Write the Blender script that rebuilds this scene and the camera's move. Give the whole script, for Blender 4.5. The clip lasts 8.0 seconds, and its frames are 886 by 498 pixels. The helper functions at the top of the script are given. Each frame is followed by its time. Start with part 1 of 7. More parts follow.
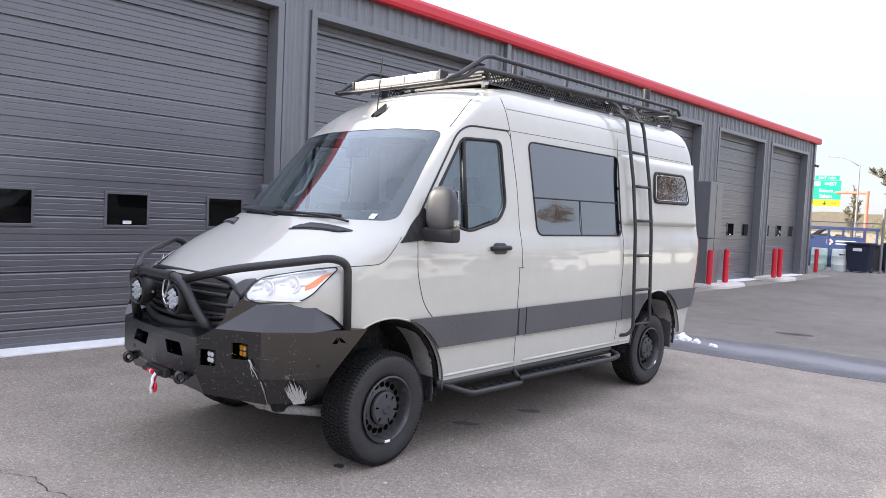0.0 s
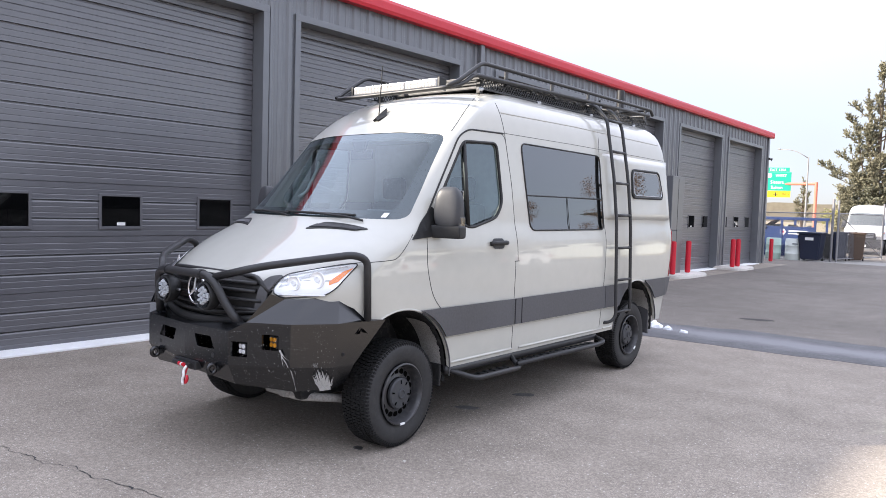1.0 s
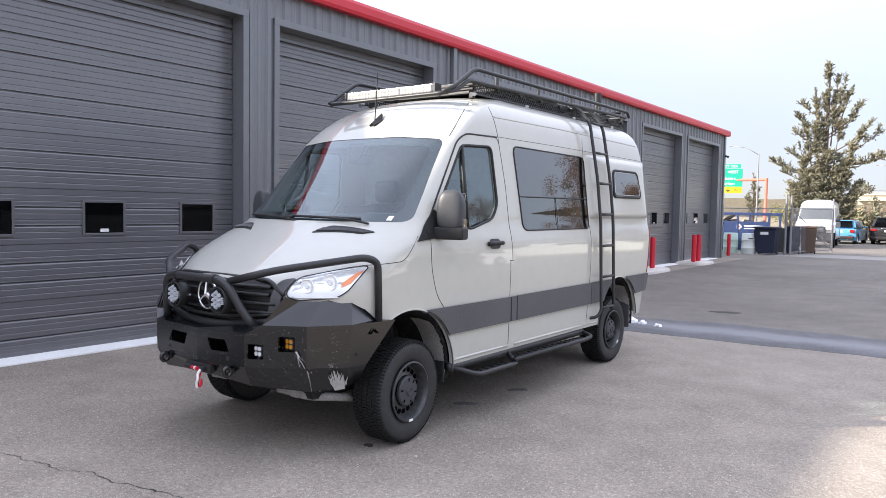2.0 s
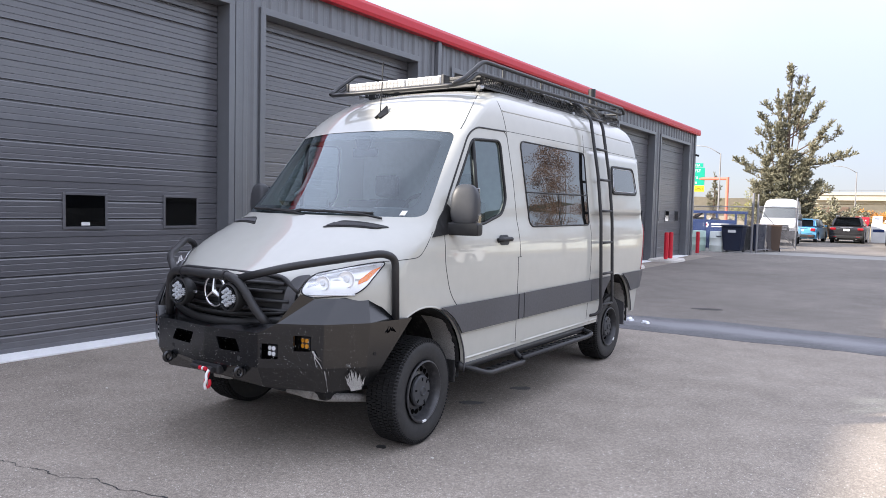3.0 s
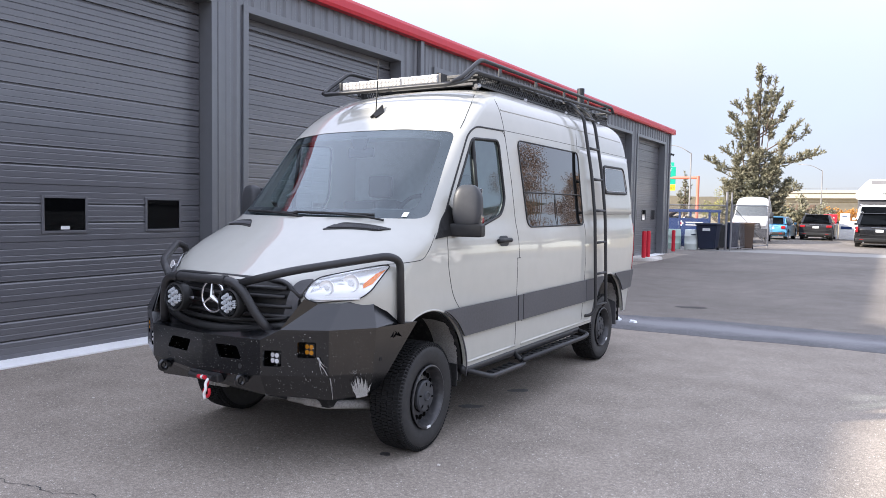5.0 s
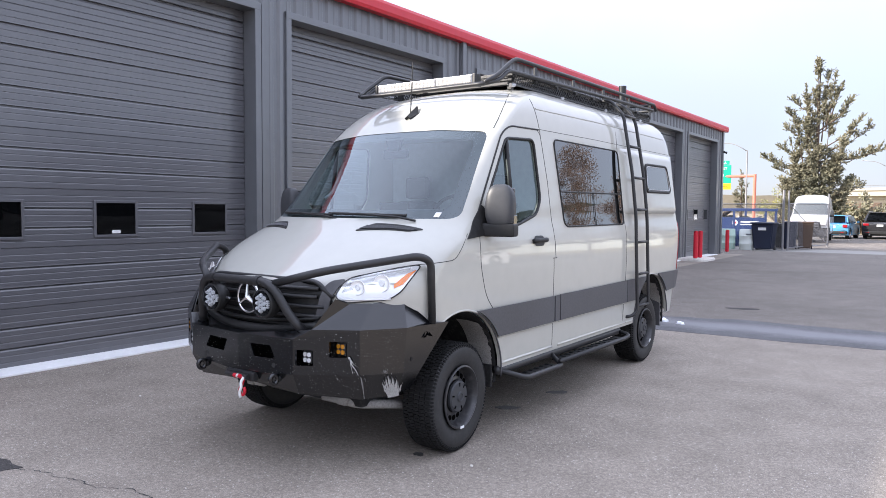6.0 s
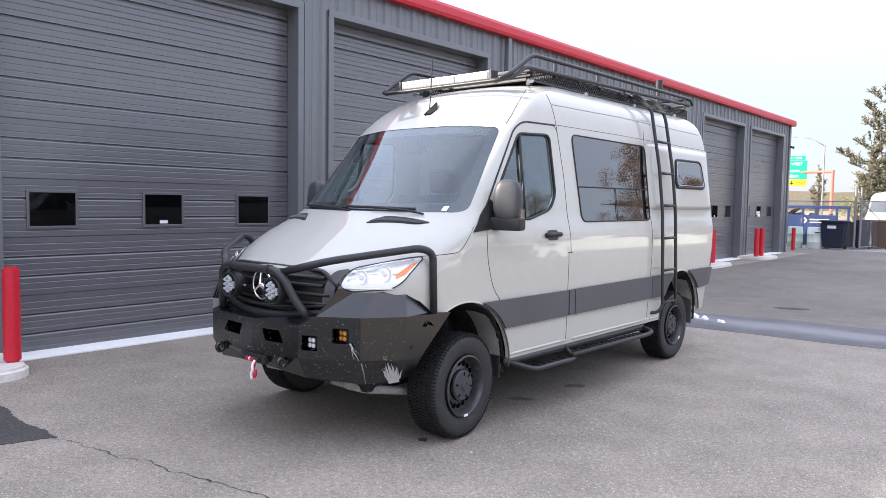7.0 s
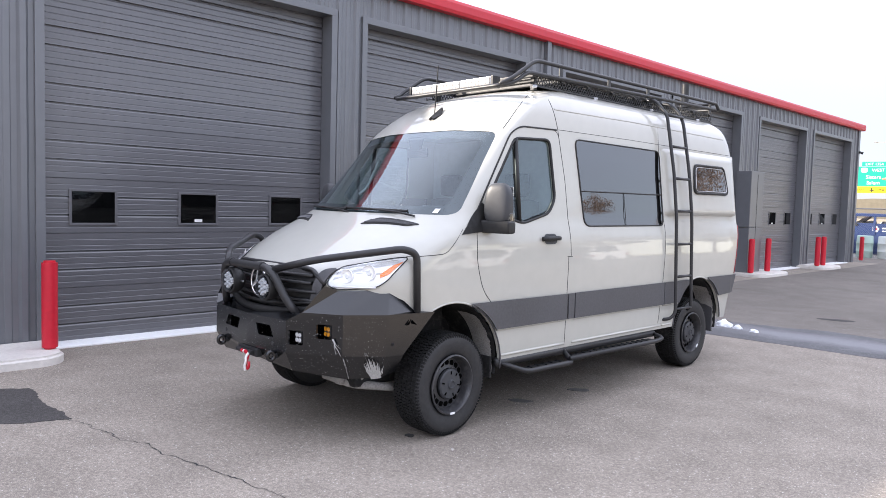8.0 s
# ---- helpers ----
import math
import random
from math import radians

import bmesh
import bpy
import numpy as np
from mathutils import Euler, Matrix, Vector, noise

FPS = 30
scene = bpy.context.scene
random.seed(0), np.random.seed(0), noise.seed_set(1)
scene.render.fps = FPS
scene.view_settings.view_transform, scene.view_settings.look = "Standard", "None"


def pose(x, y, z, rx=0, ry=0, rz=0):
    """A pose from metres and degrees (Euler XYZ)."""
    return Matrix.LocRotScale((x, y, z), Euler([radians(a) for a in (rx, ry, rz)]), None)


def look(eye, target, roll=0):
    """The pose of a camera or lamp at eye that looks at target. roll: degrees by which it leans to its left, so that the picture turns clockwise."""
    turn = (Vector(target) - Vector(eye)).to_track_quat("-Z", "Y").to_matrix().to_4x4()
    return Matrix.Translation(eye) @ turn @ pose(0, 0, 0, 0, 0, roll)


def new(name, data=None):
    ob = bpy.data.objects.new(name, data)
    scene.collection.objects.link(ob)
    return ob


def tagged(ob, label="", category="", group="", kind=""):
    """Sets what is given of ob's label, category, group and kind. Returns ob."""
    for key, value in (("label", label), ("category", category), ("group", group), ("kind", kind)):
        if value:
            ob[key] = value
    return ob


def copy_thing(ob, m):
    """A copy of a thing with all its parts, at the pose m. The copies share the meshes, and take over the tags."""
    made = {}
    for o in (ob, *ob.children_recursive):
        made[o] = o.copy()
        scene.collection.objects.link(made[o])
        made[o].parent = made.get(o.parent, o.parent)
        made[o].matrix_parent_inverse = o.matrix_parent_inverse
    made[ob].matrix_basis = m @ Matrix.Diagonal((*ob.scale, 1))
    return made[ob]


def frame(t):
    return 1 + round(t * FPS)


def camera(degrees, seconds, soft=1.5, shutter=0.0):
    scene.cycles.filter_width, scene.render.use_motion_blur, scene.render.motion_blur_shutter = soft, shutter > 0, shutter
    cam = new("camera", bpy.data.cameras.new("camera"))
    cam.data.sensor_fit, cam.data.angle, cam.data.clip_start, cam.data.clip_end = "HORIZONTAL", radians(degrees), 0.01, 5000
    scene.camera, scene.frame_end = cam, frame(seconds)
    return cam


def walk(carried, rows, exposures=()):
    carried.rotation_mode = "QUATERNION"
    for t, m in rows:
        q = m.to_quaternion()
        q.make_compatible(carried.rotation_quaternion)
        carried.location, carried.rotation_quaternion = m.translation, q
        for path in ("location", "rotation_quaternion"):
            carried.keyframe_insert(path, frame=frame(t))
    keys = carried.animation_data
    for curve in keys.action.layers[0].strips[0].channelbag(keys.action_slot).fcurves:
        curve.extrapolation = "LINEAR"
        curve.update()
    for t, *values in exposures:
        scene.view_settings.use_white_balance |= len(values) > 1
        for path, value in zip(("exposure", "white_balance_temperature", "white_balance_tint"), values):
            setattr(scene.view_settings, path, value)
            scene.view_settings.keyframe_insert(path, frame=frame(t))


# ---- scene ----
cam = camera(63.7, 8.0, soft=0.55)
PATH = [
    (0, (0.151, 0.318, 1.68), (-1.222, 1.769, 1.575), 2.6),
    (0.5, (0.106, 0.036, 1.698), (-1.22, 1.53, 1.587), 2.5),
    (1, (0.161, -0.18, 1.688), (-1.129, 1.344, 1.575), 1.8),
    (1.5, (0.13, -0.387, 1.705), (-1.112, 1.177, 1.596), 1.2),
    (3, (-0.361, -0.615, 1.682), (-1.479, 1.039, 1.563), 1.4),
    (3.5, (-0.534, -0.672, 1.685), (-1.591, 1.022, 1.569), 1.8),
    (4, (-0.622, -0.701, 1.684), (-1.638, 1.018, 1.568), 1.9),
    (4.5, (-0.606, -0.682, 1.683), (-1.629, 1.032, 1.565), 1.6),
    (6, (-0.494, -0.568, 1.669), (-1.666, 1.049, 1.557), 0.4),
    (6.5, (-0.328, -0.542, 1.656), (-1.567, 1.023, 1.538), 0.7),
    (7, (-0.089, -0.427, 1.67), (-1.402, 1.076, 1.54), 0.9),
    (7.5, (0.153, -0.191, 1.671), (-1.234, 1.244, 1.537), 1.2),
    (8, (0.391, -0.147, 1.678), (-1.054, 1.23, 1.553), 1.6),
]
walk(cam, [(t, look(eye, target, roll)) for t, eye, target, roll in PATH], exposures=[(0, 1.63, 6800, 12), (1.5, 1.52, 6750, 11), (4, 1.37, 6560, 11), (6, 1.48, 6500, 12), (8, 1.67, 6800, 12)])

# ---- world, sun ----
SUN_WAY = Vector((1.46, 1.45, -1.0)).normalized()
world = bpy.data.worlds.new("sky")
scene.world = world
world.use_nodes = True
wn, wl = world.node_tree.nodes, world.node_tree.links
wn.clear()
sky = wn.new("ShaderNodeTexSky")
sky.sky_type, sky.sun_disc = "NISHITA", False
sky.sun_elevation = math.asin(-SUN_WAY.z)
sky.sun_rotation = math.atan2(-SUN_WAY.x, -SUN_WAY.y)
sky.altitude, sky.air_density, sky.dust_density, sky.ozone_density = 900, 1.0, 2.0, 1.0
haze = wn.new("ShaderNodeMix")
haze.data_type = "RGBA"
cloud = wn.new("ShaderNodeTexNoise")
cloud.inputs["Scale"].default_value, cloud.inputs["Detail"].default_value = 1.6, 6
cramp = wn.new("ShaderNodeMapRange")
cramp.inputs["From Min"].default_value, cramp.inputs["From Max"].default_value = 0.35, 0.7
cramp.inputs["To Min"].default_value, cramp.inputs["To Max"].default_value = 0.60, 0.98
way, sep, up, lift, tone = (wn.new("ShaderNode" + k) for k in ("TexCoord", "SeparateXYZ", "Math", "MapRange", "Mix"))
up.operation = "POWER"
up.inputs[1].default_value = 1.6
lift.inputs["To Min"].default_value, lift.inputs["To Max"].default_value = 1.0, 3.45
lift.inputs["From Max"].default_value = 0.38
lift.clamp = True
tone.data_type, tone.blend_type = "RGBA", "MULTIPLY"
tone.inputs[0].default_value = 1.0
tone.inputs[6].default_value = (2.34, 2.53, 3.17, 1)
high = wn.new("ShaderNodeMath")
high.operation = "MAXIMUM"
high.inputs[1].default_value = 0.0
wl.new(way.outputs["Generated"], sep.inputs[0])
wl.new(sep.outputs["Z"], high.inputs[0])
wl.new(high.outputs[0], up.inputs[0])
wl.new(up.outputs[0], lift.inputs["Value"])
wl.new(lift.outputs["Result"], tone.inputs[7])
wl.new(tone.outputs[2], haze.inputs[7])
background = wn.new("ShaderNodeBackground")
background.inputs["Strength"].default_value = 0.1
wout = wn.new("ShaderNodeOutputWorld")
wl.new(cloud.outputs["Fac"], cramp.inputs["Value"])
wl.new(cramp.outputs["Result"], haze.inputs[0])
wl.new(sky.outputs["Color"], haze.inputs[6])
wl.new(haze.outputs[2], background.inputs["Color"])
wl.new(background.outputs["Background"], wout.inputs["Surface"])
sun_data = bpy.data.lights.new("sun", "SUN")
sun_data.energy, sun_data.angle, sun_data.color = 3.9, radians(1.2), (1.0, 0.93, 0.84)
sun = new("sun", sun_data)
sun.matrix_world = look((-40, -40, 40), Vector((-40, -40, 40)) + SUN_WAY)


# ---- materials ----
def material(name, color, rough=0.5, metal=0.0, coat=0.0, var=0.12, scale=6.0, bump=0.0, bump_scale=60.0, second=None, spec=0.5, dirt=0.0, dirt_color=(0.2, 0.17, 0.13), per=0.0):
    """Principled surface with two scales of variation, fine relief and dirt."""
    m = bpy.data.materials.new(name)
    m.use_nodes = True
    n, l = m.node_tree.nodes, m.node_tree.links
    p = n["Principled BSDF"]
    p.inputs["Roughness"].default_value, p.inputs["Metallic"].default_value = rough, metal
    p.inputs["Coat Weight"].default_value, p.inputs["Coat Roughness"].default_value = coat, 0.03
    p.inputs["Specular IOR Level"].default_value = spec
    co = n.new("ShaderNodeTexCoord")
    big, small = n.new("ShaderNodeTexNoise"), n.new("ShaderNodeTexNoise")
    big.inputs["Scale"].default_value, big.inputs["Detail"].default_value = scale * 0.25, 4
    small.inputs["Scale"].default_value, small.inputs["Detail"].default_value = scale * 6, 5
    for t in (big, small):
        l.new(co.outputs["Object"], t.inputs["Vector"])
    add = n.new("ShaderNodeMath")
    add.operation = "ADD"
    l.new(big.outputs["Fac"], add.inputs[0])
    l.new(small.outputs["Fac"], add.inputs[1])
    rng = n.new("ShaderNodeMapRange")
    rng.inputs["From Min"].default_value, rng.inputs["From Max"].default_value = 0.6, 1.4
    l.new(add.outputs[0], rng.inputs["Value"])
    mix = n.new("ShaderNodeMix")
    mix.data_type = "RGBA"
    other = second or tuple(c * (1 + 2 * var) for c in color)
    base = color if second else tuple(c * (1 - var) for c in color)
    mix.inputs[6].default_value, mix.inputs[7].default_value = (*base, 1), (*other, 1)
    l.new(rng.outputs["Result"], mix.inputs[0])
    col = mix.outputs[2]
    if per:
        info, hsv = n.new("ShaderNodeObjectInfo"), n.new("ShaderNodeHueSaturation")
        pr = n.new("ShaderNodeMapRange")
        pr.inputs["To Min"].default_value, pr.inputs["To Max"].default_value = 1 - per, 1 + per
        l.new(info.outputs["Random"], pr.inputs["Value"])
        l.new(pr.outputs["Result"], hsv.inputs["Value"])
        l.new(col, hsv.inputs["Color"])
        col = hsv.outputs["Color"]
    if dirt:
        dn, dr, dm = n.new("ShaderNodeTexNoise"), n.new("ShaderNodeMapRange"), n.new("ShaderNodeMix")
        dn.inputs["Scale"].default_value, dn.inputs["Detail"].default_value, dn.inputs["Roughness"].default_value = scale * 3, 8, 0.7
        l.new(co.outputs["Object"], dn.inputs["Vector"])
        dr.inputs["From Min"].default_value, dr.inputs["From Max"].default_value = 0.52, 0.75
        dr.inputs["To Max"].default_value = dirt
        l.new(dn.outputs["Fac"], dr.inputs["Value"])
        dm.data_type = "RGBA"
        dm.inputs[7].default_value = (*dirt_color, 1)
        l.new(dr.outputs["Result"], dm.inputs[0])
        l.new(col, dm.inputs[6])
        col = dm.outputs[2]
    l.new(col, p.inputs["Base Color"])
    rr = n.new("ShaderNodeMapRange")
    rr.inputs["To Min"].default_value, rr.inputs["To Max"].default_value = rough * 0.85, min(1, rough * 1.2)
    l.new(big.outputs["Fac"], rr.inputs["Value"])
    l.new(rr.outputs["Result"], p.inputs["Roughness"])
    if bump:
        bt, bn = n.new("ShaderNodeTexNoise"), n.new("ShaderNodeBump")
        bt.inputs["Scale"].default_value, bt.inputs["Detail"].default_value = bump_scale, 4
        bn.inputs["Strength"].default_value, bn.inputs["Distance"].default_value = bump, 0.01
        l.new(co.outputs["Object"], bt.inputs["Vector"])
        l.new(bt.outputs["Fac"], bn.inputs["Height"])
        l.new(bn.outputs["Normal"], p.inputs["Normal"])
    return m


def glass(name, tint, rough=0.0, shine=0.07, cast=(1, 1, 1)):
    m = bpy.data.materials.new(name)
    m.use_nodes = True
    n, l = m.node_tree.nodes, m.node_tree.links
    n.clear()
    out, mix, tr, gl, fr, pw, sch = (n.new("ShaderNode" + k) for k in ("OutputMaterial", "MixShader", "BsdfTransparent", "BsdfGlossy", "LayerWeight", "Math", "MapRange"))
    tr.inputs["Color"].default_value = (*tint, 1)
    gl.inputs["Roughness"].default_value = rough
    gl.inputs["Color"].default_value = (*cast, 1)
    fr.inputs["Blend"].default_value = 0.5
    pw.operation = "POWER"
    pw.inputs[1].default_value = 4.0
    sch.inputs["To Min"].default_value, sch.inputs["To Max"].default_value = shine, 1.0
    l.new(fr.outputs["Facing"], pw.inputs[0])
    l.new(pw.outputs[0], sch.inputs["Value"])
    l.new(sch.outputs["Result"], mix.inputs[0])
    l.new(tr.outputs[0], mix.inputs[1])
    l.new(gl.outputs[0], mix.inputs[2])
    l.new(mix.outputs[0], out.inputs["Surface"])
    return m


PAINT = material("van_paint", (0.442, 0.438, 0.392), 0.36, coat=0.9, var=0.03, scale=1.5, spec=0.4)
CLAD = material("grey_cladding", (0.068, 0.068, 0.073), 0.5, var=0.15, scale=8, bump=0.06, bump_scale=400)
SEAM = material("dark_gap", (0.03, 0.03, 0.03), 0.7)
BLACK = material("black_powder_coat", (0.017, 0.017, 0.018), 0.42, var=0.2, scale=5, bump=0.08, bump_scale=500)
BUMPER = material("dusty_black_steel", (0.0024, 0.0028, 0.0036), 0.20, var=0.25, scale=5, spec=0.75, bump=0.004, bump_scale=420)
RUBBER = material("tyre_rubber", (0.017, 0.017, 0.0175), 0.62, var=0.3, scale=6, bump=0.1, bump_scale=200, dirt=0.2, dirt_color=(0.06, 0.055, 0.05))
RIM = material("black_wheel_steel", (0.034, 0.034, 0.036), 0.30, var=0.25, dirt=0.4, dirt_color=(0.16, 0.15, 0.14))
TREAD = material("worn_tread_rubber", (0.011, 0.011, 0.011), 0.85, var=0.3, spec=0.25, bump=0.1, bump_scale=150)
PLASTIC = material("black_plastic", (0.015, 0.015, 0.015), 0.48, var=0.15, spec=0.35, bump=0.05, bump_scale=500)
LINER = material("muddy_liner", (0.012, 0.012, 0.012), 0.9, var=0.4, dirt=0.42, dirt_color=(0.15, 0.14, 0.125), scale=7)
CHROME = material("chrome", (0.75, 0.75, 0.76), 0.12, metal=1.0, var=0.03)
REFLECT = material("lamp_reflector", (0.90, 0.90, 0.90), 0.22, metal=0.35, var=0.06, scale=40)
LEDCELL = material("led_optic", (0.72, 0.73, 0.74), 0.20, metal=0.1, var=0.05, scale=60, coat=0.5)
LEDDIM = material("dim_led_optic", (0.42, 0.42, 0.43), 0.25, var=0.2, scale=60)
SILVER = material("silver_metal", (0.5, 0.5, 0.51), 0.3, metal=1.0, var=0.05)
LAMP_GLASS = glass("clear_lens", (0.95, 0.96, 0.97), shine=0.04)
WINDSHIELD = glass("windshield_glass", (0.72, 0.84, 0.86), shine=0.105, cast=(0.88, 0.96, 1.0))
DOORSIDE = glass("door_glass", (0.60, 0.72, 0.74), shine=0.14, cast=(0.88, 0.97, 1.0))
DARKGLASS = glass("privacy_glass", (0.20, 0.21, 0.22), shine=0.17)
DOORGLASS_MAT = glass("dark_door_glass", (0.25, 0.26, 0.27), shine=0.03)
AMBER = material("amber_plastic", (0.8, 0.22, 0.03), 0.25, coat=0.6)
YELLOW = material("yellow_lens", (0.46, 0.19, 0.015), 0.2, coat=0.8)
WHITE = material("white_plastic", (0.75, 0.75, 0.74), 0.4)
RED = material("red_paint", (0.55, 0.012, 0.03), 0.4, var=0.08, scale=4)
TAILRED = material("red_lens", (0.28, 0.008, 0.012), 0.2, coat=0.8)
SIDING = material("charcoal_siding", (0.120, 0.126, 0.136), 0.30, spec=0.9, var=0.06, scale=1.2)
DOORPAINT = material("charcoal_door", (0.100, 0.100, 0.108), 0.29, spec=1.0, var=0.08, scale=1.0, per=0.04)
TRIMRED = material("red_trim", (0.52, 0.015, 0.03), 0.4, var=0.05, scale=2)
CONCRETE = material("concrete", (0.62, 0.585, 0.54), 0.85, var=0.12, scale=5, bump=0.3, bump_scale=80, dirt=0.35)
WHITECON = material("whitewashed_concrete", (0.86, 0.86, 0.85), 0.8, var=0.06, scale=6, bump=0.2, bump_scale=90, dirt=0.15)
TRIMGREY = material("pale_grey_cab_trim", (0.46, 0.475, 0.48), 0.85, var=0.08, scale=3)
DASHGREY = material("grey_dashboard_plastic", (0.10, 0.105, 0.11), 0.6, var=0.12, scale=6, bump=0.05, bump_scale=300)
SEAT = material("grey_fabric", (0.10, 0.10, 0.105), 0.9, var=0.2, scale=8)
# black without sheen: paints the shade inside holes, also the bumper mark
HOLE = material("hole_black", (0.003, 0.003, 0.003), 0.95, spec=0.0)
MIRROR = material("grey_mirror_shell", (0.048, 0.050, 0.054), 0.42, var=0.08, spec=0.3, bump=0.03, bump_scale=500)
DUSTY = material("dusty_axle_steel", (0.27, 0.26, 0.245), 0.7, var=0.4, scale=14, bump=0.3, bump_scale=60)
# near-black; on the window sheets it paints the unlit space behind the glass
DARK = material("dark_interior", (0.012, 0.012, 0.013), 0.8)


def asphalt(name="asphalt", base=(0.296, 0.259, 0.219), stones=1.0):
    m = bpy.data.materials.new(name)
    m.use_nodes = True
    n, l = m.node_tree.nodes, m.node_tree.links
    p = n["Principled BSDF"]
    p.inputs["Roughness"].default_value = 0.9
    p.inputs["Specular IOR Level"].default_value = 0.12
    co = n.new("ShaderNodeTexCoord")

    def noise_fac(scale, lo, hi, to0, to1, detail=4):
        t, r = n.new("ShaderNodeTexNoise"), n.new("ShaderNodeMapRange")
        t.inputs["Scale"].default_value, t.inputs["Detail"].default_value = scale, detail
        r.inputs["From Min"].default_value, r.inputs["From Max"].default_value = lo, hi
        r.inputs["To Min"].default_value, r.inputs["To Max"].default_value = to0, to1
        l.new(co.outputs["Object"], t.inputs["Vector"])
        l.new(t.outputs["Fac"], r.inputs["Value"])
        return r.outputs["Result"]

    def times(a, b):
        k = n.new("ShaderNodeMath")
        k.operation = "MULTIPLY"
        l.new(a, k.inputs[0])
        l.new(b, k.inputs[1])
        return k.outputs[0]

    def cells(scale, to0, to1, power):
        v, s, r, q = (n.new("ShaderNode" + k) for k in ("TexVoronoi", "SeparateColor", "MapRange", "Math"))
        v.inputs["Scale"].default_value = scale
        r.inputs["To Min"].default_value, r.inputs["To Max"].default_value = to0, to1
        q.operation = "POWER"
        q.inputs[1].default_value = power
        l.new(co.outputs["Object"], v.inputs["Vector"])
        l.new(v.outputs["Color"], s.inputs[0])
        l.new(s.outputs[1], q.inputs[0])
        l.new(q.outputs[0], r.inputs["Value"])
        return r.outputs["Result"]

    grain = times(times(noise_fac(0.35, 0.3, 0.7, 0.86, 1.14), noise_fac(2.5, 0.3, 0.7, 0.9, 1.1)), times(times(cells(240, 0.82, 1.42, 2.4), cells(105, 0.88, 1.20, 2.0)), noise_fac(30, 0.3, 0.7, 0.86, 1.14, 6)))
    col = n.new("ShaderNodeMix")
    col.data_type = "RGBA"
    col.blend_type = "MULTIPLY"
    col.inputs[0].default_value = 1.0
    col.inputs[6].default_value = (*base, 1)
    l.new(grain, col.inputs[7])
    vor, chip = n.new("ShaderNodeTexVoronoi"), n.new("ShaderNodeMapRange")
    vor.inputs["Scale"].default_value = 75
    l.new(co.outputs["Object"], vor.inputs["Vector"])
    rnd = n.new("ShaderNodeSeparateColor")
    l.new(vor.outputs["Color"], rnd.inputs[0])
    chip.inputs["From Min"].default_value, chip.inputs["From Max"].default_value = 0.92, 0.97
    chip.inputs["To Max"].default_value = stones
    l.new(rnd.outputs[0], chip.inputs["Value"])
    near, both = n.new("ShaderNodeMapRange"), n.new("ShaderNodeMath")
    near.inputs["From Min"].default_value, near.inputs["From Max"].default_value = 0.45, 0.2
    l.new(vor.outputs["Distance"], near.inputs["Value"])
    both.operation = "MULTIPLY"
    l.new(chip.outputs["Result"], both.inputs[0])
    l.new(near.outputs["Result"], both.inputs[1])
    stone = n.new("ShaderNodeMix")
    stone.data_type = "RGBA"
    stone.inputs[7].default_value = (0.64, 0.60, 0.55, 1)
    l.new(both.outputs[0], stone.inputs[0])
    l.new(col.outputs[2], stone.inputs[6])
    l.new(stone.outputs[2], p.inputs["Base Color"])
    bt, bn = n.new("ShaderNodeTexNoise"), n.new("ShaderNodeBump")
    bt.inputs["Scale"].default_value, bt.inputs["Detail"].default_value = 110, 5
    bn.inputs["Strength"].default_value, bn.inputs["Distance"].default_value = 0.25, 0.004
    l.new(co.outputs["Object"], bt.inputs["Vector"])
    l.new(bt.outputs["Fac"], bn.inputs["Height"])
    l.new(bn.outputs["Normal"], p.inputs["Normal"])
    return m


ASPHALT = asphalt()
FARPAVE = asphalt("darker_asphalt", (0.183, 0.164, 0.144))
PATCH = asphalt("dark_asphalt_patch", (0.078, 0.073, 0.070), 0.12)
FAINT = material("faded_oil_mark", (0.115, 0.110, 0.107), 0.8, var=0.3, scale=14, bump=0.3, bump_scale=120, spec=0.2)
STRIP = asphalt("sealed_asphalt", (0.140, 0.138, 0.142), 0.3)


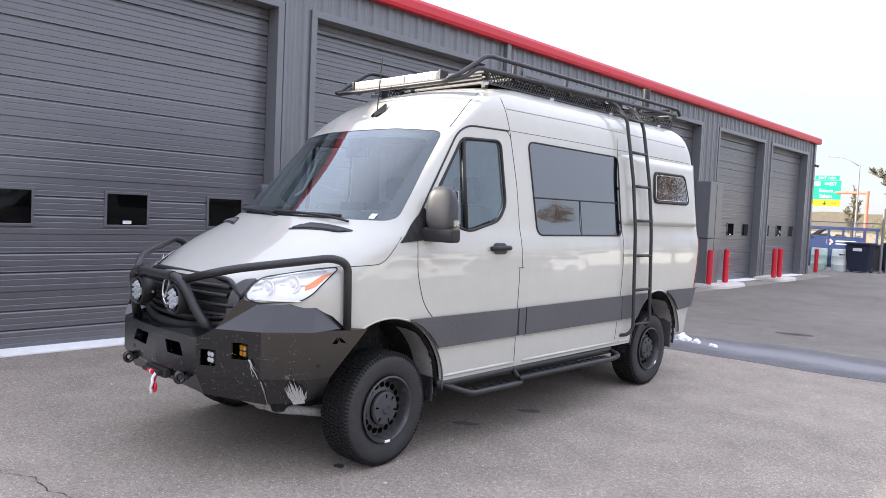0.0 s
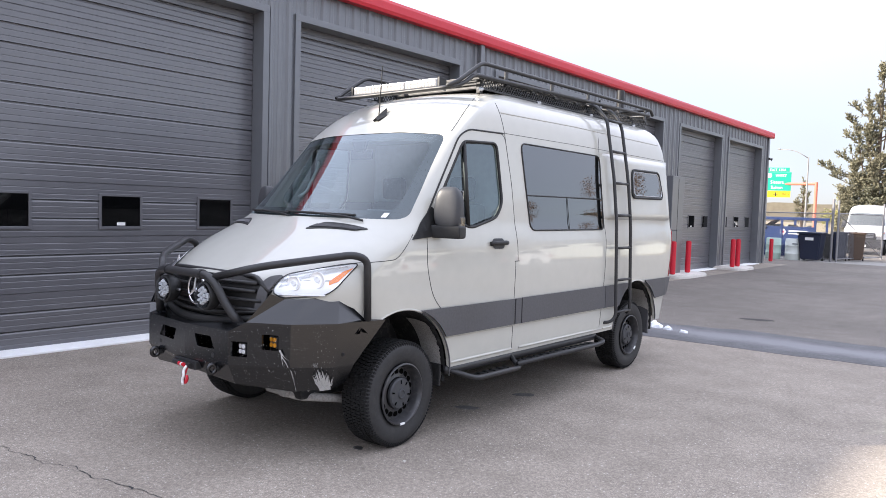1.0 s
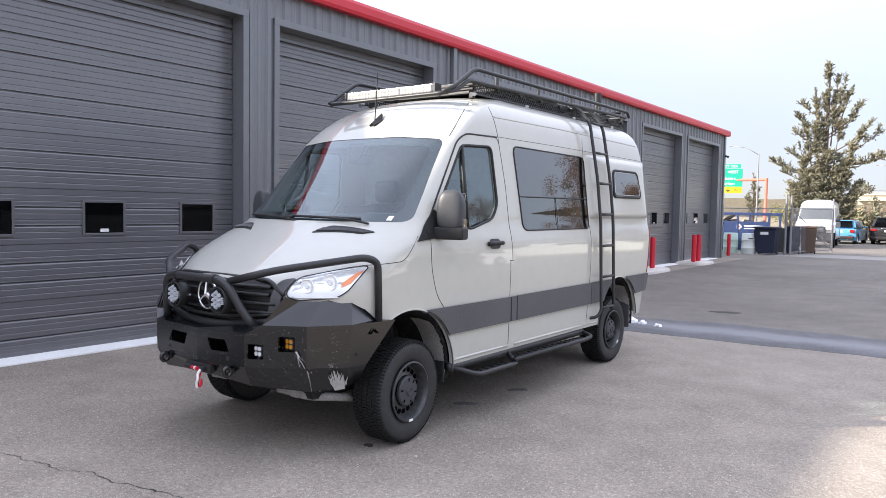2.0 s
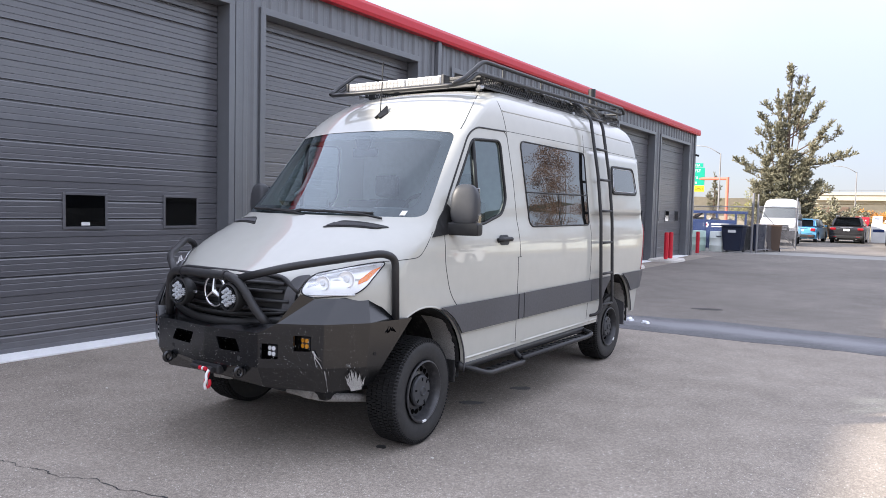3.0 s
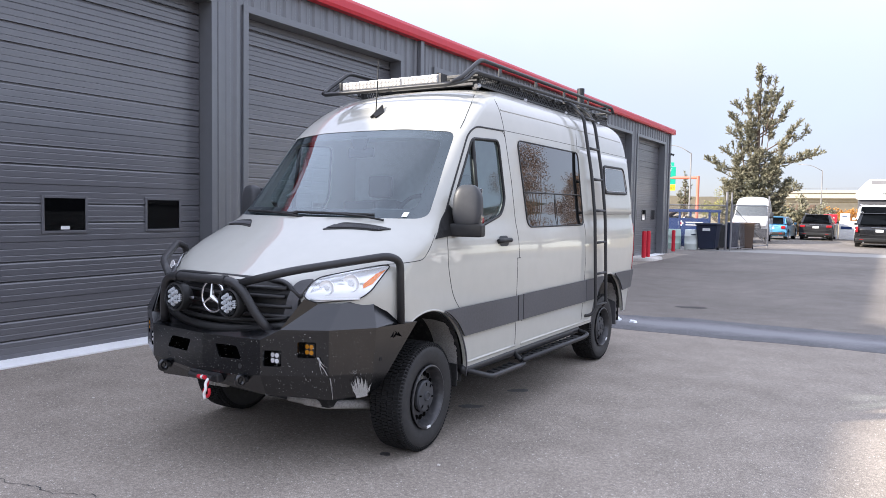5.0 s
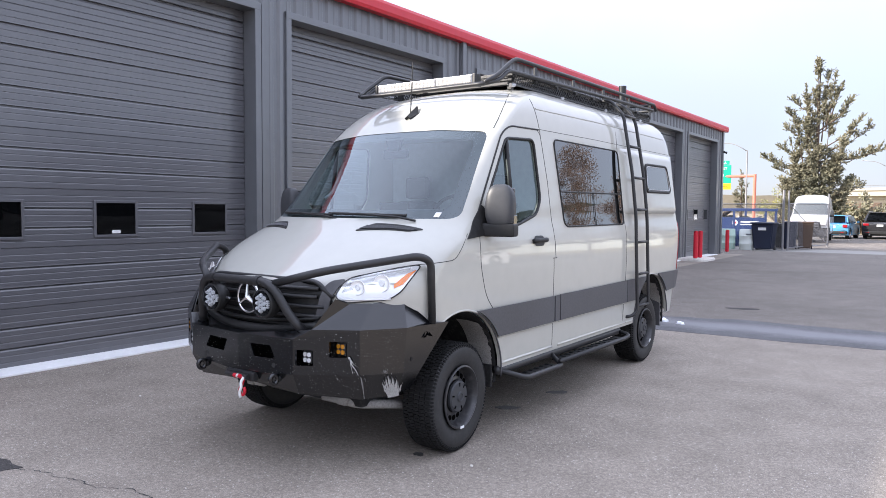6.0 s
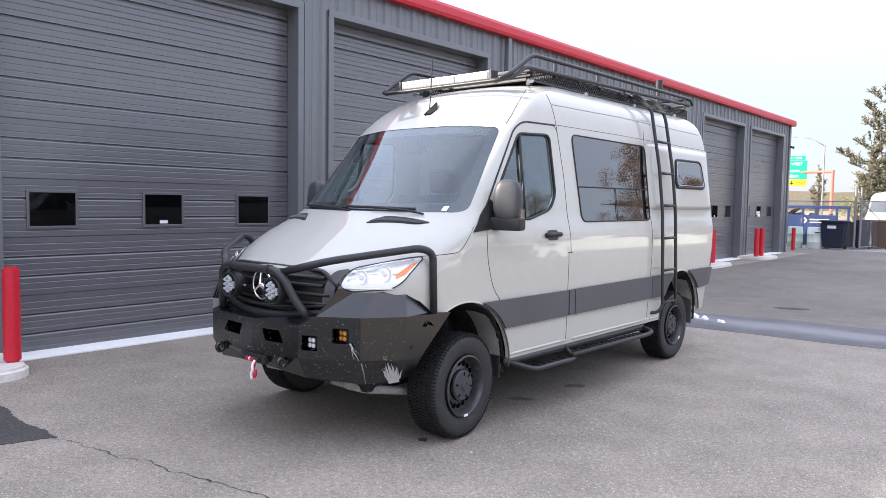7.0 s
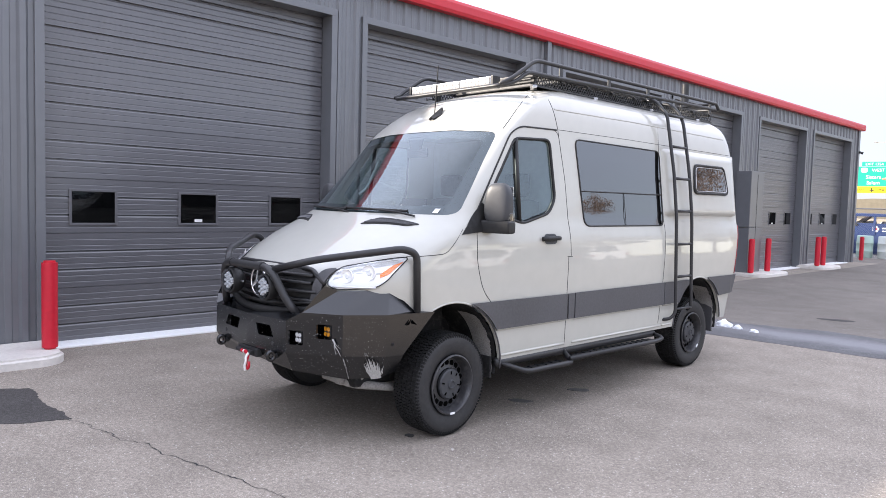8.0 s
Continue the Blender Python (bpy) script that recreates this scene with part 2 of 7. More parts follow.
def salt_streak(m):
    """Dried salt left along the middle of the sealed strip, in ragged patches."""
    n, l = m.node_tree.nodes, m.node_tree.links
    p = n["Principled BSDF"]
    old = p.inputs["Base Color"].links[0].from_socket
    co, sep = n.new("ShaderNodeTexCoord"), n.new("ShaderNodeSeparateXYZ")
    l.new(co.outputs["Object"], sep.inputs[0])

    def sum_of(op, a, b):
        k = n.new("ShaderNodeMath")
        k.operation = op
        for sock, v in zip(k.inputs, (a, b)):
            if isinstance(v, float):
                sock.default_value = v
            else:
                l.new(v, sock)
        return k.outputs[0]

    off = sum_of("SUBTRACT", sum_of("SUBTRACT", sep.outputs["Y"], sum_of("MULTIPLY", sep.outputs["X"], 0.068)), 10.27)
    away = sum_of("DIVIDE", sum_of("ABSOLUTE", off, 0.0), 0.62)
    big, fine = n.new("ShaderNodeTexNoise"), n.new("ShaderNodeTexNoise")
    big.inputs["Scale"].default_value, big.inputs["Detail"].default_value = 1.1, 6
    fine.inputs["Scale"].default_value, fine.inputs["Detail"].default_value, fine.inputs["Roughness"].default_value = 14, 8, 0.75
    for t in (big, fine):
        l.new(co.outputs["Object"], t.inputs["Vector"])
    rag = sum_of("ADD", sum_of("MULTIPLY", big.outputs["Fac"], 1.5), sum_of("MULTIPLY", fine.outputs["Fac"], 0.8))
    ramp = n.new("ShaderNodeMapRange")
    ramp.inputs["From Min"].default_value, ramp.inputs["From Max"].default_value = 0.35, 1.05
    ramp.inputs["To Max"].default_value = 0.75
    l.new(sum_of("SUBTRACT", rag, away), ramp.inputs["Value"])
    mix = n.new("ShaderNodeMix")
    mix.data_type = "RGBA"
    mix.inputs[7].default_value = (0.27, 0.267, 0.275, 1)
    l.new(ramp.outputs["Result"], mix.inputs[0])
    l.new(old, mix.inputs[6])
    l.new(mix.outputs[2], p.inputs["Base Color"])


salt_streak(STRIP)
STAIN = material("oil_stain", (0.03, 0.029, 0.028), 0.6, var=0.3, scale=10)
SNOW = material("snow", (0.85, 0.87, 0.9), 0.7, bump=0.3, bump_scale=60)


# ---- mesh tools ----
def link(name, bm, mat, parent=None, label="", smooth=False):
    me = bpy.data.meshes.new(name)
    bm.normal_update()
    bm.to_mesh(me)
    bm.free()
    me.materials.append(mat)
    if smooth:
        me.shade_smooth()
        if smooth is not True:
            me.set_sharp_from_angle(angle=radians(smooth))
    ob = new(name, me)
    ob.parent = parent
    if label:
        ob["label"] = label
    return ob


part = link


def again(ob, parent, m=None, name=None):
    """Another object on the same mesh."""
    o = new(name or ob.name.split(".")[0], ob.data)
    o.parent = parent
    if m is not None:
        o.matrix_local = m
    return o


def thing(name, at, label, category, group="", kind=""):
    e = new(name)
    e.empty_display_size = 0.2
    e.matrix_world = at if isinstance(at, Matrix) else Matrix.Translation(at)
    return tagged(e, label, category, group, kind)


def box(x0, x1, y0, y1, z0, z1, bevel=0.0, bm=None, seg=2):
    bm2 = bmesh.new()
    bmesh.ops.create_cube(bm2, size=1, matrix=Matrix.Translation(((x0 + x1) / 2, (y0 + y1) / 2, (z0 + z1) / 2)) @ Matrix.Diagonal((x1 - x0, y1 - y0, z1 - z0, 1)))
    if bevel:
        bmesh.ops.bevel(bm2, geom=bm2.edges[:], offset=bevel, segments=seg, affect="EDGES", profile=0.6)
    if bm is None:
        return bm2
    return join(bm, bm2)


def join(a, b, m=None):
    """b is poured into a."""
    me = bpy.data.meshes.new("tmp")
    b.to_mesh(me)
    b.free()
    if m is not None:
        me.transform(m)
    a.from_mesh(me)
    bpy.data.meshes.remove(me)
    return a


def cyl(p, q, r, seg=20, r2=None, bevel=0.0):
    p, q = Vector(p), Vector(q)
    bm = bmesh.new()
    m = Matrix.Translation((p + q) / 2) @ (q - p).to_track_quat("Z", "Y").to_matrix().to_4x4()
    bmesh.ops.create_cone(bm, cap_ends=True, segments=seg, radius1=r, radius2=r if r2 is None else r2, depth=(q - p).length, matrix=m)
    if bevel:
        es = [e for e in bm.edges if len(e.link_faces) == 2 and any(len(f.verts) > 4 for f in e.link_faces)]
        bmesh.ops.bevel(bm, geom=es, offset=bevel, segments=2, affect="EDGES")
    return bm


def fillet(pts, r, n=6, closed=False):
    """Corners of a polyline rounded by radius r (2D or 3D)."""
    pts = [Vector(p) for p in pts]
    out, k = [], len(pts)
    for i, p in enumerate(pts):
        if not closed and i in (0, k - 1):
            out.append(p)
            continue
        a, b = pts[i - 1] - p, pts[(i + 1) % k] - p
        rr = min(r, a.length * 0.48, b.length * 0.48)
        s, e = p + a.normalized() * rr, p + b.normalized() * rr
        for j in range(n + 1):
            t = j / n
            out.append(s * (1 - t) ** 2 + p * 2 * t * (1 - t) + e * t * t)
    return out


def tube(pts, r, res=10, closed=False, round_r=0.0, caps=True):
    if round_r:
        pts = fillet(pts, round_r, closed=closed)
    pts = [Vector(p) for p in pts]
    bm = bmesh.new()
    k = len(pts)
    rings, up = [], None
    for i in range(k):
        if closed:
            d = (pts[(i + 1) % k] - pts[i - 1]).normalized()
        else:
            d = (pts[min(i + 1, k - 1)] - pts[max(i - 1, 0)]).normalized()
        if up is None:
            up = d.orthogonal().normalized()
        up = (up - d * up.dot(d)).normalized()
        side = d.cross(up)
        rings.append([bm.verts.new(pts[i] + (up * math.cos(2 * math.pi * j / res) + side * math.sin(2 * math.pi * j / res)) * r) for j in range(res)])
    for i in range(k if closed else k - 1):
        a, b = rings[i], rings[(i + 1) % k]
        for j in range(res):
            bm.faces.new((a[j], a[(j + 1) % res], b[(j + 1) % res], b[j]))
    if caps and not closed:
        bm.faces.new(rings[0][::-1])
        bm.faces.new(rings[-1])
    bmesh.ops.recalc_face_normals(bm, faces=bm.faces[:])
    return bm


def prism(poly, axis, lo, hi):
    """A polygon of two coordinates drawn out along the third axis."""
    bm = bmesh.new()

    def at(p, d):
        return {"x": (d, p[0], p[1]), "y": (p[0], d, p[1]), "z": (p[0], p[1], d)}[axis]

    a = [bm.verts.new(at(p, lo)) for p in poly]
    b = [bm.verts.new(at(p, hi)) for p in poly]
    bm.faces.new(a[::-1])
    bm.faces.new(b)
    for i in range(len(poly)):
        j = (i + 1) % len(poly)
        bm.faces.new((a[i], a[j], b[j], b[i]))
    bmesh.ops.recalc_face_normals(bm, faces=bm.faces[:])
    return bm


def sheet(poly, cell, fn, thick=0.0):
    """A polygon cut into a grid and laid on the surface fn(p, q)."""
    bm = bmesh.new()
    bm.faces.new([bm.verts.new((p[0], p[1], 0)) for p in poly])
    for ax in (0, 1):
        lo, hi = min(p[ax] for p in poly), max(p[ax] for p in poly)
        n = int((hi - lo) / cell)
        for i in range(1, n + 1):
            co = Vector((0, 0, 0))
            co[ax] = lo + (hi - lo) * i / (n + 1)
            no = Vector((1, 0, 0)) if ax == 0 else Vector((0, 1, 0))
            bmesh.ops.bisect_plane(bm, geom=bm.verts[:] + bm.edges[:] + bm.faces[:], dist=1e-5, plane_co=co, plane_no=no)
    for v in bm.verts:
        v.co = fn(v.co.x, v.co.y)
    bmesh.ops.recalc_face_normals(bm, faces=bm.faces[:])
    if thick:
        bmesh.ops.solidify(bm, geom=bm.faces[:], thickness=thick)
    return bm


def lathe(profile, axis_pts=None, seg=40):
    """Profile of (r, x) turned round the x axis."""
    bm = bmesh.new()
    rings = [[bm.verts.new((x, r * math.cos(2 * math.pi * j / seg), r * math.sin(2 * math.pi * j / seg))) for j in range(seg)] for r, x in profile]
    for a, b in zip(rings, rings[1:]):
        for j in range(seg):
            bm.faces.new((a[j], a[(j + 1) % seg], b[(j + 1) % seg], b[j]))
    bmesh.ops.recalc_face_normals(bm, faces=bm.faces[:])
    return bm


def carve(bm, cutter):
    """bm less cutter."""
    me, mc = bpy.data.meshes.new("a"), bpy.data.meshes.new("b")
    bm.to_mesh(me)
    bm.free()
    cutter.to_mesh(mc)
    cutter.free()
    a, b = new("a", me), new("b", mc)
    mod = a.modifiers.new("cut", "BOOLEAN")
    mod.operation, mod.solver, mod.object = "DIFFERENCE", "EXACT", b
    done = bpy.data.meshes.new_from_object(a.evaluated_get(bpy.context.evaluated_depsgraph_get()))
    for o in (a, b):
        bpy.data.objects.remove(o)
    out = bmesh.new()
    out.from_mesh(done)
    for m in (me, mc, done):
        bpy.data.meshes.remove(m)
    return out


# ---- ground ----
def ground_sheet():
    bm = bmesh.new()
    vs = [bm.verts.new(p) for p in ((-900, -900, 0), (900, -900, 0), (900, 1500, 0), (-900, 1500, 0))]
    bm.faces.new(vs)
    return bm


tagged(link("ground", ground_sheet(), ASPHALT), "worn grey asphalt forecourt with pale aggregate", "ground", kind="structure")


def flat(name, pts, z, mat, label, wobble=0.0, step=0.25):
    """A thin piece lying on the ground, with an uneven edge."""
    poly = []
    for i, p in enumerate(pts):
        a, b = Vector(p), Vector(pts[(i + 1) % len(pts)])
        n = max(1, int((b - a).length / step))
        for j in range(n):
            q = a.lerp(b, j / n)
            poly.append((q.x + wobble * (noise.noise(Vector((q.x * 3, q.y * 3, 1))) + 0.5 * noise.noise(Vector((q.x * 19, q.y * 19, 2)))), q.y + wobble * (noise.noise(Vector((q.x * 3, q.y * 3, 7))) + 0.5 * noise.noise(Vector((q.x * 19, q.y * 19, 5))))))
    return tagged(link(name, prism(poly, "z", 0.0, z), mat), label, "ground", kind="structure")


flat("pavement_strip", [(-7.2, 9.0), (-3.9, 9.25), (-2.8, 9.31), (-1.83, 9.42), (-0.3, 9.53), (6, 10.0), (6, 11.5), (-0.3, 11.03), (-1.5, 10.96), (-3.1, 10.92), (-4.2, 10.62), (-7.2, 10.4)], 0.004, STRIP, "bluish worn sealed asphalt strip across the forecourt", 0.12)
flat("pavement_far", [(-7.2, 10.38), (-4.2, 10.53), (-3.1, 10.90), (-1.5, 10.94), (-0.3, 11.01), (6, 11.48), (40, 14.1), (40, 80), (-40, 80), (-40, 28.6), (-7.2, 28.6)], 0.003, FARPAVE, "darker grey asphalt yard beyond the strip", 0.03, 1.0)
flat("pavement_patch", [(-6.9, -1.0), (-5.75, -1.0), (-5.55, 0.2), (-5.46, 1.04), (-5.35, 1.24), (-5.31, 1.45), (-5.60, 1.44), (-5.87, 1.43), (-6.15, 1.46), (-6.40, 1.44), (-6.56, 1.27), (-6.9, 1.0)], 0.005, PATCH, "dark asphalt repair patch with ragged edge", 0.05, 0.035)

# ---- building ----
FX, DX = -8.10, -8.31
BAYS = [(2.03, 5.66), (6.28, 9.85), (11.03, 14.6), (15.2, 18.76), (20.0, 23.4), (24.1, 27.6)]
DOOR_TOP, EAVE, Y0, Y1 = 4.27, 4.74, -14.0, 28.45


def corrugated(y0, y1, z0, z1, x=FX, pitch=0.305):
    """Upright ribbed metal sheet facing +x, with depth."""
    bm = bmesh.new()
    prof = []
    k = math.floor(y0 / pitch)
    while k * pitch < y1 + pitch:
        c = k * pitch
        prof += [(c - 0.055, 0), (c - 0.028, 0.032), (c + 0.028, 0.032), (c + 0.055, 0), (c + 0.115, 0), (c + 0.125, 0.008), (c + 0.185, 0.008), (c + 0.195, 0)]
        k += 1
    pts = [(y, d) for y, d in prof if y0 < y < y1]
    pts = [(y0, 0)] + pts + [(y1, 0)]
    lo = [bm.verts.new((x + d, y, z0)) for y, d in pts]
    hi = [bm.verts.new((x + d, y, z1)) for y, d in pts]
    for i in range(len(pts) - 1):
        bm.faces.new((lo[i], lo[i + 1], hi[i + 1], hi[i]))
    return bm


wall = thing("wall_east", (0, 0, 0), "charcoal ribbed metal workshop wall with door bays", "wall", kind="structure")
edges = [Y0] + [v for b in BAYS for v in b] + [Y1]
for i in range(0, len(edges), 2):
    part("wall_panel", corrugated(edges[i] + 0.09, edges[i + 1] - 0.09, 0.0, DOOR_TOP + 0.08), SIDING, wall)
part("header_panel", corrugated(Y0, Y1, DOOR_TOP + 0.08, EAVE + 0.05), SIDING, wall)
core = bmesh.new()
for i in range(0, len(edges), 2):
    box(-8.6, FX - 0.004, edges[i] + 0.004, edges[i + 1] - 0.004, 0, DOOR_TOP + 0.02, bm=core)
box(-8.6, FX - 0.004, Y0, Y1, DOOR_TOP + 0.024, EAVE + 0.1, bm=core)
part("wall_core", core, SIDING, wall)
for y0, y1 in BAYS:
    part("jamb_trim", box(FX - 0.20, FX + 0.036, y0 - 0.09, y0 + 0.004, 0, DOOR_TOP + 0.08, 0.006), SIDING, wall)
    part("jamb_trim", box(FX - 0.20, FX + 0.036, y1 - 0.004, y1 + 0.09, 0, DOOR_TOP + 0.08, 0.006), SIDING, wall)
    part("head_trim", box(FX - 0.20, FX + 0.038, y0 - 0.09, y1 + 0.09, DOOR_TOP - 0.004, DOOR_TOP + 0.09, 0.006), SIDING, wall)
part("corner_trim", box(FX - 0.02, FX + 0.05, Y1 - 0.14, Y1 + 0.02, 0, EAVE, 0.006), SIDING, wall)
part("downspout", box(FX + 0.034, FX + 0.115, 10.36, 10.47, 0.1, EAVE, 0.01), SIDING, wall)
lamp_arm = thing("wall_lamp", (FX + 0.05, Y1 - 0.05, 3.95), "small black security lamp on the wall corner", "lamp")
part("bracket", box(0, 0.05, -0.03, 0.03, -0.04, 0.04, 0.008), BLACK, lamp_arm)
part("head", cyl((0.05, 0.03, 0.0), (0.11, 0.06, -0.03), 0.035, 14, 0.05), BLACK, lamp_arm, smooth=30)
tagged(link("wall_north", box(-30, -8.6, Y1 - 0.2, Y1, 0, EAVE + 0.1), SIDING), "charcoal metal end wall", "wall", kind="structure")
tagged(link("wall_south", box(-30, -8.6, Y0, Y0 + 0.2, 0, EAVE + 0.1), SIDING), "charcoal metal end wall", "wall", kind="structure")
tagged(link("wall_west", box(-30.2, -30, Y0, Y1, 0, EAVE + 0.1), SIDING), "charcoal metal back wall", "wall", kind="structure")
roof = bmesh.new()
rv = [(-7.98, EAVE + 0.11), (-19, EAVE + 0.55), (-30.3, EAVE + 0.12), (-30.3, EAVE + 0.02), (-19, EAVE + 0.45), (-7.98, EAVE + 0.02)]
join(roof, prism(rv, "y", Y0 - 0.1, Y1 + 0.1))
tagged(link("roof", roof, SIDING), "low metal workshop roof", "roof", kind="structure")
gutter = [(FX + 0.03, EAVE - 0.02), (FX + 0.15, EAVE - 0.02), (FX + 0.17, EAVE + 0.03), (FX + 0.17, EAVE + 0.14), (FX + 0.15, EAVE + 0.19), (FX + 0.03, EAVE + 0.21)]
tagged(link("trim_eave", prism(gutter, "y", Y0 - 0.12, Y1 + 0.16), TRIMRED), "bright red metal eave gutter", "trim", kind="structure")


def panel_mesh(width, height):
    """One ribbed door section, base at z = 0, facing +x."""
    bm = bmesh.new()
    rows = [(0.0, -0.006), (0.003, -0.006), (0.006, 0.001)]
    for k in range(1, 9):
        z = height * k / 9
        if k in (3, 6):
            rows += [(z - 0.024, 0), (z - 0.009, -0.009), (z - 0.007, -0.034), (z + 0.008, -0.034), (z + 0.010, 0.002), (z + 0.018, 0)]
        else:
            rows += [(z - 0.009, 0), (z - 0.003, -0.0032), (z - 0.002, -0.007), (z + 0.0015, -0.007), (z + 0.0025, 0)]
    rows += [(height - 0.005, 0), (height - 0.002, -0.006)]
    a = [bm.verts.new((d, 0, z)) for z, d in rows]
    b = [bm.verts.new((d, width, z)) for z, d in rows]
    for i in range(len(rows) - 1):
        bm.faces.new((a[i], b[i], b[i + 1], a[i + 1]))
    bk = [bm.verts.new(p) for p in ((-0.05, 0, 0), (-0.05, width, 0), (-0.05, width, height), (-0.05, 0, height))]
    bm.faces.new(bk)
    bmesh.ops.recalc_face_normals(bm, faces=bm.faces[:])
    return bm


PANEL_H = 0.6175
for nr, (y0, y1) in enumerate(BAYS):
    door = thing("door_%d" % (nr + 1), (DX, y0, 0.002), "closed charcoal ribbed sectional overhead door with three small windows", "garage door", kind="structure")
    w = y1 - y0
    first = part("door_panel", panel_mesh(w, PANEL_H), DOORPAINT, door)
    for k in range(1, 7):
        again(first, door, Matrix.Translation((0, 0, k * PANEL_H)))
    for k, wy in enumerate((0.56, w / 2, w - 0.56) if nr else (0.56, 1.81, 3.07)):
        hw, z0, z1 = 0.232, 1.352, 1.708
        fr = bmesh.new()
        for b in ((-hw - 0.03, -hw, z0 - 0.03, z1 + 0.03), (hw, hw + 0.03, z0 - 0.03, z1 + 0.03), (-hw, hw, z0 - 0.03, z0), (-hw, hw, z1, z1 + 0.03)):
            box(-0.02, 0.016, wy + b[0], wy + b[1], b[2], b[3], 0.004, fr)
        f = part("window_frame", fr, DOORPAINT, door)
        part("window_pane", box(-0.01, 0.006, wy - hw, wy + hw, z0, z1), DOORGLASS_MAT, f)
        if k == 1:
            part("window_label", box(0.0065, 0.0085, wy - 0.05, wy + 0.05, z0 + 0.012, z0 + 0.05), WHITE, f)
        # dark sheet in place of the unlit workshop behind the pane
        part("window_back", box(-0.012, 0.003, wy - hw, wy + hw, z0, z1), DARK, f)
    tagged(link("sill_%d" % (nr + 1), box(-8.45, -7.96, y0 - 0.05, y1 + 0.05, 0, 0.022, 0.006), WHITECON), "pale whitewashed concrete door sill", "sill", kind="structure")


def island(y0, y1):
    pts = [(-8.08, y0), (-7.45, y0)] + [(-7.45 + 0.28 * math.sin(a), y0 + 0.28 - 0.28 * math.cos(a)) for a in np.linspace(0.2, 1.57, 5)]
    pts += [(-7.45 + 0.28 * math.cos(a), y1 - 0.28 + 0.28 * math.sin(a)) for a in np.linspace(0, 1.57, 7)] + [(-8.08, y1)]
    bm = prism(pts, "z", 0, 0.10)
    es = [e for e in bm.edges if all(v.co.z > 0.09 for v in e.verts)]
    bmesh.ops.bevel(bm, geom=es, offset=0.03, segments=3, affect="EDGES")
    return bm


for y0, y1 in ((-0.4, 2.02), (9.75, 11.1), (18.5, 20.35), (23.2, 24.6)):
    tagged(link("concrete_island", island(y0, y1), CONCRETE), "weathered concrete kerb island with rounded end", "kerb", "bollard islands")
bollard = thing("bollard", (-7.55, 1.93, 0.10), "red painted steel bollard on a concrete island", "bollard", "red bollards")
part("post", cyl((0, 0, 0), (0, 0, 0.90), 0.075, 24, bevel=0.02), RED, bollard, smooth=35)
for y in (10.1, 10.75, 18.6, 19.66, 23.4, 23.9):
    copy_thing(bollard, Matrix.Translation((-7.55, y, 0.10)))
copy_thing(bollard, Matrix.Translation((-8.20, 29.9, 0.0)))["label"] = "red painted steel bollard beside the yard fence"

# ---- camper van: x to its left side, y to its rear, origin on the ground between the front wheels ----
van = thing("camper_van", (-4.22, 3.40, 0), "pebble-grey high-roof camper van with black off-road gear, parked on asphalt", "van")
ZS = np.linspace(0.40, 2.785, 240)


def table(rows, blur=5):
    y = np.interp(ZS, [r[0] for r in rows], [r[1] for r in rows])
    k = np.ones(blur) / blur
    return np.convolve(np.pad(y, blur // 2, mode="edge"), k, "valid")


HALF = table([(0.40, 1.004), (0.52, 1.012), (0.60, 1.014), (0.75, 1.014), (0.95, 1.014), (1.2, 1.015), (1.40, 1.006), (1.52, 0.985), (1.56, 0.972), (2.25, 0.890), (2.33, 0.882), (2.40, 0.872), (2.48, 0.857), (2.56, 0.828), (2.62, 0.79), (2.67, 0.735), (2.71, 0.655), (2.74, 0.55), (2.76, 0.41), (2.775, 0.26), (2.785, 0.08)])
NOSE = table([(0.40, -0.72), (0.85, -0.90), (1.0, -0.93), (1.12, -0.935), (1.19, -0.91), (1.235, -0.84), (1.32, -0.70), (1.40, -0.57), (1.48, -0.43), (1.54, -0.325), (1.58, -0.265), (1.62, -0.215), (2.28, 0.52), (2.36, 0.615), (2.44, 0.72), (2.52, 0.825), (2.58, 0.92), (2.63, 1.02), (2.67, 1.13), (2.71, 1.30), (2.74, 1.55), (2.76, 1.85), (2.775, 2.2), (2.785, 2.6)])
BOW = table([(0.40, 0.6), (1.0, 0.74), (1.19, 0.68), (1.3, 0.52), (1.4, 0.50), (1.5, 0.56), (1.6, 0.63), (1.8, 0.52), (2.0, 0.39), (2.25, 0.245), (2.44, 0.24), (2.6, 0.30), (2.7, 0.4), (2.785, 0.3)])
TAIL = table([(0.40, 4.38), (0.7, 4.47), (0.95, 4.59), (1.5, 4.69), (2.1, 4.67), (2.4, 4.62), (2.6, 4.55), (2.7, 4.45), (2.75, 4.3), (2.785, 4.0)])
POW = 2.2


def at_z(tab, z):
    return float(np.interp(z, ZS, tab))


def side_x(y, z, off=0.0):
    """The van's flank at a length y and height z."""
    w, n, d, r = at_z(HALF, z), at_z(NOSE, z), at_z(BOW, z), at_z(TAIL, z)
    a = 1.0
    if y < n + d:
        q = min(max(1 - (y - n) / d, 0), 1)
        a = (1 - q ** POW) ** (1 / POW)
    rr = 0.13
    x = w * a
    if y > r - rr:
        s = min((y - (r - rr)) / rr, 1)
        x = w - rr * (1 - math.sqrt(max(0, 1 - s * s)))
    return x + off


def front_y(x, z, off=0.0):
    """The van's front at a width x and height z."""
    a = min(abs(x) / at_z(HALF, z), 1)
    return at_z(NOSE, z) + at_z(BOW, z) * (1 - (1 - a ** POW) ** (1 / POW)) - off


def flank(y, z, off=0.0):
    return Vector((side_x(y, z, off), y, z))


def face(x, z, off=0.0):
    return Vector((x, front_y(x, z, off), z))


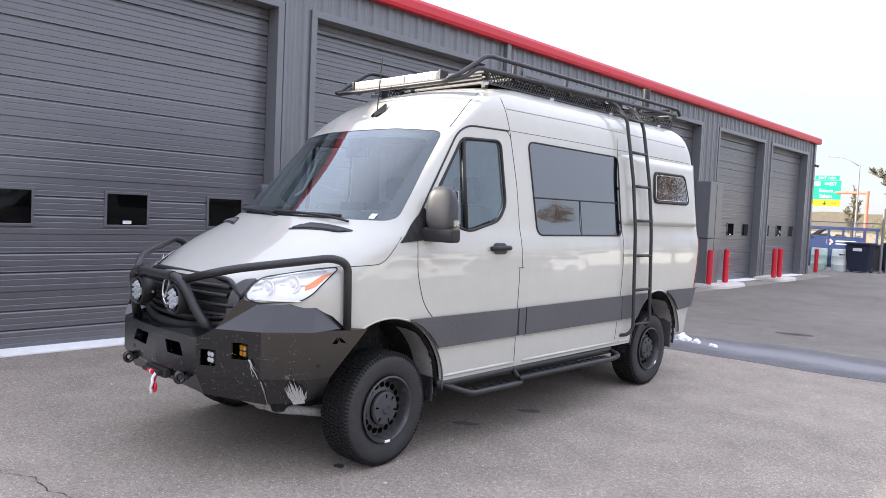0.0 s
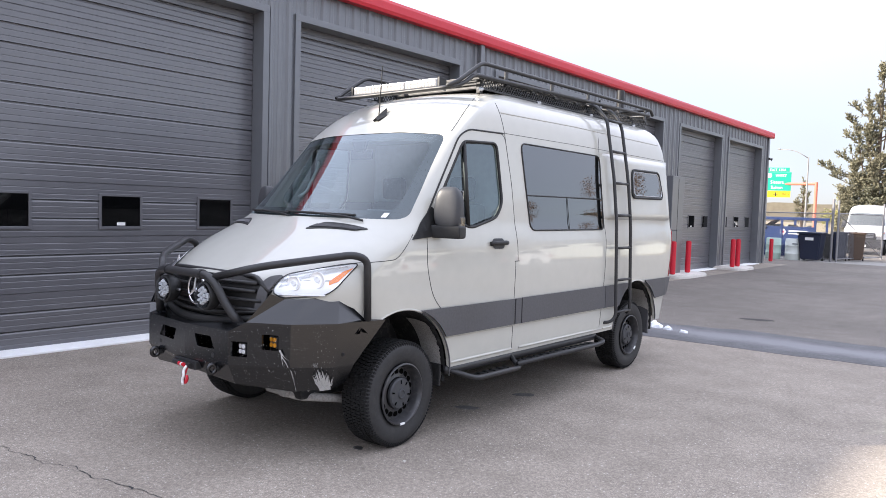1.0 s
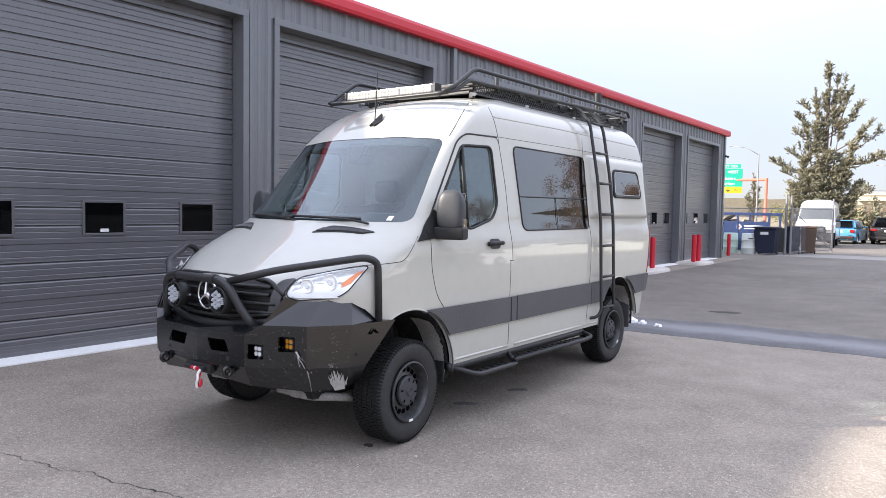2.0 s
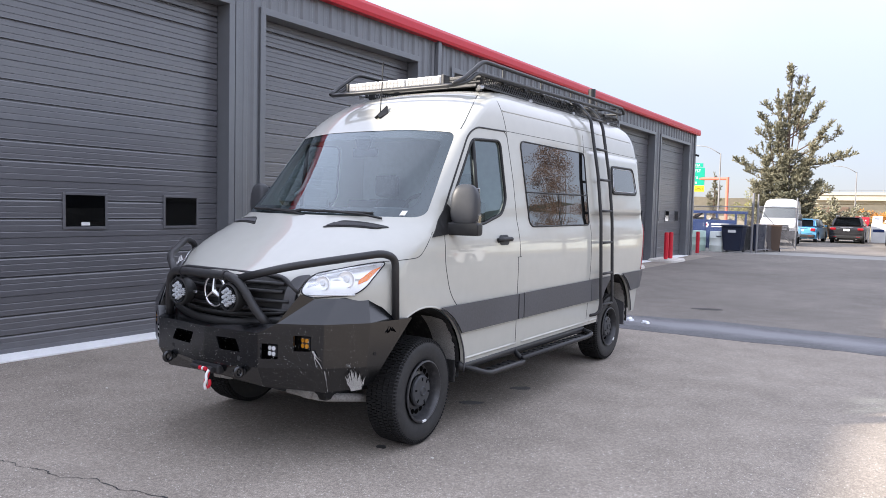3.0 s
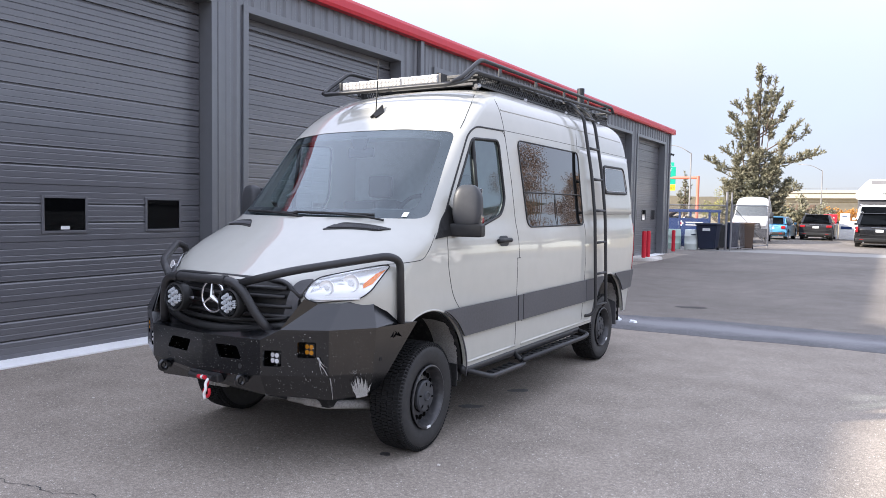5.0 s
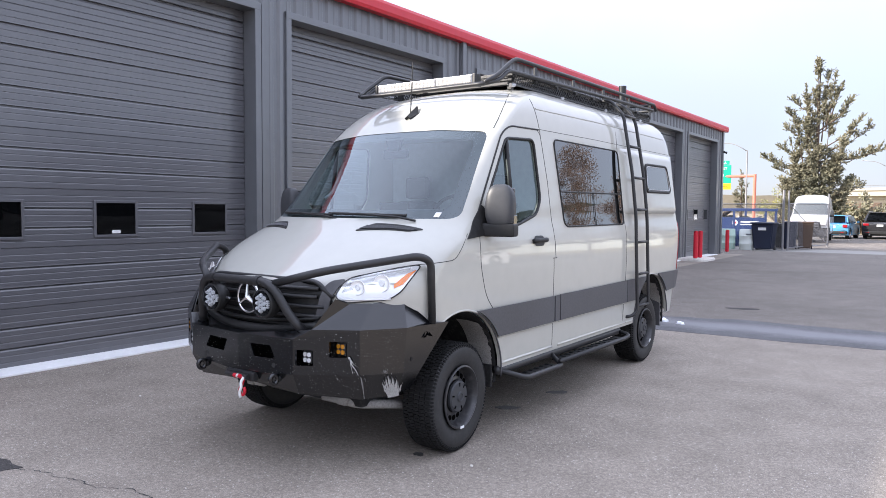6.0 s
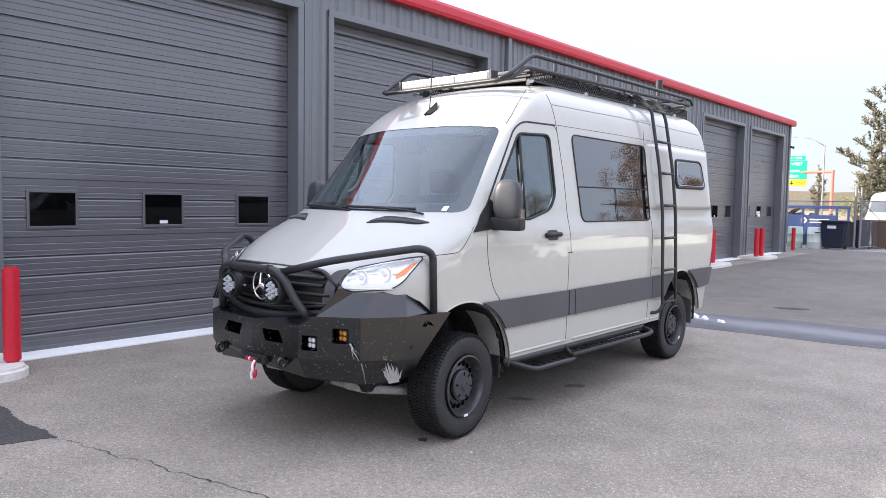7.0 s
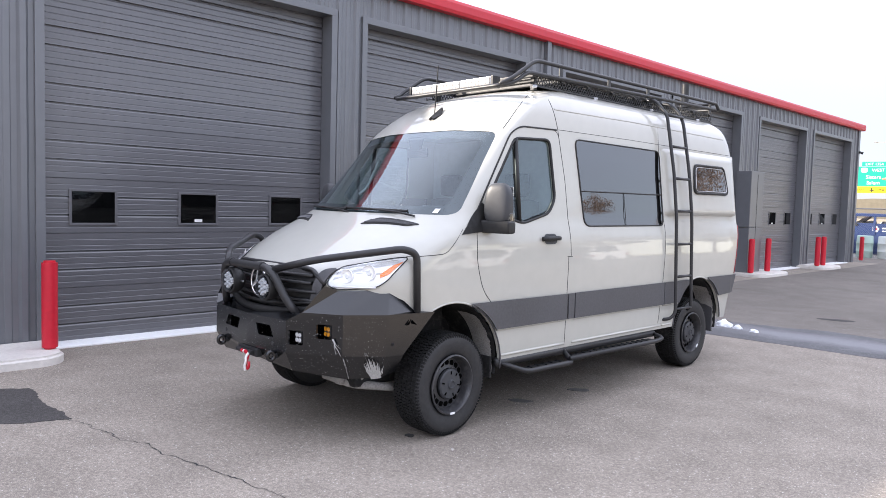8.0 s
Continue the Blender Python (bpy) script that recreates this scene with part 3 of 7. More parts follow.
def outline(z):
    w, n, d, r, rr = at_z(HALF, z), at_z(NOSE, z), at_z(BOW, z), at_z(TAIL, z), min(0.13, at_z(HALF, z) * 0.5)
    half = []
    for i in range(29):
        th = math.pi / 2 * i / 28
        half.append((w * math.sin(th) ** (2 / POW), n + d * (1 - max(math.cos(th), 0) ** (2 / POW))))
    half += [(w, n + d + (r - rr - n - d) * i / 24) for i in range(1, 25)]
    half += [(w - rr + rr * math.cos(a), r - rr + rr * math.sin(a)) for a in np.linspace(0, math.pi / 2, 6)[1:]]
    half += [((w - rr) * (1 - i / 5), r) for i in range(1, 6)]
    return half + [(-x, y) for x, y in half[-2:0:-1]]


def body_shell():
    bm = bmesh.new()
    levels = list(np.arange(0.50, 2.60, 0.035)) + list(np.arange(2.60, 2.70, 0.015)) + list(np.arange(2.70, 2.7851, 0.006))
    rings = [[bm.verts.new((x, y, z)) for x, y in outline(z)] for z in levels]
    k = len(rings[0])
    for a, b in zip(rings, rings[1:]):
        for j in range(k):
            bm.faces.new((a[j], a[(j + 1) % k], b[(j + 1) % k], b[j]))
    bm.faces.new(rings[-1])
    bmesh.ops.recalc_face_normals(bm, faces=bm.faces[:])
    bmesh.ops.solidify(bm, geom=bm.faces[:], thickness=0.03)
    return bm


SCREEN = fillet([(-0.90, 1.60), (0.90, 1.60), (0.815, 2.255), (0.4, 2.285), (-0.4, 2.285), (-0.815, 2.255)], 0.06, closed=True)
DOORGLASS = fillet([(0.40, 1.73), (0.55, 1.60), (0.78, 1.545), (1.12, 1.63), (1.21, 1.75), (1.18, 2.235), (0.74, 2.215)], 0.06, closed=True)
QUARTER = fillet([(0.42, 1.74), (0.70, 1.58), (0.725, 2.16)], 0.03, closed=True)
PANE_MAIN = fillet([(0.76, 1.56), (1.10, 1.645), (1.195, 1.755), (1.165, 2.22), (0.78, 2.205)], 0.05, closed=True)
SIDEGLASS = fillet([(1.60, 1.525), (2.93, 1.53), (2.93, 2.262), (1.53, 2.268)], 0.07, closed=True)
cut = prism([tuple(p) for p in SCREEN], "y", -1.4, 0.95)
for s in (1, -1):
    join(cut, prism([tuple(p) for p in DOORGLASS], "x", min(s * 0.7, s * 1.3), max(s * 0.7, s * 1.3)))
    for y in (0.0, 3.663):
        join(cut, cyl((s * 0.45, y, 0.46), (s * 1.3, y, 0.46), 0.52, 48))
body = part("body", carve(carve(body_shell(), cut), box(-1.3, 1.3, -1.6, -0.30, 0.2, 0.87)), PAINT, van, "glossy pale grey paint", smooth=30)
part("underbody", box(-0.60, 0.60, -0.55, 4.75, 0.36, 0.52, 0.02), LINER, van)
part("cab_floor", box(-0.93, 0.93, 0.55, 3.1, 0.47, 0.53, 0.01), LINER, van)
part("engine_bay", box(-0.60, 0.60, -0.75, 0.3, 0.50, 1.05, 0.03), LINER, van)
part("bulkhead", box(-0.86, 0.86, 1.50, 1.54, 0.55, 2.3, 0.01), TRIMGREY, van, "grey cab bulkhead")
for s in (1, -1):
    for y in (0.0, 3.663):
        well = bmesh.new()
        ring = [[well.verts.new((s * x, y + 0.515 * math.cos(a), 0.46 + 0.515 * math.sin(a))) for a in np.linspace(-0.15, 2.6 if y < 1 else math.pi + 0.15, 33)] for x in (0.97, 0.5)]
        for j in range(32):
            well.faces.new((ring[0][j], ring[0][j + 1], ring[1][j + 1], ring[1][j]))
        well.faces.new(ring[1])
        part("wheel_arch_liner", well, LINER, van, smooth=40)
        lip = bmesh.new()
        a0, a1 = (-0.12, 0.95) if y < 1 else (-0.25, 0.9)
        edge = [[lip.verts.new((s * (x + (0.018 * noise.noise(Vector((a * 14, y, s))) if x > 0.9 else 0)), y + (0.500 - 0.012 * (x > 0.9)) * math.cos(a), 0.46 + (0.500 - 0.012 * (x > 0.9)) * math.sin(a))) for a in np.linspace(a0, a1, 31)] for x in (0.955, 0.86, 0.76)]
        for r0, r1 in zip(edge, edge[1:]):
            for j in range(30):
                lip.faces.new((r0[j], r0[j + 1], r1[j + 1], r1[j]))
        part("splash_liner", lip, DUSTY, van, "dusty grey inner wing liner with ragged edge", smooth=40)

# glass
part("windshield", sheet([tuple(p) for p in SCREEN], 0.06, lambda p, q: face(p, q, -0.004)), WINDSHIELD, van, "windshield reflecting sky and red eave", smooth=True)
frit = bmesh.new()
outer = fillet([(-0.92, 1.585), (0.92, 1.585), (0.835, 2.275), (0.4, 2.30), (-0.4, 2.30), (-0.835, 2.275)], 0.06, closed=True)
inner = fillet([(-0.82, 1.66), (0.82, 1.66), (0.752, 2.19), (0.4, 2.215), (-0.4, 2.215), (-0.752, 2.19)], 0.06, closed=True)
def denser(pts, n=5):
    return [a.lerp(b, k / n) for a, b in zip(pts, pts[1:] + pts[:1]) for k in range(n)]


outer, inner = denser(outer), denser(inner)
vo, vi = [frit.verts.new(face(p[0], p[1], -0.012)) for p in outer], [frit.verts.new(face(p[0], p[1], -0.012)) for p in inner]
for i in range(len(vo)):
    j = (i + 1) % len(vo)
    frit.faces.new((vo[i], vo[j], vi[j], vi[i]))
part("windshield_border", frit, PLASTIC, van, "black ceramic border")


def loop_on(fn, pts, r, z_off=0.0):
    return tube([fn(p[0], p[1], z_off) for p in pts], r, 8, closed=True)


def mirror_x(fn, s):
    def g(p, q, off=0.0):
        v = fn(p, q, off)
        v.x *= s
        return v
    return g


for s in (1, -1):
    fl = mirror_x(flank, s)
    part("door_window", sheet([tuple(p) for p in PANE_MAIN], 0.08, lambda p, q: fl(p, q, -0.012)), DOORSIDE, van, smooth=True)
    part("quarter_window", sheet([tuple(p) for p in QUARTER], 0.08, lambda p, q: fl(p, q, -0.012)), DOORSIDE, van, smooth=True)
    part("window_seal", loop_on(fl, DOORGLASS, 0.012, -0.002), PLASTIC, van, "black rubber seal", smooth=True)
    part("window_divider", tube([fl(0.742, 1.56, -0.004), fl(0.752, 2.21, -0.004)], 0.018), PLASTIC, van, smooth=True)
    sw = part("side_window", sheet([tuple(p) for p in SIDEGLASS], 0.08, lambda p, q: fl(p, q, 0.004)), DARKGLASS, van, "dark tinted sliding side window", smooth=True)
    # black sheet close behind the glass, painted as the unlit cabin
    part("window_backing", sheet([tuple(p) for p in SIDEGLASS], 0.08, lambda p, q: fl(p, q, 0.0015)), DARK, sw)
    part("window_bar", tube([fl(1.57, 1.825, 0.008), fl(2.92, 1.83, 0.008)], 0.006), PLASTIC, sw)
    part("window_bar", tube([fl(2.24, 1.53, 0.008), fl(2.24, 1.825, 0.008)], 0.003), PLASTIC, sw)
    part("window_seal", loop_on(fl, SIDEGLASS, 0.007, 0.004), PLASTIC, sw, smooth=True)

# lower cladding band and lines
for s in (1, -1):
    fl = mirror_x(flank, s)

    def arc(yc, a0, a1, r=0.525, zc=0.46, n=7):
        return [(yc + r * math.cos(a), zc + r * math.sin(a)) for a in np.linspace(a0, a1, n)]

    bands = [
        [(1.315, 0.745), (1.315, 0.958)] + arc(0.0, 1.265, 0.572, n=12),
        [(1.335, 0.745), (1.335, 0.958), (1.415, 0.958), (1.415, 0.745)],
        [(1.43, 0.745), (2.905, 0.745), (2.905, 0.965), (1.43, 0.960)],
        [(2.915, 0.745), (2.915, 0.965), (3.50, 0.968)] + arc(3.663, 1.95, 2.57),
        [(4.43, 0.775), (4.50, 0.972), (3.83, 0.972)] + arc(3.663, 1.21, 0.60),
    ]
    for y0, y1 in ((0.46, 1.32), (1.43, 2.90), (2.92, 3.22)):
        part("sill_crease", tube([fl(y, 0.738, 0.004) for y in np.linspace(y0, y1, 8)], 0.009, 8), PAINT, van, smooth=True)
        part("sill_crease", tube([fl(max(y, 0.52), 0.535, 0.0) for y in np.linspace(y0, min(y1, 3.12), 8)], 0.011, 8), PAINT, van, smooth=True)
    for b in bands:
        part("cladding_strip", sheet(b, 0.15, lambda p, q: fl(p, q, 0.014), 0.012), CLAD, van, "matt dark grey lower cladding")
    part("arch_trim", tube([fl(p[0], p[1], -0.004) for p in arc(0.0, 1.2, 2.2, 0.52, n=24)], 0.008), PAINT, van, smooth=True)
    part("arch_seal", tube([fl(p[0], p[1], 0.004) for p in arc(0.0, -0.05, 1.2, 0.519, n=18)], 0.006), CLAD, van, smooth=True)
    part("arch_trim", tube([fl(p[0], p[1], -0.004) for p in arc(3.663, 1.2, 1.95, 0.52, n=20)], 0.008), PAINT, van, smooth=True)
    for a0, a1 in ((0.1, 1.2), (1.95, 3.1)):
        part("arch_seal", tube([fl(p[0], p[1], 0.004) for p in arc(3.663, a0, a1, 0.519, n=14)], 0.006), CLAD, van, smooth=True)

    part("mud_flap", box(min(s * 0.80, s * 0.955), max(s * 0.80, s * 0.955), 0.470, 0.488, 0.35, 0.52, 0.006), LINER, van, "grey rubber mud flap")
    part("mud_flap", box(min(s * 0.70, s * 0.95), max(s * 0.70, s * 0.95), 4.13, 4.15, 0.34, 0.66, 0.006), CLAD, van, "grey rubber mud flap")

    def seam(pts, r=0.0035, mat=SEAM):
        pts = fillet(pts, 0.08)
        dense = []
        for a, b in zip(pts, pts[1:]):
            n = max(1, int((b - a).length / 0.05))
            dense += [a.lerp(b, i / n) for i in range(n)]
        dense.append(pts[-1])
        part("panel_gap" if mat is SEAM else "roof_crease", tube([fl(p.x, p.y, -0.001) for p in dense], r, 6), mat, van)

    seam([(0.43, 0.92), (0.30, 1.05), (0.235, 1.25), (0.235, 1.45), (0.27, 1.62), (0.70, 2.255), (0.82, 2.315), (1.30, 2.325), (1.36, 1.9), (1.38, 1.27)])
    seam([(1.33, 1.27), (1.40, 1.27)])
    seam([(1.345, 1.27), (1.325, 0.53)])
    seam([(1.36, 1.9), (1.30, 2.33), (1.26, 2.50), (1.22, 2.66)])
    seam([(1.31, 2.33), (2.4, 2.335), (4.5, 2.325)], 0.0026)
    seam([(2.96, 2.52), (2.93, 2.35), (2.95, 1.5), (2.91, 0.96), (2.85, 0.56)])
    seam([(1.28, 2.50), (2.5, 2.515), (4.4, 2.50)], 0.008, PAINT)
    seam([(0.10, 1.50), (0.0, 1.40), (-0.08, 1.33), (-0.40, 1.315)], 0.003)

    cap = mirror_x(face, s)
    part("panel_gap", tube([cap(x, z, -0.001) for x, z in ((0.828, 2.285), (0.815, 2.36), (0.79, 2.44), (0.755, 2.52), (0.70, 2.60), (0.635, 2.66))], 0.0035, 6), SEAM, van)
    part("door_seal", tube([fl(p.x, p.y, 0.0) for p in fillet([(0.245, 1.52), (0.27, 1.62), (0.70, 2.255), (0.82, 2.315), (1.28, 2.325)], 0.08)], 0.0075, 6), PLASTIC, van, "black door rubber", smooth=True)

# rear bulge with its small window
def ease(t):
    t = min(max(t, 0), 1)
    return t * t * (3 - 2 * t)


def flare_x(y, z):
    """The bulged sleeping-bay skin."""
    fy, fz = (y - 2.955) / (4.60 - 2.955), (z - 1.625) / (2.315 - 1.625)
    k = ease(fy / 0.05) * ease((1 - fy) / 0.12) ** 0.5 * math.sin(min(1, fz / 0.08) * math.pi / 2) ** 0.6 * ease((1 - fz) / 0.10) ** 0.8
    base = side_x(min(y, 4.50), z)
    return base - 0.008 + k * max(0.0, 1.010 - 0.137 * (z - 1.667) - base + 0.006 * ease(fy / 0.4))


for s in (1, -1):
    fl = mirror_x(flank, s)
    bm = bmesh.new()
    ny, nz = 48, 30
    grid = []
    for i in range(ny + 1):
        row = []
        for j in range(nz + 1):
            fy, fz = i / ny, j / nz
            y, z = 2.955 + (4.60 - 2.955) * fy, 1.625 + (2.315 - 1.625) * fz
            row.append(bm.verts.new((s * flare_x(y, z), y, z)))
        grid.append(row)
    for i in range(ny):
        for j in range(nz):
            bm.faces.new((grid[i][j], grid[i + 1][j], grid[i + 1][j + 1], grid[i][j + 1]))
    bmesh.ops.recalc_face_normals(bm, faces=bm.faces[:])
    fp = part("flare_panel", bm, PAINT, van, "bulged pale grey sleeping-bay panel", smooth=True)

    def pane_x(y, z):
        return 1.010 - 0.137 * (z - 1.667) + 0.002

    rw = [(p.x, p.y) for p in fillet([(3.525, 1.870), (4.295, 1.875), (4.235, 2.168), (3.57, 2.165)], 0.06, closed=True)]
    part("rear_window", sheet(rw, 0.08, lambda p, q: Vector((s * (pane_x(p, q) + 0.008), p, q))), DARKGLASS, fp, "small dark tinted window")
    # dark sheet again, standing for the unlit sleeping bay
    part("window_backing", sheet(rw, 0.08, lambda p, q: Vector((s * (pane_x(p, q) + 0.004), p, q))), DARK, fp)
    part("inner_frame", tube([Vector((s * (pane_x(p[0], p[1]) + 0.010), 3.91 + (p[0] - 3.91) * 0.94, 2.02 + (p[1] - 2.02) * 0.86)) for p in rw], 0.004, 6, closed=True), SILVER, fp, smooth=True)
    part("window_seal", tube([Vector((s * (pane_x(p[0], p[1]) + 0.004), p[0], p[1])) for p in rw], 0.014, 8, closed=True), PLASTIC, fp, smooth=True)

# tail lamps
for s in (1, -1):
    fl = mirror_x(flank, s)
    part("tail_lamp", sheet([(4.51, 0.98), (4.59, 0.98), (4.68, 1.53), (4.62, 1.53)], 0.04, lambda p, q: fl(p, q, 0.008), 0.01), TAILRED, van, "tall red tail lamp", smooth=True)
part("rear_bumper", box(-0.84, 0.84, 4.38, 4.56, 0.56, 0.74, 0.03), CLAD, van)

# wheels
def wheel_parts(parent):
    prof = [(0.205, 0.110), (0.215, 0.125), (0.25, 0.142), (0.30, 0.150), (0.335, 0.148), (0.356, 0.135), (0.367, 0.120), (0.371, 0.07), (0.371, 0.006), (0.371, 0.003)]
    prof = [(r, x * 0.85) for r, x in prof]
    prof = prof + [(r, -x) for r, x in prof[::-1]]
    ty = part("tyre", lathe(prof, seg=56), RUBBER, parent, "black all-terrain tyre", smooth=35)
    lugs = bmesh.new()
    for i in range(90):
        a = 2 * math.pi * i / 90
        for x0, x1, sh in ((0.068, 0.106, 0), (-0.106, -0.068, 0.5), (0.026, 0.062, 0.35), (-0.062, -0.026, 0.8), (-0.020, 0.020, 0.1)):
            m = Matrix.Rotation(a + sh * 2 * math.pi / 90, 4, "X")
            join(lugs, box(x0, x1, -0.0093, 0.0093, 0.350, 0.381 if max(abs(x0), abs(x1)) < 0.1 else 0.378), m)
            if abs(x0) > 0.06 or abs(x1) > 0.1:
                sg = 1 if x0 > 0 else -1
                join(lugs, box(min(sg * 0.100, sg * 0.120), max(sg * 0.100, sg * 0.120), -0.0065, 0.0065, 0.343, 0.364), m)
    part("tread", lugs, TREAD, ty)["kind"] = "stuff"
    rim_prof = [(0.222, 0.122), (0.222, 0.130), (0.212, 0.134), (0.205, 0.125), (0.198, 0.095), (0.192, 0.078), (0.188, 0.054), (0.172, 0.056), (0.155, 0.060), (0.125, 0.066), (0.115, 0.070), (0.115, 0.02)]
    rm = part("rim", lathe(rim_prof, seg=48), RIM, parent, "black steel wheel", smooth=35)
    hole = None
    for i in range(18):
        m = Matrix.Rotation(2 * math.pi * i / 18, 4, "X")
        if hole is None:
            # proud black disc in place of a shaded vent hole
            hole = part("vent_hole", cyl((0.04, 0, 0.153), (0.0635, 0, 0.153), 0.0215, 12), HOLE, rm)
        else:
            again(hole, rm, m)
    part("hub_cap", lathe([(0.112, 0.080), (0.112, 0.098), (0.102, 0.108), (0.060, 0.111), (0.036, 0.113), (0.032, 0.122), (0.026, 0.124), (0.022, 0.118), (0.001, 0.118)], seg=40), MIRROR, parent, "round black hub cap", smooth=30)
    slot_ob = None
    for i in range(6):
        m = Matrix.Rotation(2 * math.pi * (i + 0.3) / 6, 4, "X")
        # black bar on the cap, painted as a slot's shade
        slot_ob = slot_ob or part("cap_slot", box(0.098, 0.1125, -0.005, 0.005, 0.072, 0.096), HOLE, rm)
        if i:
            again(slot_ob, rm, m)
    part("brake_drum", cyl((-0.1, 0, 0), (0.04, 0, 0), 0.16, 24), LINER, parent)
    part("balance_weight", box(0.120, 0.136, -0.024, 0.024, -0.222, -0.206, 0.003), WHITE, rm)


wheel = new("wheel")
wheel.parent = van
wheel["label"] = "black steel wheel with all-terrain tyre"
wheel_parts(wheel)
STEER = 3.5
SIZE = Matrix.Scale(0.985, 4)
wheel.matrix_local = pose(0.866, 0.03, 0.377, 0, 0, STEER) @ SIZE
for x, y, rz in ((-0.866, 0.03, 180 + STEER), (0.835, 3.663, 0), (-0.835, 3.663, 180)):
    w2 = copy_thing(wheel, pose(x, y, 0.377, 40, 0, rz) @ SIZE)
part("axle", cyl((-0.75, 3.663, 0.385), (0.75, 3.663, 0.385), 0.06), LINER, van)
part("axle", cyl((-0.75, 0, 0.385), (0.75, 0, 0.385), 0.05), LINER, van)
part("diff", box(0.25, 0.52, -0.42, -0.12, 0.34, 0.50, 0.04), DUSTY, van, "dusty grey axle housing")
for s in (1, -1):
    part("control_arm", tube([(s * 0.30, -0.60, 0.41), (s * 0.54, -0.52, 0.375), (s * 0.76, -0.22, 0.345)], 0.030, 10, round_r=0.05), DUSTY, van, smooth=True)
    part("strut", cyl((s * 0.56, -0.52, 0.36), (s * 0.62, -0.38, 0.62), 0.028, 12), DUSTY, van, smooth=30)
    part("bracket", box(s * 0.46 - 0.035, s * 0.46 + 0.035, -0.60, -0.50, 0.37, 0.52, 0.008), DUSTY, van)

# front end: grille, lamps
gr = part("grille", sheet(fillet([(-0.60, 0.86), (0.60, 0.86), (0.62, 1.10), (0.50, 1.205), (-0.50, 1.205), (-0.62, 1.10)], 0.05, closed=True), 0.08, lambda p, q: face(p, q, 0.012), 0.02), PLASTIC, van, "black plastic grille with slats")
for z in (0.94, 1.0, 1.06, 1.12, 1.17):
    hw = 0.57 if z < 1.12 else 0.53
    part("slat", tube([face(x, z, 0.028) for x in np.linspace(-hw, hw, 15)], 0.013, 8), BLACK, gr, smooth=True)
part("grille_surround", tube([face(p[0], p[1], 0.02) for p in fillet([(-0.62, 1.12), (-0.50, 1.21), (0.50, 1.21), (0.62, 1.12)], 0.06)], 0.018, 8), BLACK, gr, smooth=True)
star = part("emblem_ring", tube([Vector((0.10 * math.cos(a), front_y(0, 1.08) - 0.045, 1.092 + 0.10 * math.sin(a))) for a in np.linspace(0, 2 * math.pi, 41)[:-1]], 0.010, 8, closed=True), CHROME, gr, "chrome three-spoke emblem", smooth=True)
for a in (90, 210, 330):
    d = Vector((math.cos(radians(a)), 0, math.sin(radians(a))))
    c = Vector((0, front_y(0, 1.08) - 0.05, 1.092))
    part("emblem_spoke", cyl(c, c + d * 0.098, 0.020, 8, 0.005), CHROME, star)
for s in (1, -1):
    fc = mirror_x(face, s)
    hl_poly = [(p.x, p.y) for p in fillet([(0.622, 1.118), (0.685, 1.088), (0.895, 1.108), (0.940, 1.165), (0.968, 1.318), (0.90, 1.305), (0.655, 1.236)], 0.035, closed=True)]
    hl = part("headlight", sheet(hl_poly, 0.05, lambda p, q: fc(p, q, 0.004)), REFLECT, van, "clear wraparound headlight with amber corner", smooth=True)
    part("headlight_edge", tube([fc(p[0], p[1], 0.010) for p in hl_poly], 0.004, 6, closed=True), PLASTIC, hl, smooth=True)
    part("lens", sheet(hl_poly, 0.05, lambda p, q: fc(p, q, 0.020)), LAMP_GLASS, hl, smooth=True)
    part("turn_signal", sheet([(0.905, 1.175), (0.935, 1.20), (0.958, 1.285), (0.93, 1.262), (0.90, 1.20)], 0.05, lambda p, q: fc(p, q, 0.014)), AMBER, hl, "amber turn signal", smooth=True)
    for x, z, r in ((0.735, 1.180, 0.045), (0.842, 1.205, 0.052)):
        c = fc(x, z, 0.0)
        nrm = (fc(x, z, 0.03) - c + Vector((s * 0.012, 0, 0.004))).normalized()
        t1 = nrm.orthogonal().normalized()
        t2 = nrm.cross(t1)
        bowl = bmesh.new()
        rings = [[bowl.verts.new(c + nrm * d + (t1 * math.cos(a) + t2 * math.sin(a)) * r * k) for a in np.linspace(0, 2 * math.pi, 25)[:-1]] for k, d in ((1.08, 0.009), (1.0, 0.013), (0.86, 0.008), (0.6, 0.006), (0.42, 0.0065))]
        for ra, rb in zip(rings, rings[1:]):
            for j in range(24):
                bowl.faces.new((ra[j], ra[(j + 1) % 24], rb[(j + 1) % 24], rb[j]))
        bmesh.ops.recalc_face_normals(bowl, faces=bowl.faces[:])
        part("lamp_bowl", bowl, REFLECT, hl, "silver reflector bowl", smooth=40)
        part("bulb", cyl(c + nrm * 0.006, c + nrm * 0.014, r * 0.40, 16, r * 0.30), LEDCELL, hl, smooth=40)
    for k in range(6):
        x = 0.660 + 0.010 * k
        part("reflector_fin", tube([fc(x, 1.150 + 0.004 * k, 0.008), fc(x + 0.012, 1.205 + 0.008 * k, 0.008)], 0.0022, 6), SILVER, hl)
    part("light_guide", tube([fc(x, 1.108 + 0.012 * (x - 0.68), 0.011) for x in np.linspace(0.668, 0.895, 12)], 0.006, 8), LEDCELL, hl, "clear daytime light guide", smooth=True)
    part("light_guide", tube([fc(x, 1.225 + 0.27 * (x - 0.66), 0.011) for x in np.linspace(0.672, 0.93, 12)], 0.0045, 8), LEDCELL, hl, "clear daytime light guide", smooth=True)

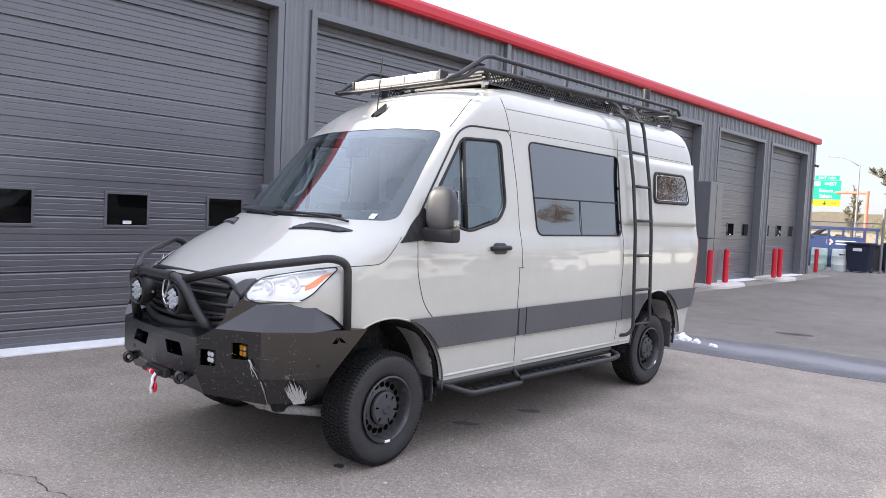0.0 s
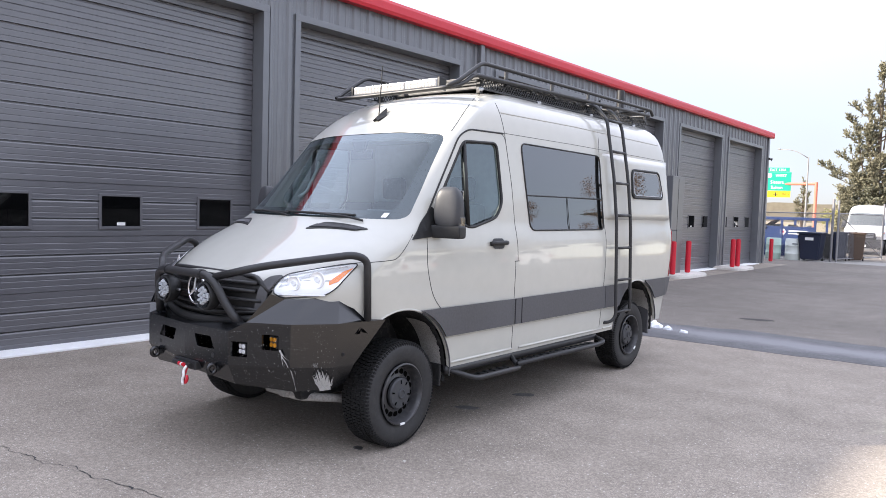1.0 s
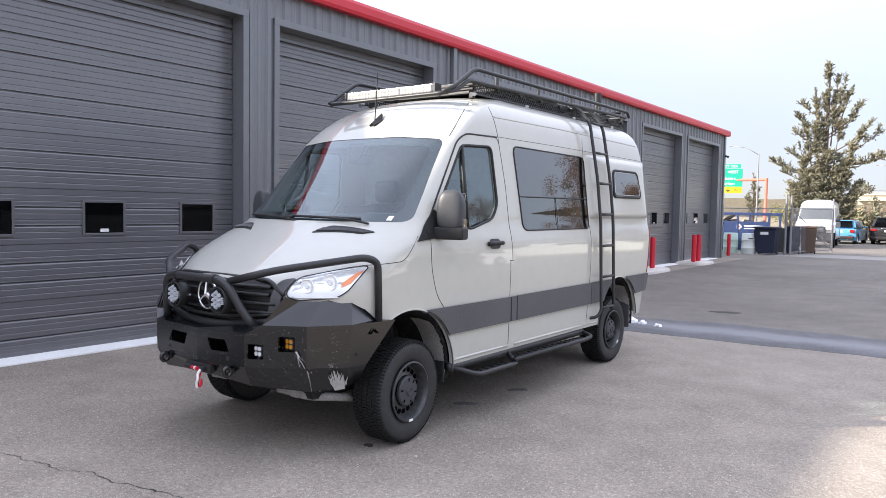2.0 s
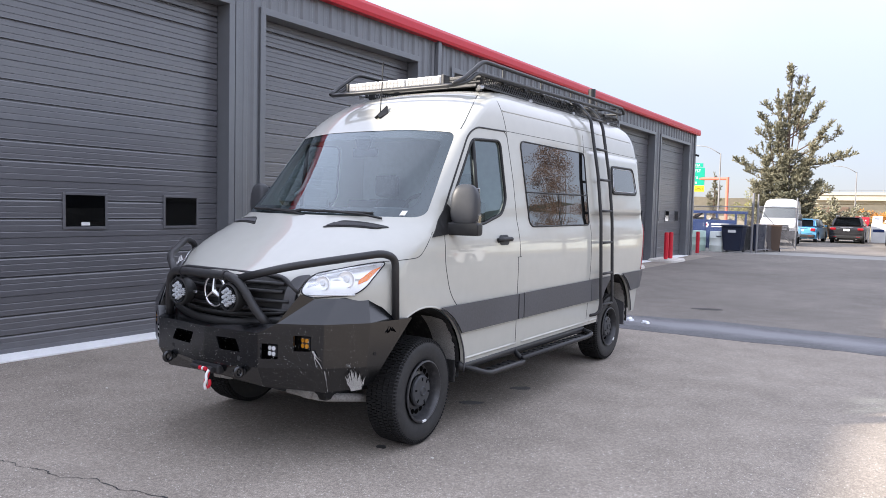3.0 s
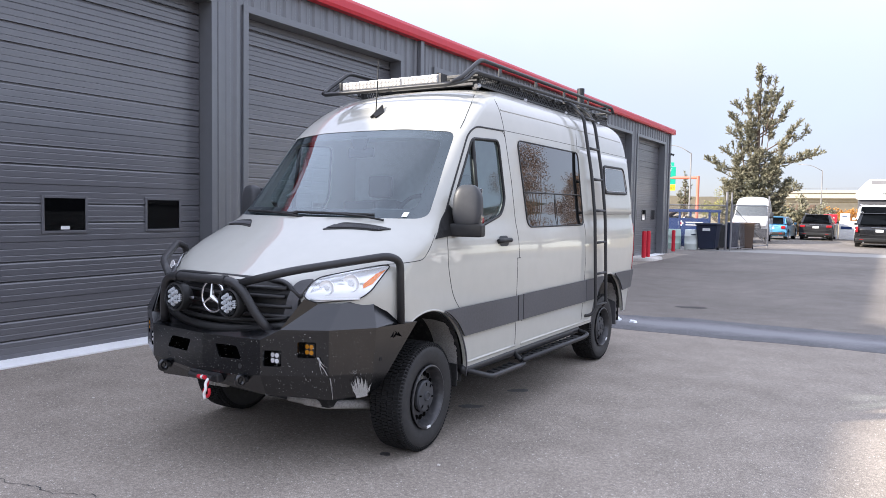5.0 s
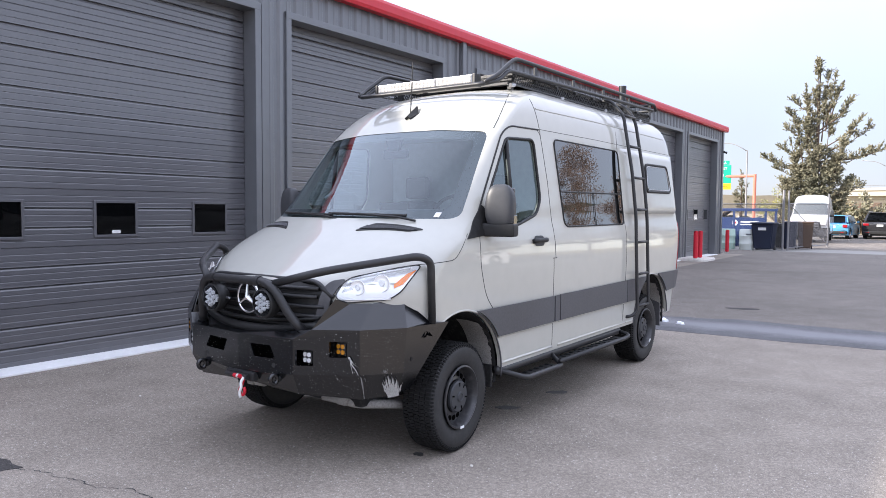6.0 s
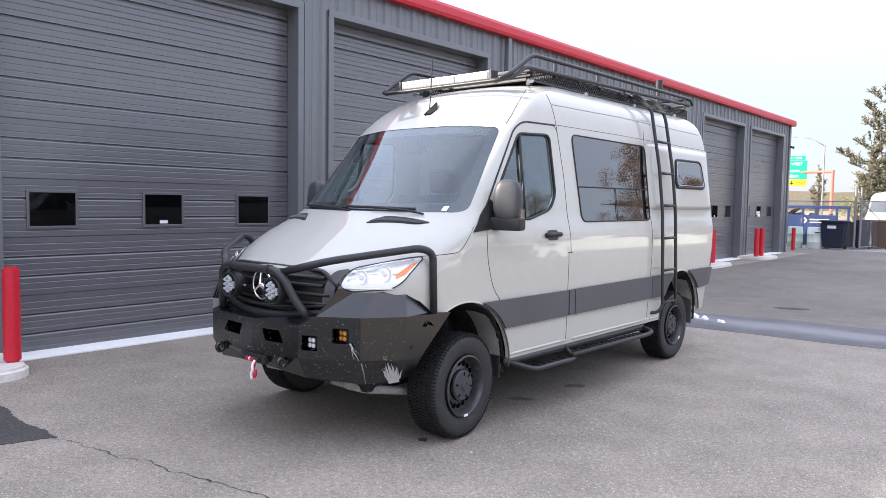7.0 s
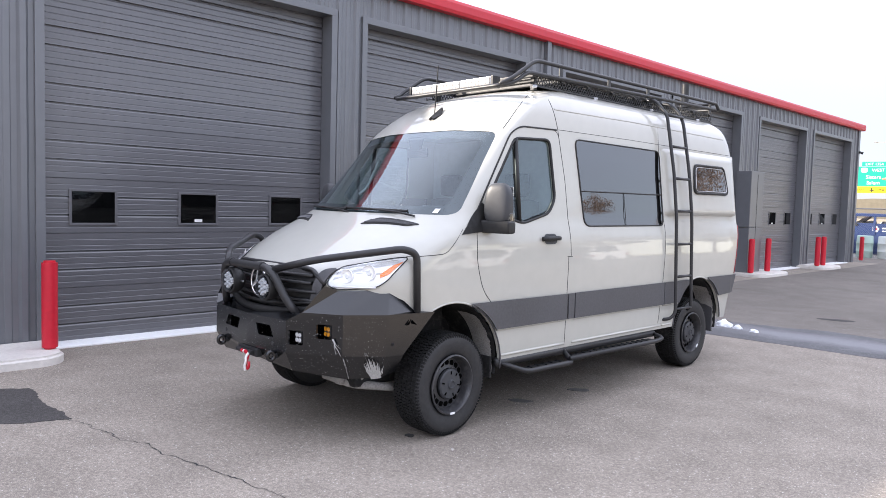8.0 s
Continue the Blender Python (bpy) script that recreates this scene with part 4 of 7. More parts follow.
# steel bumper
def plates(rows_list, thick=0.012):
    bm = bmesh.new()
    for quad in rows_list:
        for s in (1, -1):
            vs = [bm.verts.new((s * p[0], p[1], p[2])) for p in quad]
            bm.faces.new(vs if s > 0 else vs[::-1])
    bmesh.ops.remove_doubles(bm, verts=bm.verts[:], dist=0.002)
    bmesh.ops.recalc_face_normals(bm, faces=bm.faces[:])
    bmesh.ops.solidify(bm, geom=bm.faces[:], thickness=thick)
    return bm


BA, BB, BI = (0.853, -0.843, 0.942), (0.790, -0.765, 0.497), (0.853, -0.843, 0.672)
BG, BGL, BGB = (0.500, -1.052, 0.878), (0.500, -1.052, 0.664), (0.480, -0.985, 0.530)
BC0, BC1, BC2 = (0.0, -1.062, 0.868), (0.0, -1.062, 0.62), (0.0, -1.02, 0.560)
BR, BRL, BRB = (1.022, -0.605, 0.944), (1.010, -0.622, 0.668), (0.930, -0.575, 0.512)
BH = (0.600, -0.992, 0.940)
BE = (1.062, -0.225, 0.940)
BLE, BBE = (1.026, -0.470, 0.668), (0.925, -0.450, 0.530)
UL, U1, U2, U3, UE = (0.672, -0.865, 1.118), (0.716, -0.788, 1.083), (0.825, -0.700, 1.087), (0.916, -0.507, 1.108), (1.022, -0.375, 0.953)
front = plates([
    [BC0, BG, BGL, BC1], [BC1, BGL, BGB, BC2],
    [BG, BH, BA, BI, BGL], [BGL, BI, BB, BGB],
    [BA, BR, BRL, BI], [BI, BRL, BRB, BB],
    [BR, BE, BLE, BRL], [BRL, BLE, BBE, BRB],
    [BH, UL, U1, U2, BA], [BA, U2, U3, BR], [BR, U3, UE, BE],
    [BC0, (0.0, -0.93, 0.888), (0.52, -0.88, 0.925), BH, BG],
])
holes = bmesh.new()


def slot(poly, ylo, yhi):
    join(holes, prism([(p.x, p.y) for p in fillet(poly, 0.01, 3, True)], "y", ylo, yhi))


PODS = [(0.560, 0.768), (0.738, 0.822)]
for s in (1, -1):
    slot([(s * 0.115, 0.815), (s * 0.30, 0.820), (s * 0.345, 0.742), (s * 0.15, 0.735)], -1.2, -0.97)
    for x, z in PODS:
        slot([(s * (x - 0.048), z - 0.048), (s * (x + 0.048), z - 0.048), (s * (x + 0.048), z + 0.048), (s * (x - 0.048), z + 0.048)], -1.2, -0.80)
bumper = part("steel_bumper", carve(front, holes), BUMPER, van, "black winch bumper with scraped salt-marked corner")
# core coloured near-black so the slots look deep in shade
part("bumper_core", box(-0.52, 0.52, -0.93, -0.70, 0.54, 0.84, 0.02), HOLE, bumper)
for s in (1, -1):
    for (x, z), lens in zip(PODS, (WHITE, YELLOW if s > 0 else YELLOW)):
        yy = -0.990 if x < 0.6 else -0.885
        pod = part("pod_light", box(s * x - 0.036, s * x + 0.036, yy, yy + 0.07, z - 0.036, z + 0.036, 0.006), PLASTIC, bumper, "square pod light with clear lenses" if x < 0.6 else "square pod light with amber lenses")
        for dx in (-0.017, 0.017):
            for dz in (-0.017, 0.017):
                join_bm = cyl((s * x + dx, yy - 0.006, z + dz), (s * x + dx, yy + 0.01, z + dz), 0.014, 12)
                lamp = part("pod_lens", join_bm, LEDCELL if x < 0.6 else YELLOW, bumper)
    part("shackle_mount", cyl((s * 0.36, -1.055, 0.62), (s * 0.36, -0.98, 0.62), 0.022, 16), BLACK, bumper, smooth=30)
    part("shackle_tab", tube([Vector((s * 0.36 + 0.004 * math.cos(a), -1.080 + 0.024 * math.cos(a), 0.62 + 0.028 * math.sin(a))) for a in np.linspace(0, 2 * math.pi, 25)[:-1]], 0.014, 10, closed=True), BUMPER, bumper, smooth=True)
part("fairlead", box(-0.10, 0.17, -1.085, -1.035, 0.575, 0.632, 0.012), BLACK, bumper, "black winch fairlead")
part("fairlead_roller", cyl((-0.07, -1.10, 0.605), (0.14, -1.10, 0.605), 0.017), BLACK, bumper, smooth=30)
hook = tube(fillet([(0.112, -1.11, 0.60), (0.108, -1.12, 0.555), (0.085, -1.12, 0.53), (0.088, -1.12, 0.497), (0.118, -1.12, 0.490), (0.136, -1.12, 0.52), (0.128, -1.12, 0.545)], 0.018), 0.010, 10)
part("winch_hook", hook, RED, bumper, "red winch hook", smooth=True)
part("hook_strap", tube(fillet([(0.118, -1.115, 0.605), (0.112, -1.134, 0.575), (0.125, -1.138, 0.545), (0.104, -1.138, 0.515), (0.112, -1.136, 0.48)], 0.015), 0.009, 8), WHITE, bumper, "frayed white hook strap", smooth=True)
for x0, x1, m in ((0.03, 0.06, RED), (0.062, 0.078, WHITE), (0.08, 0.105, RED)):
    part("rope_wrap", cyl((x0, -1.122, 0.612), (x1, -1.124, 0.608), 0.013, 12, bevel=0.004), m, bumper, smooth=30)
for s in (1, -1):
    for tip, low0, low1 in (((-0.430, 0.905), (-0.470, 0.864), (-0.440, 0.868)), ((-0.424, 0.904), (-0.414, 0.872), (-0.376, 0.862))):
        mark = bmesh.new()
        mark.faces.new([mark.verts.new((s * (1.022 + (0.605 + p[0]) * 0.105 + 0.0135 - (0.944 - p[1]) * 0.10), p[0], p[1])) for p in (tip, low0, low1)])
        bmesh.ops.solidify(mark, geom=mark.faces[:], thickness=0.002)
        part("bumper_mark", mark, HOLE, bumper)

for s in (1, -1):
    part("parking_sensor", cyl((s * 1.006, -0.557, 0.746), (s * 1.024, -0.559, 0.744), 0.012, 20, bevel=0.003), PLASTIC, bumper, "round black parking sensor", smooth=30)

# curved filler between grille and headlight, lower grille lip
for s in (1, -1):
    fc = mirror_x(face, s)
    part("headlight_filler", sheet([(p.x, p.y) for p in fillet([(0.50, 0.93), (0.585, 0.93), (0.61, 1.10), (0.665, 1.235), (0.575, 1.22), (0.545, 1.10)], 0.03, closed=True)], 0.05, lambda p, q: fc(p, q, 0.034), 0.012), CLAD, gr, "curved dark grey filler panel", smooth=40)
part("grille_lip", tube([Vector((x, front_y(x, 0.90) - 0.035 - 0.03 * math.cos(x * 2.4), 0.895 + 0.05 * (x / 0.55) ** 2)) for x in np.linspace(-0.55, 0.55, 21)], 0.030, 10), PLASTIC, gr, "black lower grille lip", smooth=True)
part("grille_lip", tube([Vector((x, front_y(x, 0.95) - 0.035 - 0.02 * math.cos(x * 2.4), 0.955 + 0.035 * (x / 0.55) ** 2)) for x in np.linspace(-0.54, 0.54, 21)], 0.012, 8), PLASTIC, gr, smooth=True)
for s in (1, -1):
    for x in (0.06, 0.33):
        part("bumper_bolt", cyl((s * x, -1.056, 0.79 if x < 0.1 else 0.70), (s * x, -1.036, 0.79 if x < 0.1 else 0.70), 0.010 if x < 0.1 else 0.016, 10), SILVER if x < 0.1 else BLACK, bumper)
part("plate_bracket", box(-0.05, 0.05, -1.053, -1.04, 0.755, 0.825, 0.002), BUMPER, bumper)

# bull bar
BAR_R = 0.025
bar = part("bull_bar", tube([(-0.47, -0.985, 0.90), (-0.43, -1.02, 1.02), (-0.33, -1.075, 1.215), (0.33, -1.075, 1.215), (0.43, -1.02, 1.02), (0.50, -0.965, 0.91)], 0.028, 12, round_r=0.10), BLACK, van, "black tubular bull bar", smooth=True)
for s in (1, -1):
    part("wing_tube", tube([(s * 0.33, -1.05, 1.205), (s * 0.60, -0.90, 1.285), (s * 1.005, -0.47, 1.375), (s * 1.025, -0.37, 1.34), (s * 1.03, -0.36, 0.94)], BAR_R, 12, round_r=0.10), BLACK, bar, smooth=True)
    part("bar_clamp", cyl((s * 0.20, -1.075, 1.215), (s * 0.235, -1.075, 1.215), 0.033, 16), BLACK, bar, smooth=30)
HEX = [(0.013, 0.0), (-0.015, 0.016), (-0.015, -0.016), (0.013, 0.032), (0.013, -0.032), (-0.043, 0.0), (-0.043, 0.032), (-0.043, -0.032), (-0.015, 0.048), (-0.015, -0.048)]
for x in (-0.235, 0.265):
    dl = part("driving_light", lathe([(0.080, 0.052), (0.092, 0.046), (0.096, 0.02), (0.094, 0.0), (0.080, -0.03), (0.05, -0.06), (0.001, -0.065)], seg=36), PLASTIC, van, "round black driving light with a cluster of clear cells", smooth=30)
    dl.matrix_local = Matrix.Translation((x, -1.040, 1.080)) @ pose(0, 0, 0, 0, 0, -90)
    part("inner_bowl", cyl((0.036, 0, 0), (0.040, 0, 0), 0.080, 32), HOLE, dl)
    for hy, hz in HEX:
        part("reflector_cell", cyl((0.041, hy, hz), (0.060, hy * 0.96, hz * 0.96), 0.0165, 6, 0.009), LEDCELL, dl)
    for k in range(4):
        for row in range(2):
            part("side_cell", cyl((0.041, 0.062 - 0.004 * abs(k - 1.5) - 0.012 * row, -0.020 + 0.0125 * k), (0.056, 0.062 - 0.012 * row, -0.020 + 0.0125 * k), 0.0055, 8), LEDCELL, dl)
    part("lens", cyl((0.062, 0, 0), (0.065, 0, 0), 0.084, 32), LAMP_GLASS, dl)
    part("mount_bracket", box(-0.05, 0.0, -0.030, 0.030, 0.085, 0.125, 0.004), BLACK, dl)
    part("lock_bolt", cyl((0.0, 0.094, 0.0), (0.0, 0.122, 0.0), 0.008, 8), SILVER, dl)

# hood vents, wipers, antenna
def bonnet_z(x, y):
    lo, hi = 1.15, 1.62
    for _ in range(30):
        m = (lo + hi) / 2
        if front_y(x, m) < y:
            lo = m
        else:
            hi = m
    return lo


for s in (1, -1):
    hv = part("bonnet_vent", sheet([(p.x, p.y) for p in fillet([(s * 0.34, -0.35), (s * 0.72, -0.22), (s * 0.80, -0.14), (s * 0.44, -0.24)], 0.03, closed=True)], 0.06, lambda p, q: Vector((p, q, bonnet_z(p, q) + 0.006)), 0.006), PLASTIC, van, "dark grey slatted bonnet vent")
    for i in range(24):
        t = (i + 0.5) / 24
        a, b = Vector((s * (0.36 + 0.37 * t), -0.335 + 0.12 * t)), Vector((s * (0.43 + 0.35 * t), -0.248 + 0.10 * t))
        part("vent_slat", tube([(p.x, p.y, bonnet_z(p.x, p.y) + 0.0105) for p in (a.lerp(b, 0.08), a.lerp(b, 0.62))], 0.0032, 6), CLAD, hv)
for x0, x1 in ((-0.62, 0.02), (-0.02, 0.62)):
    pts = [Vector((x, front_y(x, 1.632 - 0.015 * (x - x0)) - 0.022, 1.632 - 0.015 * (x - x0))) for x in np.linspace(x0, x1, 8)]
    wp = part("wiper", tube(pts, 0.010, 8), PLASTIC, van, "black wiper blade")
    part("wiper_arm", tube([pts[3] + Vector((0, -0.012, 0.004)), pts[6] + Vector((0.05, -0.016, -0.012)), pts[7] + Vector((0.08, -0.0, -0.035))], 0.008, 8), PLASTIC, wp)
part("antenna_base", sheet([(-0.03, 0.66), (0.03, 0.66), (0.055, 0.74), (0.0, 0.79), (-0.055, 0.74)], 0.03, lambda p, q: Vector((p, q, 2.44 + (q - 0.72) * 0.76 + 0.035 * (1 - abs(p) / 0.05) + 0.006)), 0.02), PLASTIC, van, "black shark-fin antenna base", smooth=30)
part("antenna_mast", tube([(0, 0.70, 2.45), (0.0, 0.73, 2.88)], 0.005, 6), PLASTIC, van)

part("windshield_sticker", sheet([(0.772, 1.612), (0.802, 1.612), (0.802, 1.645), (0.772, 1.645)], 0.05, lambda p, q: face(p, q, 0.003)), WHITE, van, "small white sticker")
# mirrors, handles
for s in (1, -1):
    mb = bmesh.new()
    bmesh.ops.create_uvsphere(mb, u_segments=40, v_segments=24, radius=1)
    for v in mb.verts:
        p = [abs(c) ** 0.55 * (1 if c > 0 else -1) for c in v.co]
        top = max(0, p[2])
        v.co = Vector((0.108 * p[0] * (1 - 0.22 * top ** 2), (0.068 * p[1] if p[1] < 0 else 0.055 * p[1]) * (1 - 0.2 * top), 0.152 * p[2] + 0.005))
    mr = part("mirror_housing", mb, MIRROR, van, "grey plastic door mirror", smooth=True)
    mr.matrix_local = pose(s * 1.085, 0.37, 1.69, 0, 0, s * 12)
    mf = part("mirror_foot", box(-0.13, 0.12, -0.06, 0.055, -0.215, -0.12, 0.025, seg=3), PLASTIC, mr, smooth=35)
    part("mirror_face", box(-0.085, 0.085, 0.054, 0.058, -0.12, 0.13, 0.001), CHROME, mr)
    part("mirror_signal", box(0.085, 0.108, -0.03, 0.05, -0.13, -0.06, 0.006), LAMP_GLASS, mr)
    fl = mirror_x(flank, s)
    part("mirror_sail", sheet([(0.08, 1.465), (0.50, 1.50), (0.44, 1.60), (0.33, 1.70)], 0.06, lambda p, q: fl(p, q, 0.010), 0.012), PLASTIC, van, "black mirror sail panel")
    # flat dark oval on the door skin, painting the shade of the recess
    hb = part("handle_cup", sheet([(p.x, p.y) for p in fillet([(1.02, 1.378), (1.185, 1.378), (1.185, 1.462), (1.02, 1.462)], 0.042, closed=True)], 0.05, lambda p, q: fl(p, q, 0.003)), MIRROR, van, "dark grey oval painted as the shaded handle recess")
    part("door_handle", tube([fl(0.985, 1.42, 0.012), fl(1.02, 1.425, 0.030), fl(1.17, 1.428, 0.032), fl(1.21, 1.425, 0.012)], 0.019, 10, round_r=0.03), PLASTIC, van, "black door handle", smooth=True)

# running boards
for s in (1, -1):
    rb = part("running_board", tube([(s * 0.97, 0.50, 0.475), (s * 0.985, 0.56, 0.475), (s * 0.985, 2.80, 0.465)], 0.036, 12, round_r=0.03), BLACK, van, "black tubular step bar", smooth=True)
    part("step_loop", tube([(s * 0.99, 0.53, 0.475), (s * 1.115, 0.72, 0.40), (s * 1.115, 1.26, 0.395), (s * 1.115, 1.30, 0.40), (s * 1.0, 1.33, 0.475)], 0.021, 10, round_r=0.05), BLACK, rb, smooth=True)
    part("step_loop", tube([(s * 1.115, 1.28, 0.43), (s * 1.115, 2.66, 0.42), (s * 1.13, 2.76, 0.44), (s * 0.99, 2.79, 0.465)], 0.021, 10, round_r=0.05), BLACK, rb, smooth=True)
    for y0, y1, z in ((0.72, 1.27, 0.40), (1.36, 2.70, 0.425)):
        part("step_plate", box(min(s * 1.0, s * 1.10), max(s * 1.0, s * 1.10), y0, y1, z - 0.012, z, 0.003), BLACK, rb)
        for i in range(int((y1 - y0) / 0.09)):
            part("step_tooth", box(s * 1.05 - 0.045, s * 1.05 + 0.045, y0 + 0.04 + i * 0.09, y0 + 0.07 + i * 0.09, z, z + 0.007, 0.002), PLASTIC, rb)

# ladder on the left flank
def ladder_pts(y):
    return [(0.60, y, 2.79), (0.77, y, 2.79), (0.91, y, 2.63), (1.015, y, 2.05), (1.065, y, 1.6), (1.10, y, 0.70)]


lad = part("ladder", tube(ladder_pts(3.345) + [(1.06, 3.345, 0.66)], 0.017, 10, round_r=0.12), BLACK, van, "black side ladder up to the roof rack", smooth=True)
part("ladder_rail", tube(ladder_pts(3.03)[:-1] + [(1.10, 3.03, 0.66), (1.07, 2.99, 0.60), (0.99, 2.94, 0.585)], 0.017, 10, round_r=0.05), BLACK, lad, smooth=True)
for z, x in ((2.635, 0.91), (2.32, 0.968), (2.0, 1.02), (1.675, 1.057), (1.345, 1.075), (1.02, 1.088), (0.695, 1.098)):
    part("rung", tube([(x, 3.03, z), (x, 3.345, z)], 0.014, 8), BLACK, lad, smooth=True)

# roof rack
rack = part("roof_rack", tube([(0.70, 4.50, 2.86), (0.70, 1.10, 2.80), (0.70, 0.95, 2.70), (0.66, 0.80, 2.655), (-0.66, 0.80, 2.655), (-0.70, 0.95, 2.70), (-0.70, 1.10, 2.80), (-0.70, 4.50, 2.86)], 0.018, 10, round_r=0.06, closed=True), BLACK, van, "black tubular roof rack basket", smooth=True)
for s in (1, -1):
    part("rack_rail", tube([(s * 0.66, 0.80, 2.665), (s * 0.70, 0.90, 2.72), (s * 0.70, 1.20, 2.912), (s * 0.70, 4.50, 2.93), (s * 0.70, 4.56, 2.87)], 0.018, 10, round_r=0.07), BLACK, rack, smooth=True)
    for y in (1.55, 2.3, 3.0, 3.7, 4.35):
        part("rack_upright", box(s * 0.70 - 0.006, s * 0.70 + 0.006, y - 0.022, y + 0.022, 2.80, 2.92, 0.002), BLACK, rack)
    for y in (1.3, 2.2, 3.2, 4.2):
        part("rack_foot", box(s * 0.60 - 0.02, s * 0.60 + 0.025, y - 0.02, y + 0.02, 2.68, 2.80, 0.006), BLACK, rack)
        part("foot_clamp", cyl((s * 0.66, y - 0.10, 2.70), (s * 0.66, y - 0.04, 2.71), 0.018, 10), SILVER, rack, smooth=30)
part("rack_rail", tube([(-0.70, 4.50, 2.93), (0.70, 4.50, 2.93)], 0.016, 10), BLACK, rack, smooth=True)
for i in range(9):
    y = 1.2 + i * 0.4
    part("rack_crossbar", box(-0.69, 0.69, y - 0.02, y + 0.02, 2.775, 2.80, 0.003), BLACK, rack)
slat0 = part("deck_slat", box(-0.66, 0.66, -0.03, 0.03, 2.80, 2.812), BLACK, rack)
slat0.location.y = 1.27
for i in range(1, 27):
    again(slat0, rack, Matrix.Translation((0, 1.27 + i * 0.12, 0)))
for s in (1, -1):
    side = bmesh.new()
    for i in range(86):
        y = 1.25 + i * 0.0375
        for dy in (0.06, -0.06):
            join(side, tube([(s * 0.664, y, 2.715), (s * 0.664, min(max(y + dy, 1.25), 4.47), 2.795)], 0.0042, 4))
    for z in (2.712, 2.798):
        join(side, box(s * 0.664 - 0.006, s * 0.664 + 0.006, 1.25, 4.47, z - 0.007, z + 0.007))
    part("rack_mesh", side, BLACK, rack, "expanded steel mesh")["kind"] = "stuff"
lb = part("light_bar", box(-0.50, 0.50, 0.865, 0.945, 2.685, 2.755, 0.008), SILVER, van, "long silver roof light bar")
for i in range(25):
    for z in (2.705, 2.735):
        part("lamp_cell", cyl((-0.474 + i * 0.0395, 0.8575, z), (-0.474 + i * 0.0395, 0.868, z), 0.0125, 8, 0.016), LEDDIM, lb)
part("face_plate", box(-0.49, 0.49, 0.860, 0.8655, 2.690, 2.750), DUSTY, lb)
for s in (1, -1):
    part("light_bracket", box(min(s * 0.505, s * 0.53), max(s * 0.505, s * 0.53), 0.86, 0.95, 2.66, 2.76, 0.004), BLACK, lb)
part("roof_vent", box(-0.25, 0.25, 3.6, 4.1, 2.76, 2.88, 0.03), WHITE, van, "white roof fan housing")
part("solar_panel", box(-0.55, 0.55, 1.6, 3.3, 2.815, 2.845, 0.004), DARK, rack)
part("rack_post", cyl((0.28, 4.55, 2.92), (0.28, 4.55, 3.20), 0.045, 16), BLACK, rack, smooth=30)

# cab
dash = part("dashboard", prism([(p.x, p.y) for p in fillet([(-0.02, 1.50), (0.06, 1.585), (0.38, 1.60), (0.56, 1.52), (0.58, 1.1), (0.1, 1.1)], 0.05, closed=True)], "x", -0.82, 0.82), DASHGREY, van, "grey dashboard", smooth=40)
part("instrument_hood", prism([(p.x, p.y) for p in fillet([(0.30, 1.585), (0.40, 1.665), (0.56, 1.665), (0.60, 1.56), (0.45, 1.54)], 0.03, closed=True)], "x", 0.20, 0.62), DASHGREY, dash, smooth=40)
part("centre_display", box(-0.14, 0.16, 0.47, 0.50, 1.56, 1.72, 0.008), DARK, dash, "dark centre display")
part("dash_paper", box(-0.42, -0.12, 0.16, 0.30, 1.601, 1.606), WHITE, dash, "white paper lying on the dashboard")
for x in (-0.62, 0.0, 0.66):
    part("air_vent", box(x - 0.08, x + 0.08, 0.555, 0.575, 1.40, 1.48, 0.01), DARK, dash)
sw = part("steering_wheel", tube([Vector((0.41 + 0.19 * math.cos(a), 0.70 + 0.075 * math.sin(a), 1.60 + 0.175 * math.sin(a))) for a in np.linspace(0, 2 * math.pi, 33)[:-1]], 0.016, 8, closed=True), PLASTIC, van, "black steering wheel", smooth=True)
part("wheel_hub", box(0.33, 0.49, 0.66, 0.72, 1.55, 1.65, 0.03), PLASTIC, sw, smooth=40)
for p in ((0.23, 0.70, 1.605), (0.59, 0.70, 1.605), (0.41, 0.64, 1.44)):
    part("wheel_spoke", tube([(0.41, 0.69, 1.60), p], 0.014, 8), PLASTIC, sw, smooth=True)
for x in (0.42, -0.42):
    st = part("cab_seat", box(x - 0.25, x + 0.25, 0.85, 1.30, 0.95, 1.12, 0.05), SEAT, van, "grey fabric cab seat", smooth=40)
    part("seat_back", box(x - 0.24, x + 0.24, 1.26, 1.40, 1.08, 1.74, 0.06), SEAT, st, smooth=40)
    part("headrest", box(x - 0.13, x + 0.13, 1.30, 1.38, 1.76, 1.97, 0.04), SEAT, st, smooth=40)
part("headliner", box(-0.74, 0.74, 0.72, 1.50, 2.30, 2.33, 0.01), TRIMGREY, van, "pale grey cab headliner")
part("inner_mirror", box(-0.13, 0.13, 0.50, 0.53, 2.07, 2.15, 0.02), PLASTIC, van, "black interior mirror", smooth=40)
part("mirror_mount", prism([(p.x, p.y) for p in fillet([(-0.05, 2.13), (0.05, 2.13), (0.09, 2.24), (-0.09, 2.24)], 0.02, closed=True)], "y", 0.48, 0.51), PLASTIC, van, "black sensor housing behind the windshield")
for s in (1, -1):
    part("sun_visor", box(s * 0.42 - 0.22, s * 0.42 + 0.22, 0.72, 0.98, 2.265, 2.285, 0.008), TRIMGREY, van)
    part("grab_handle", tube([(s * 0.80, 0.50, 1.75), (s * 0.765, 0.56, 1.80), (s * 0.735, 0.66, 2.02), (s * 0.74, 0.68, 2.08)], 0.016, 8, round_r=0.05), TRIMGREY, van, smooth=True)

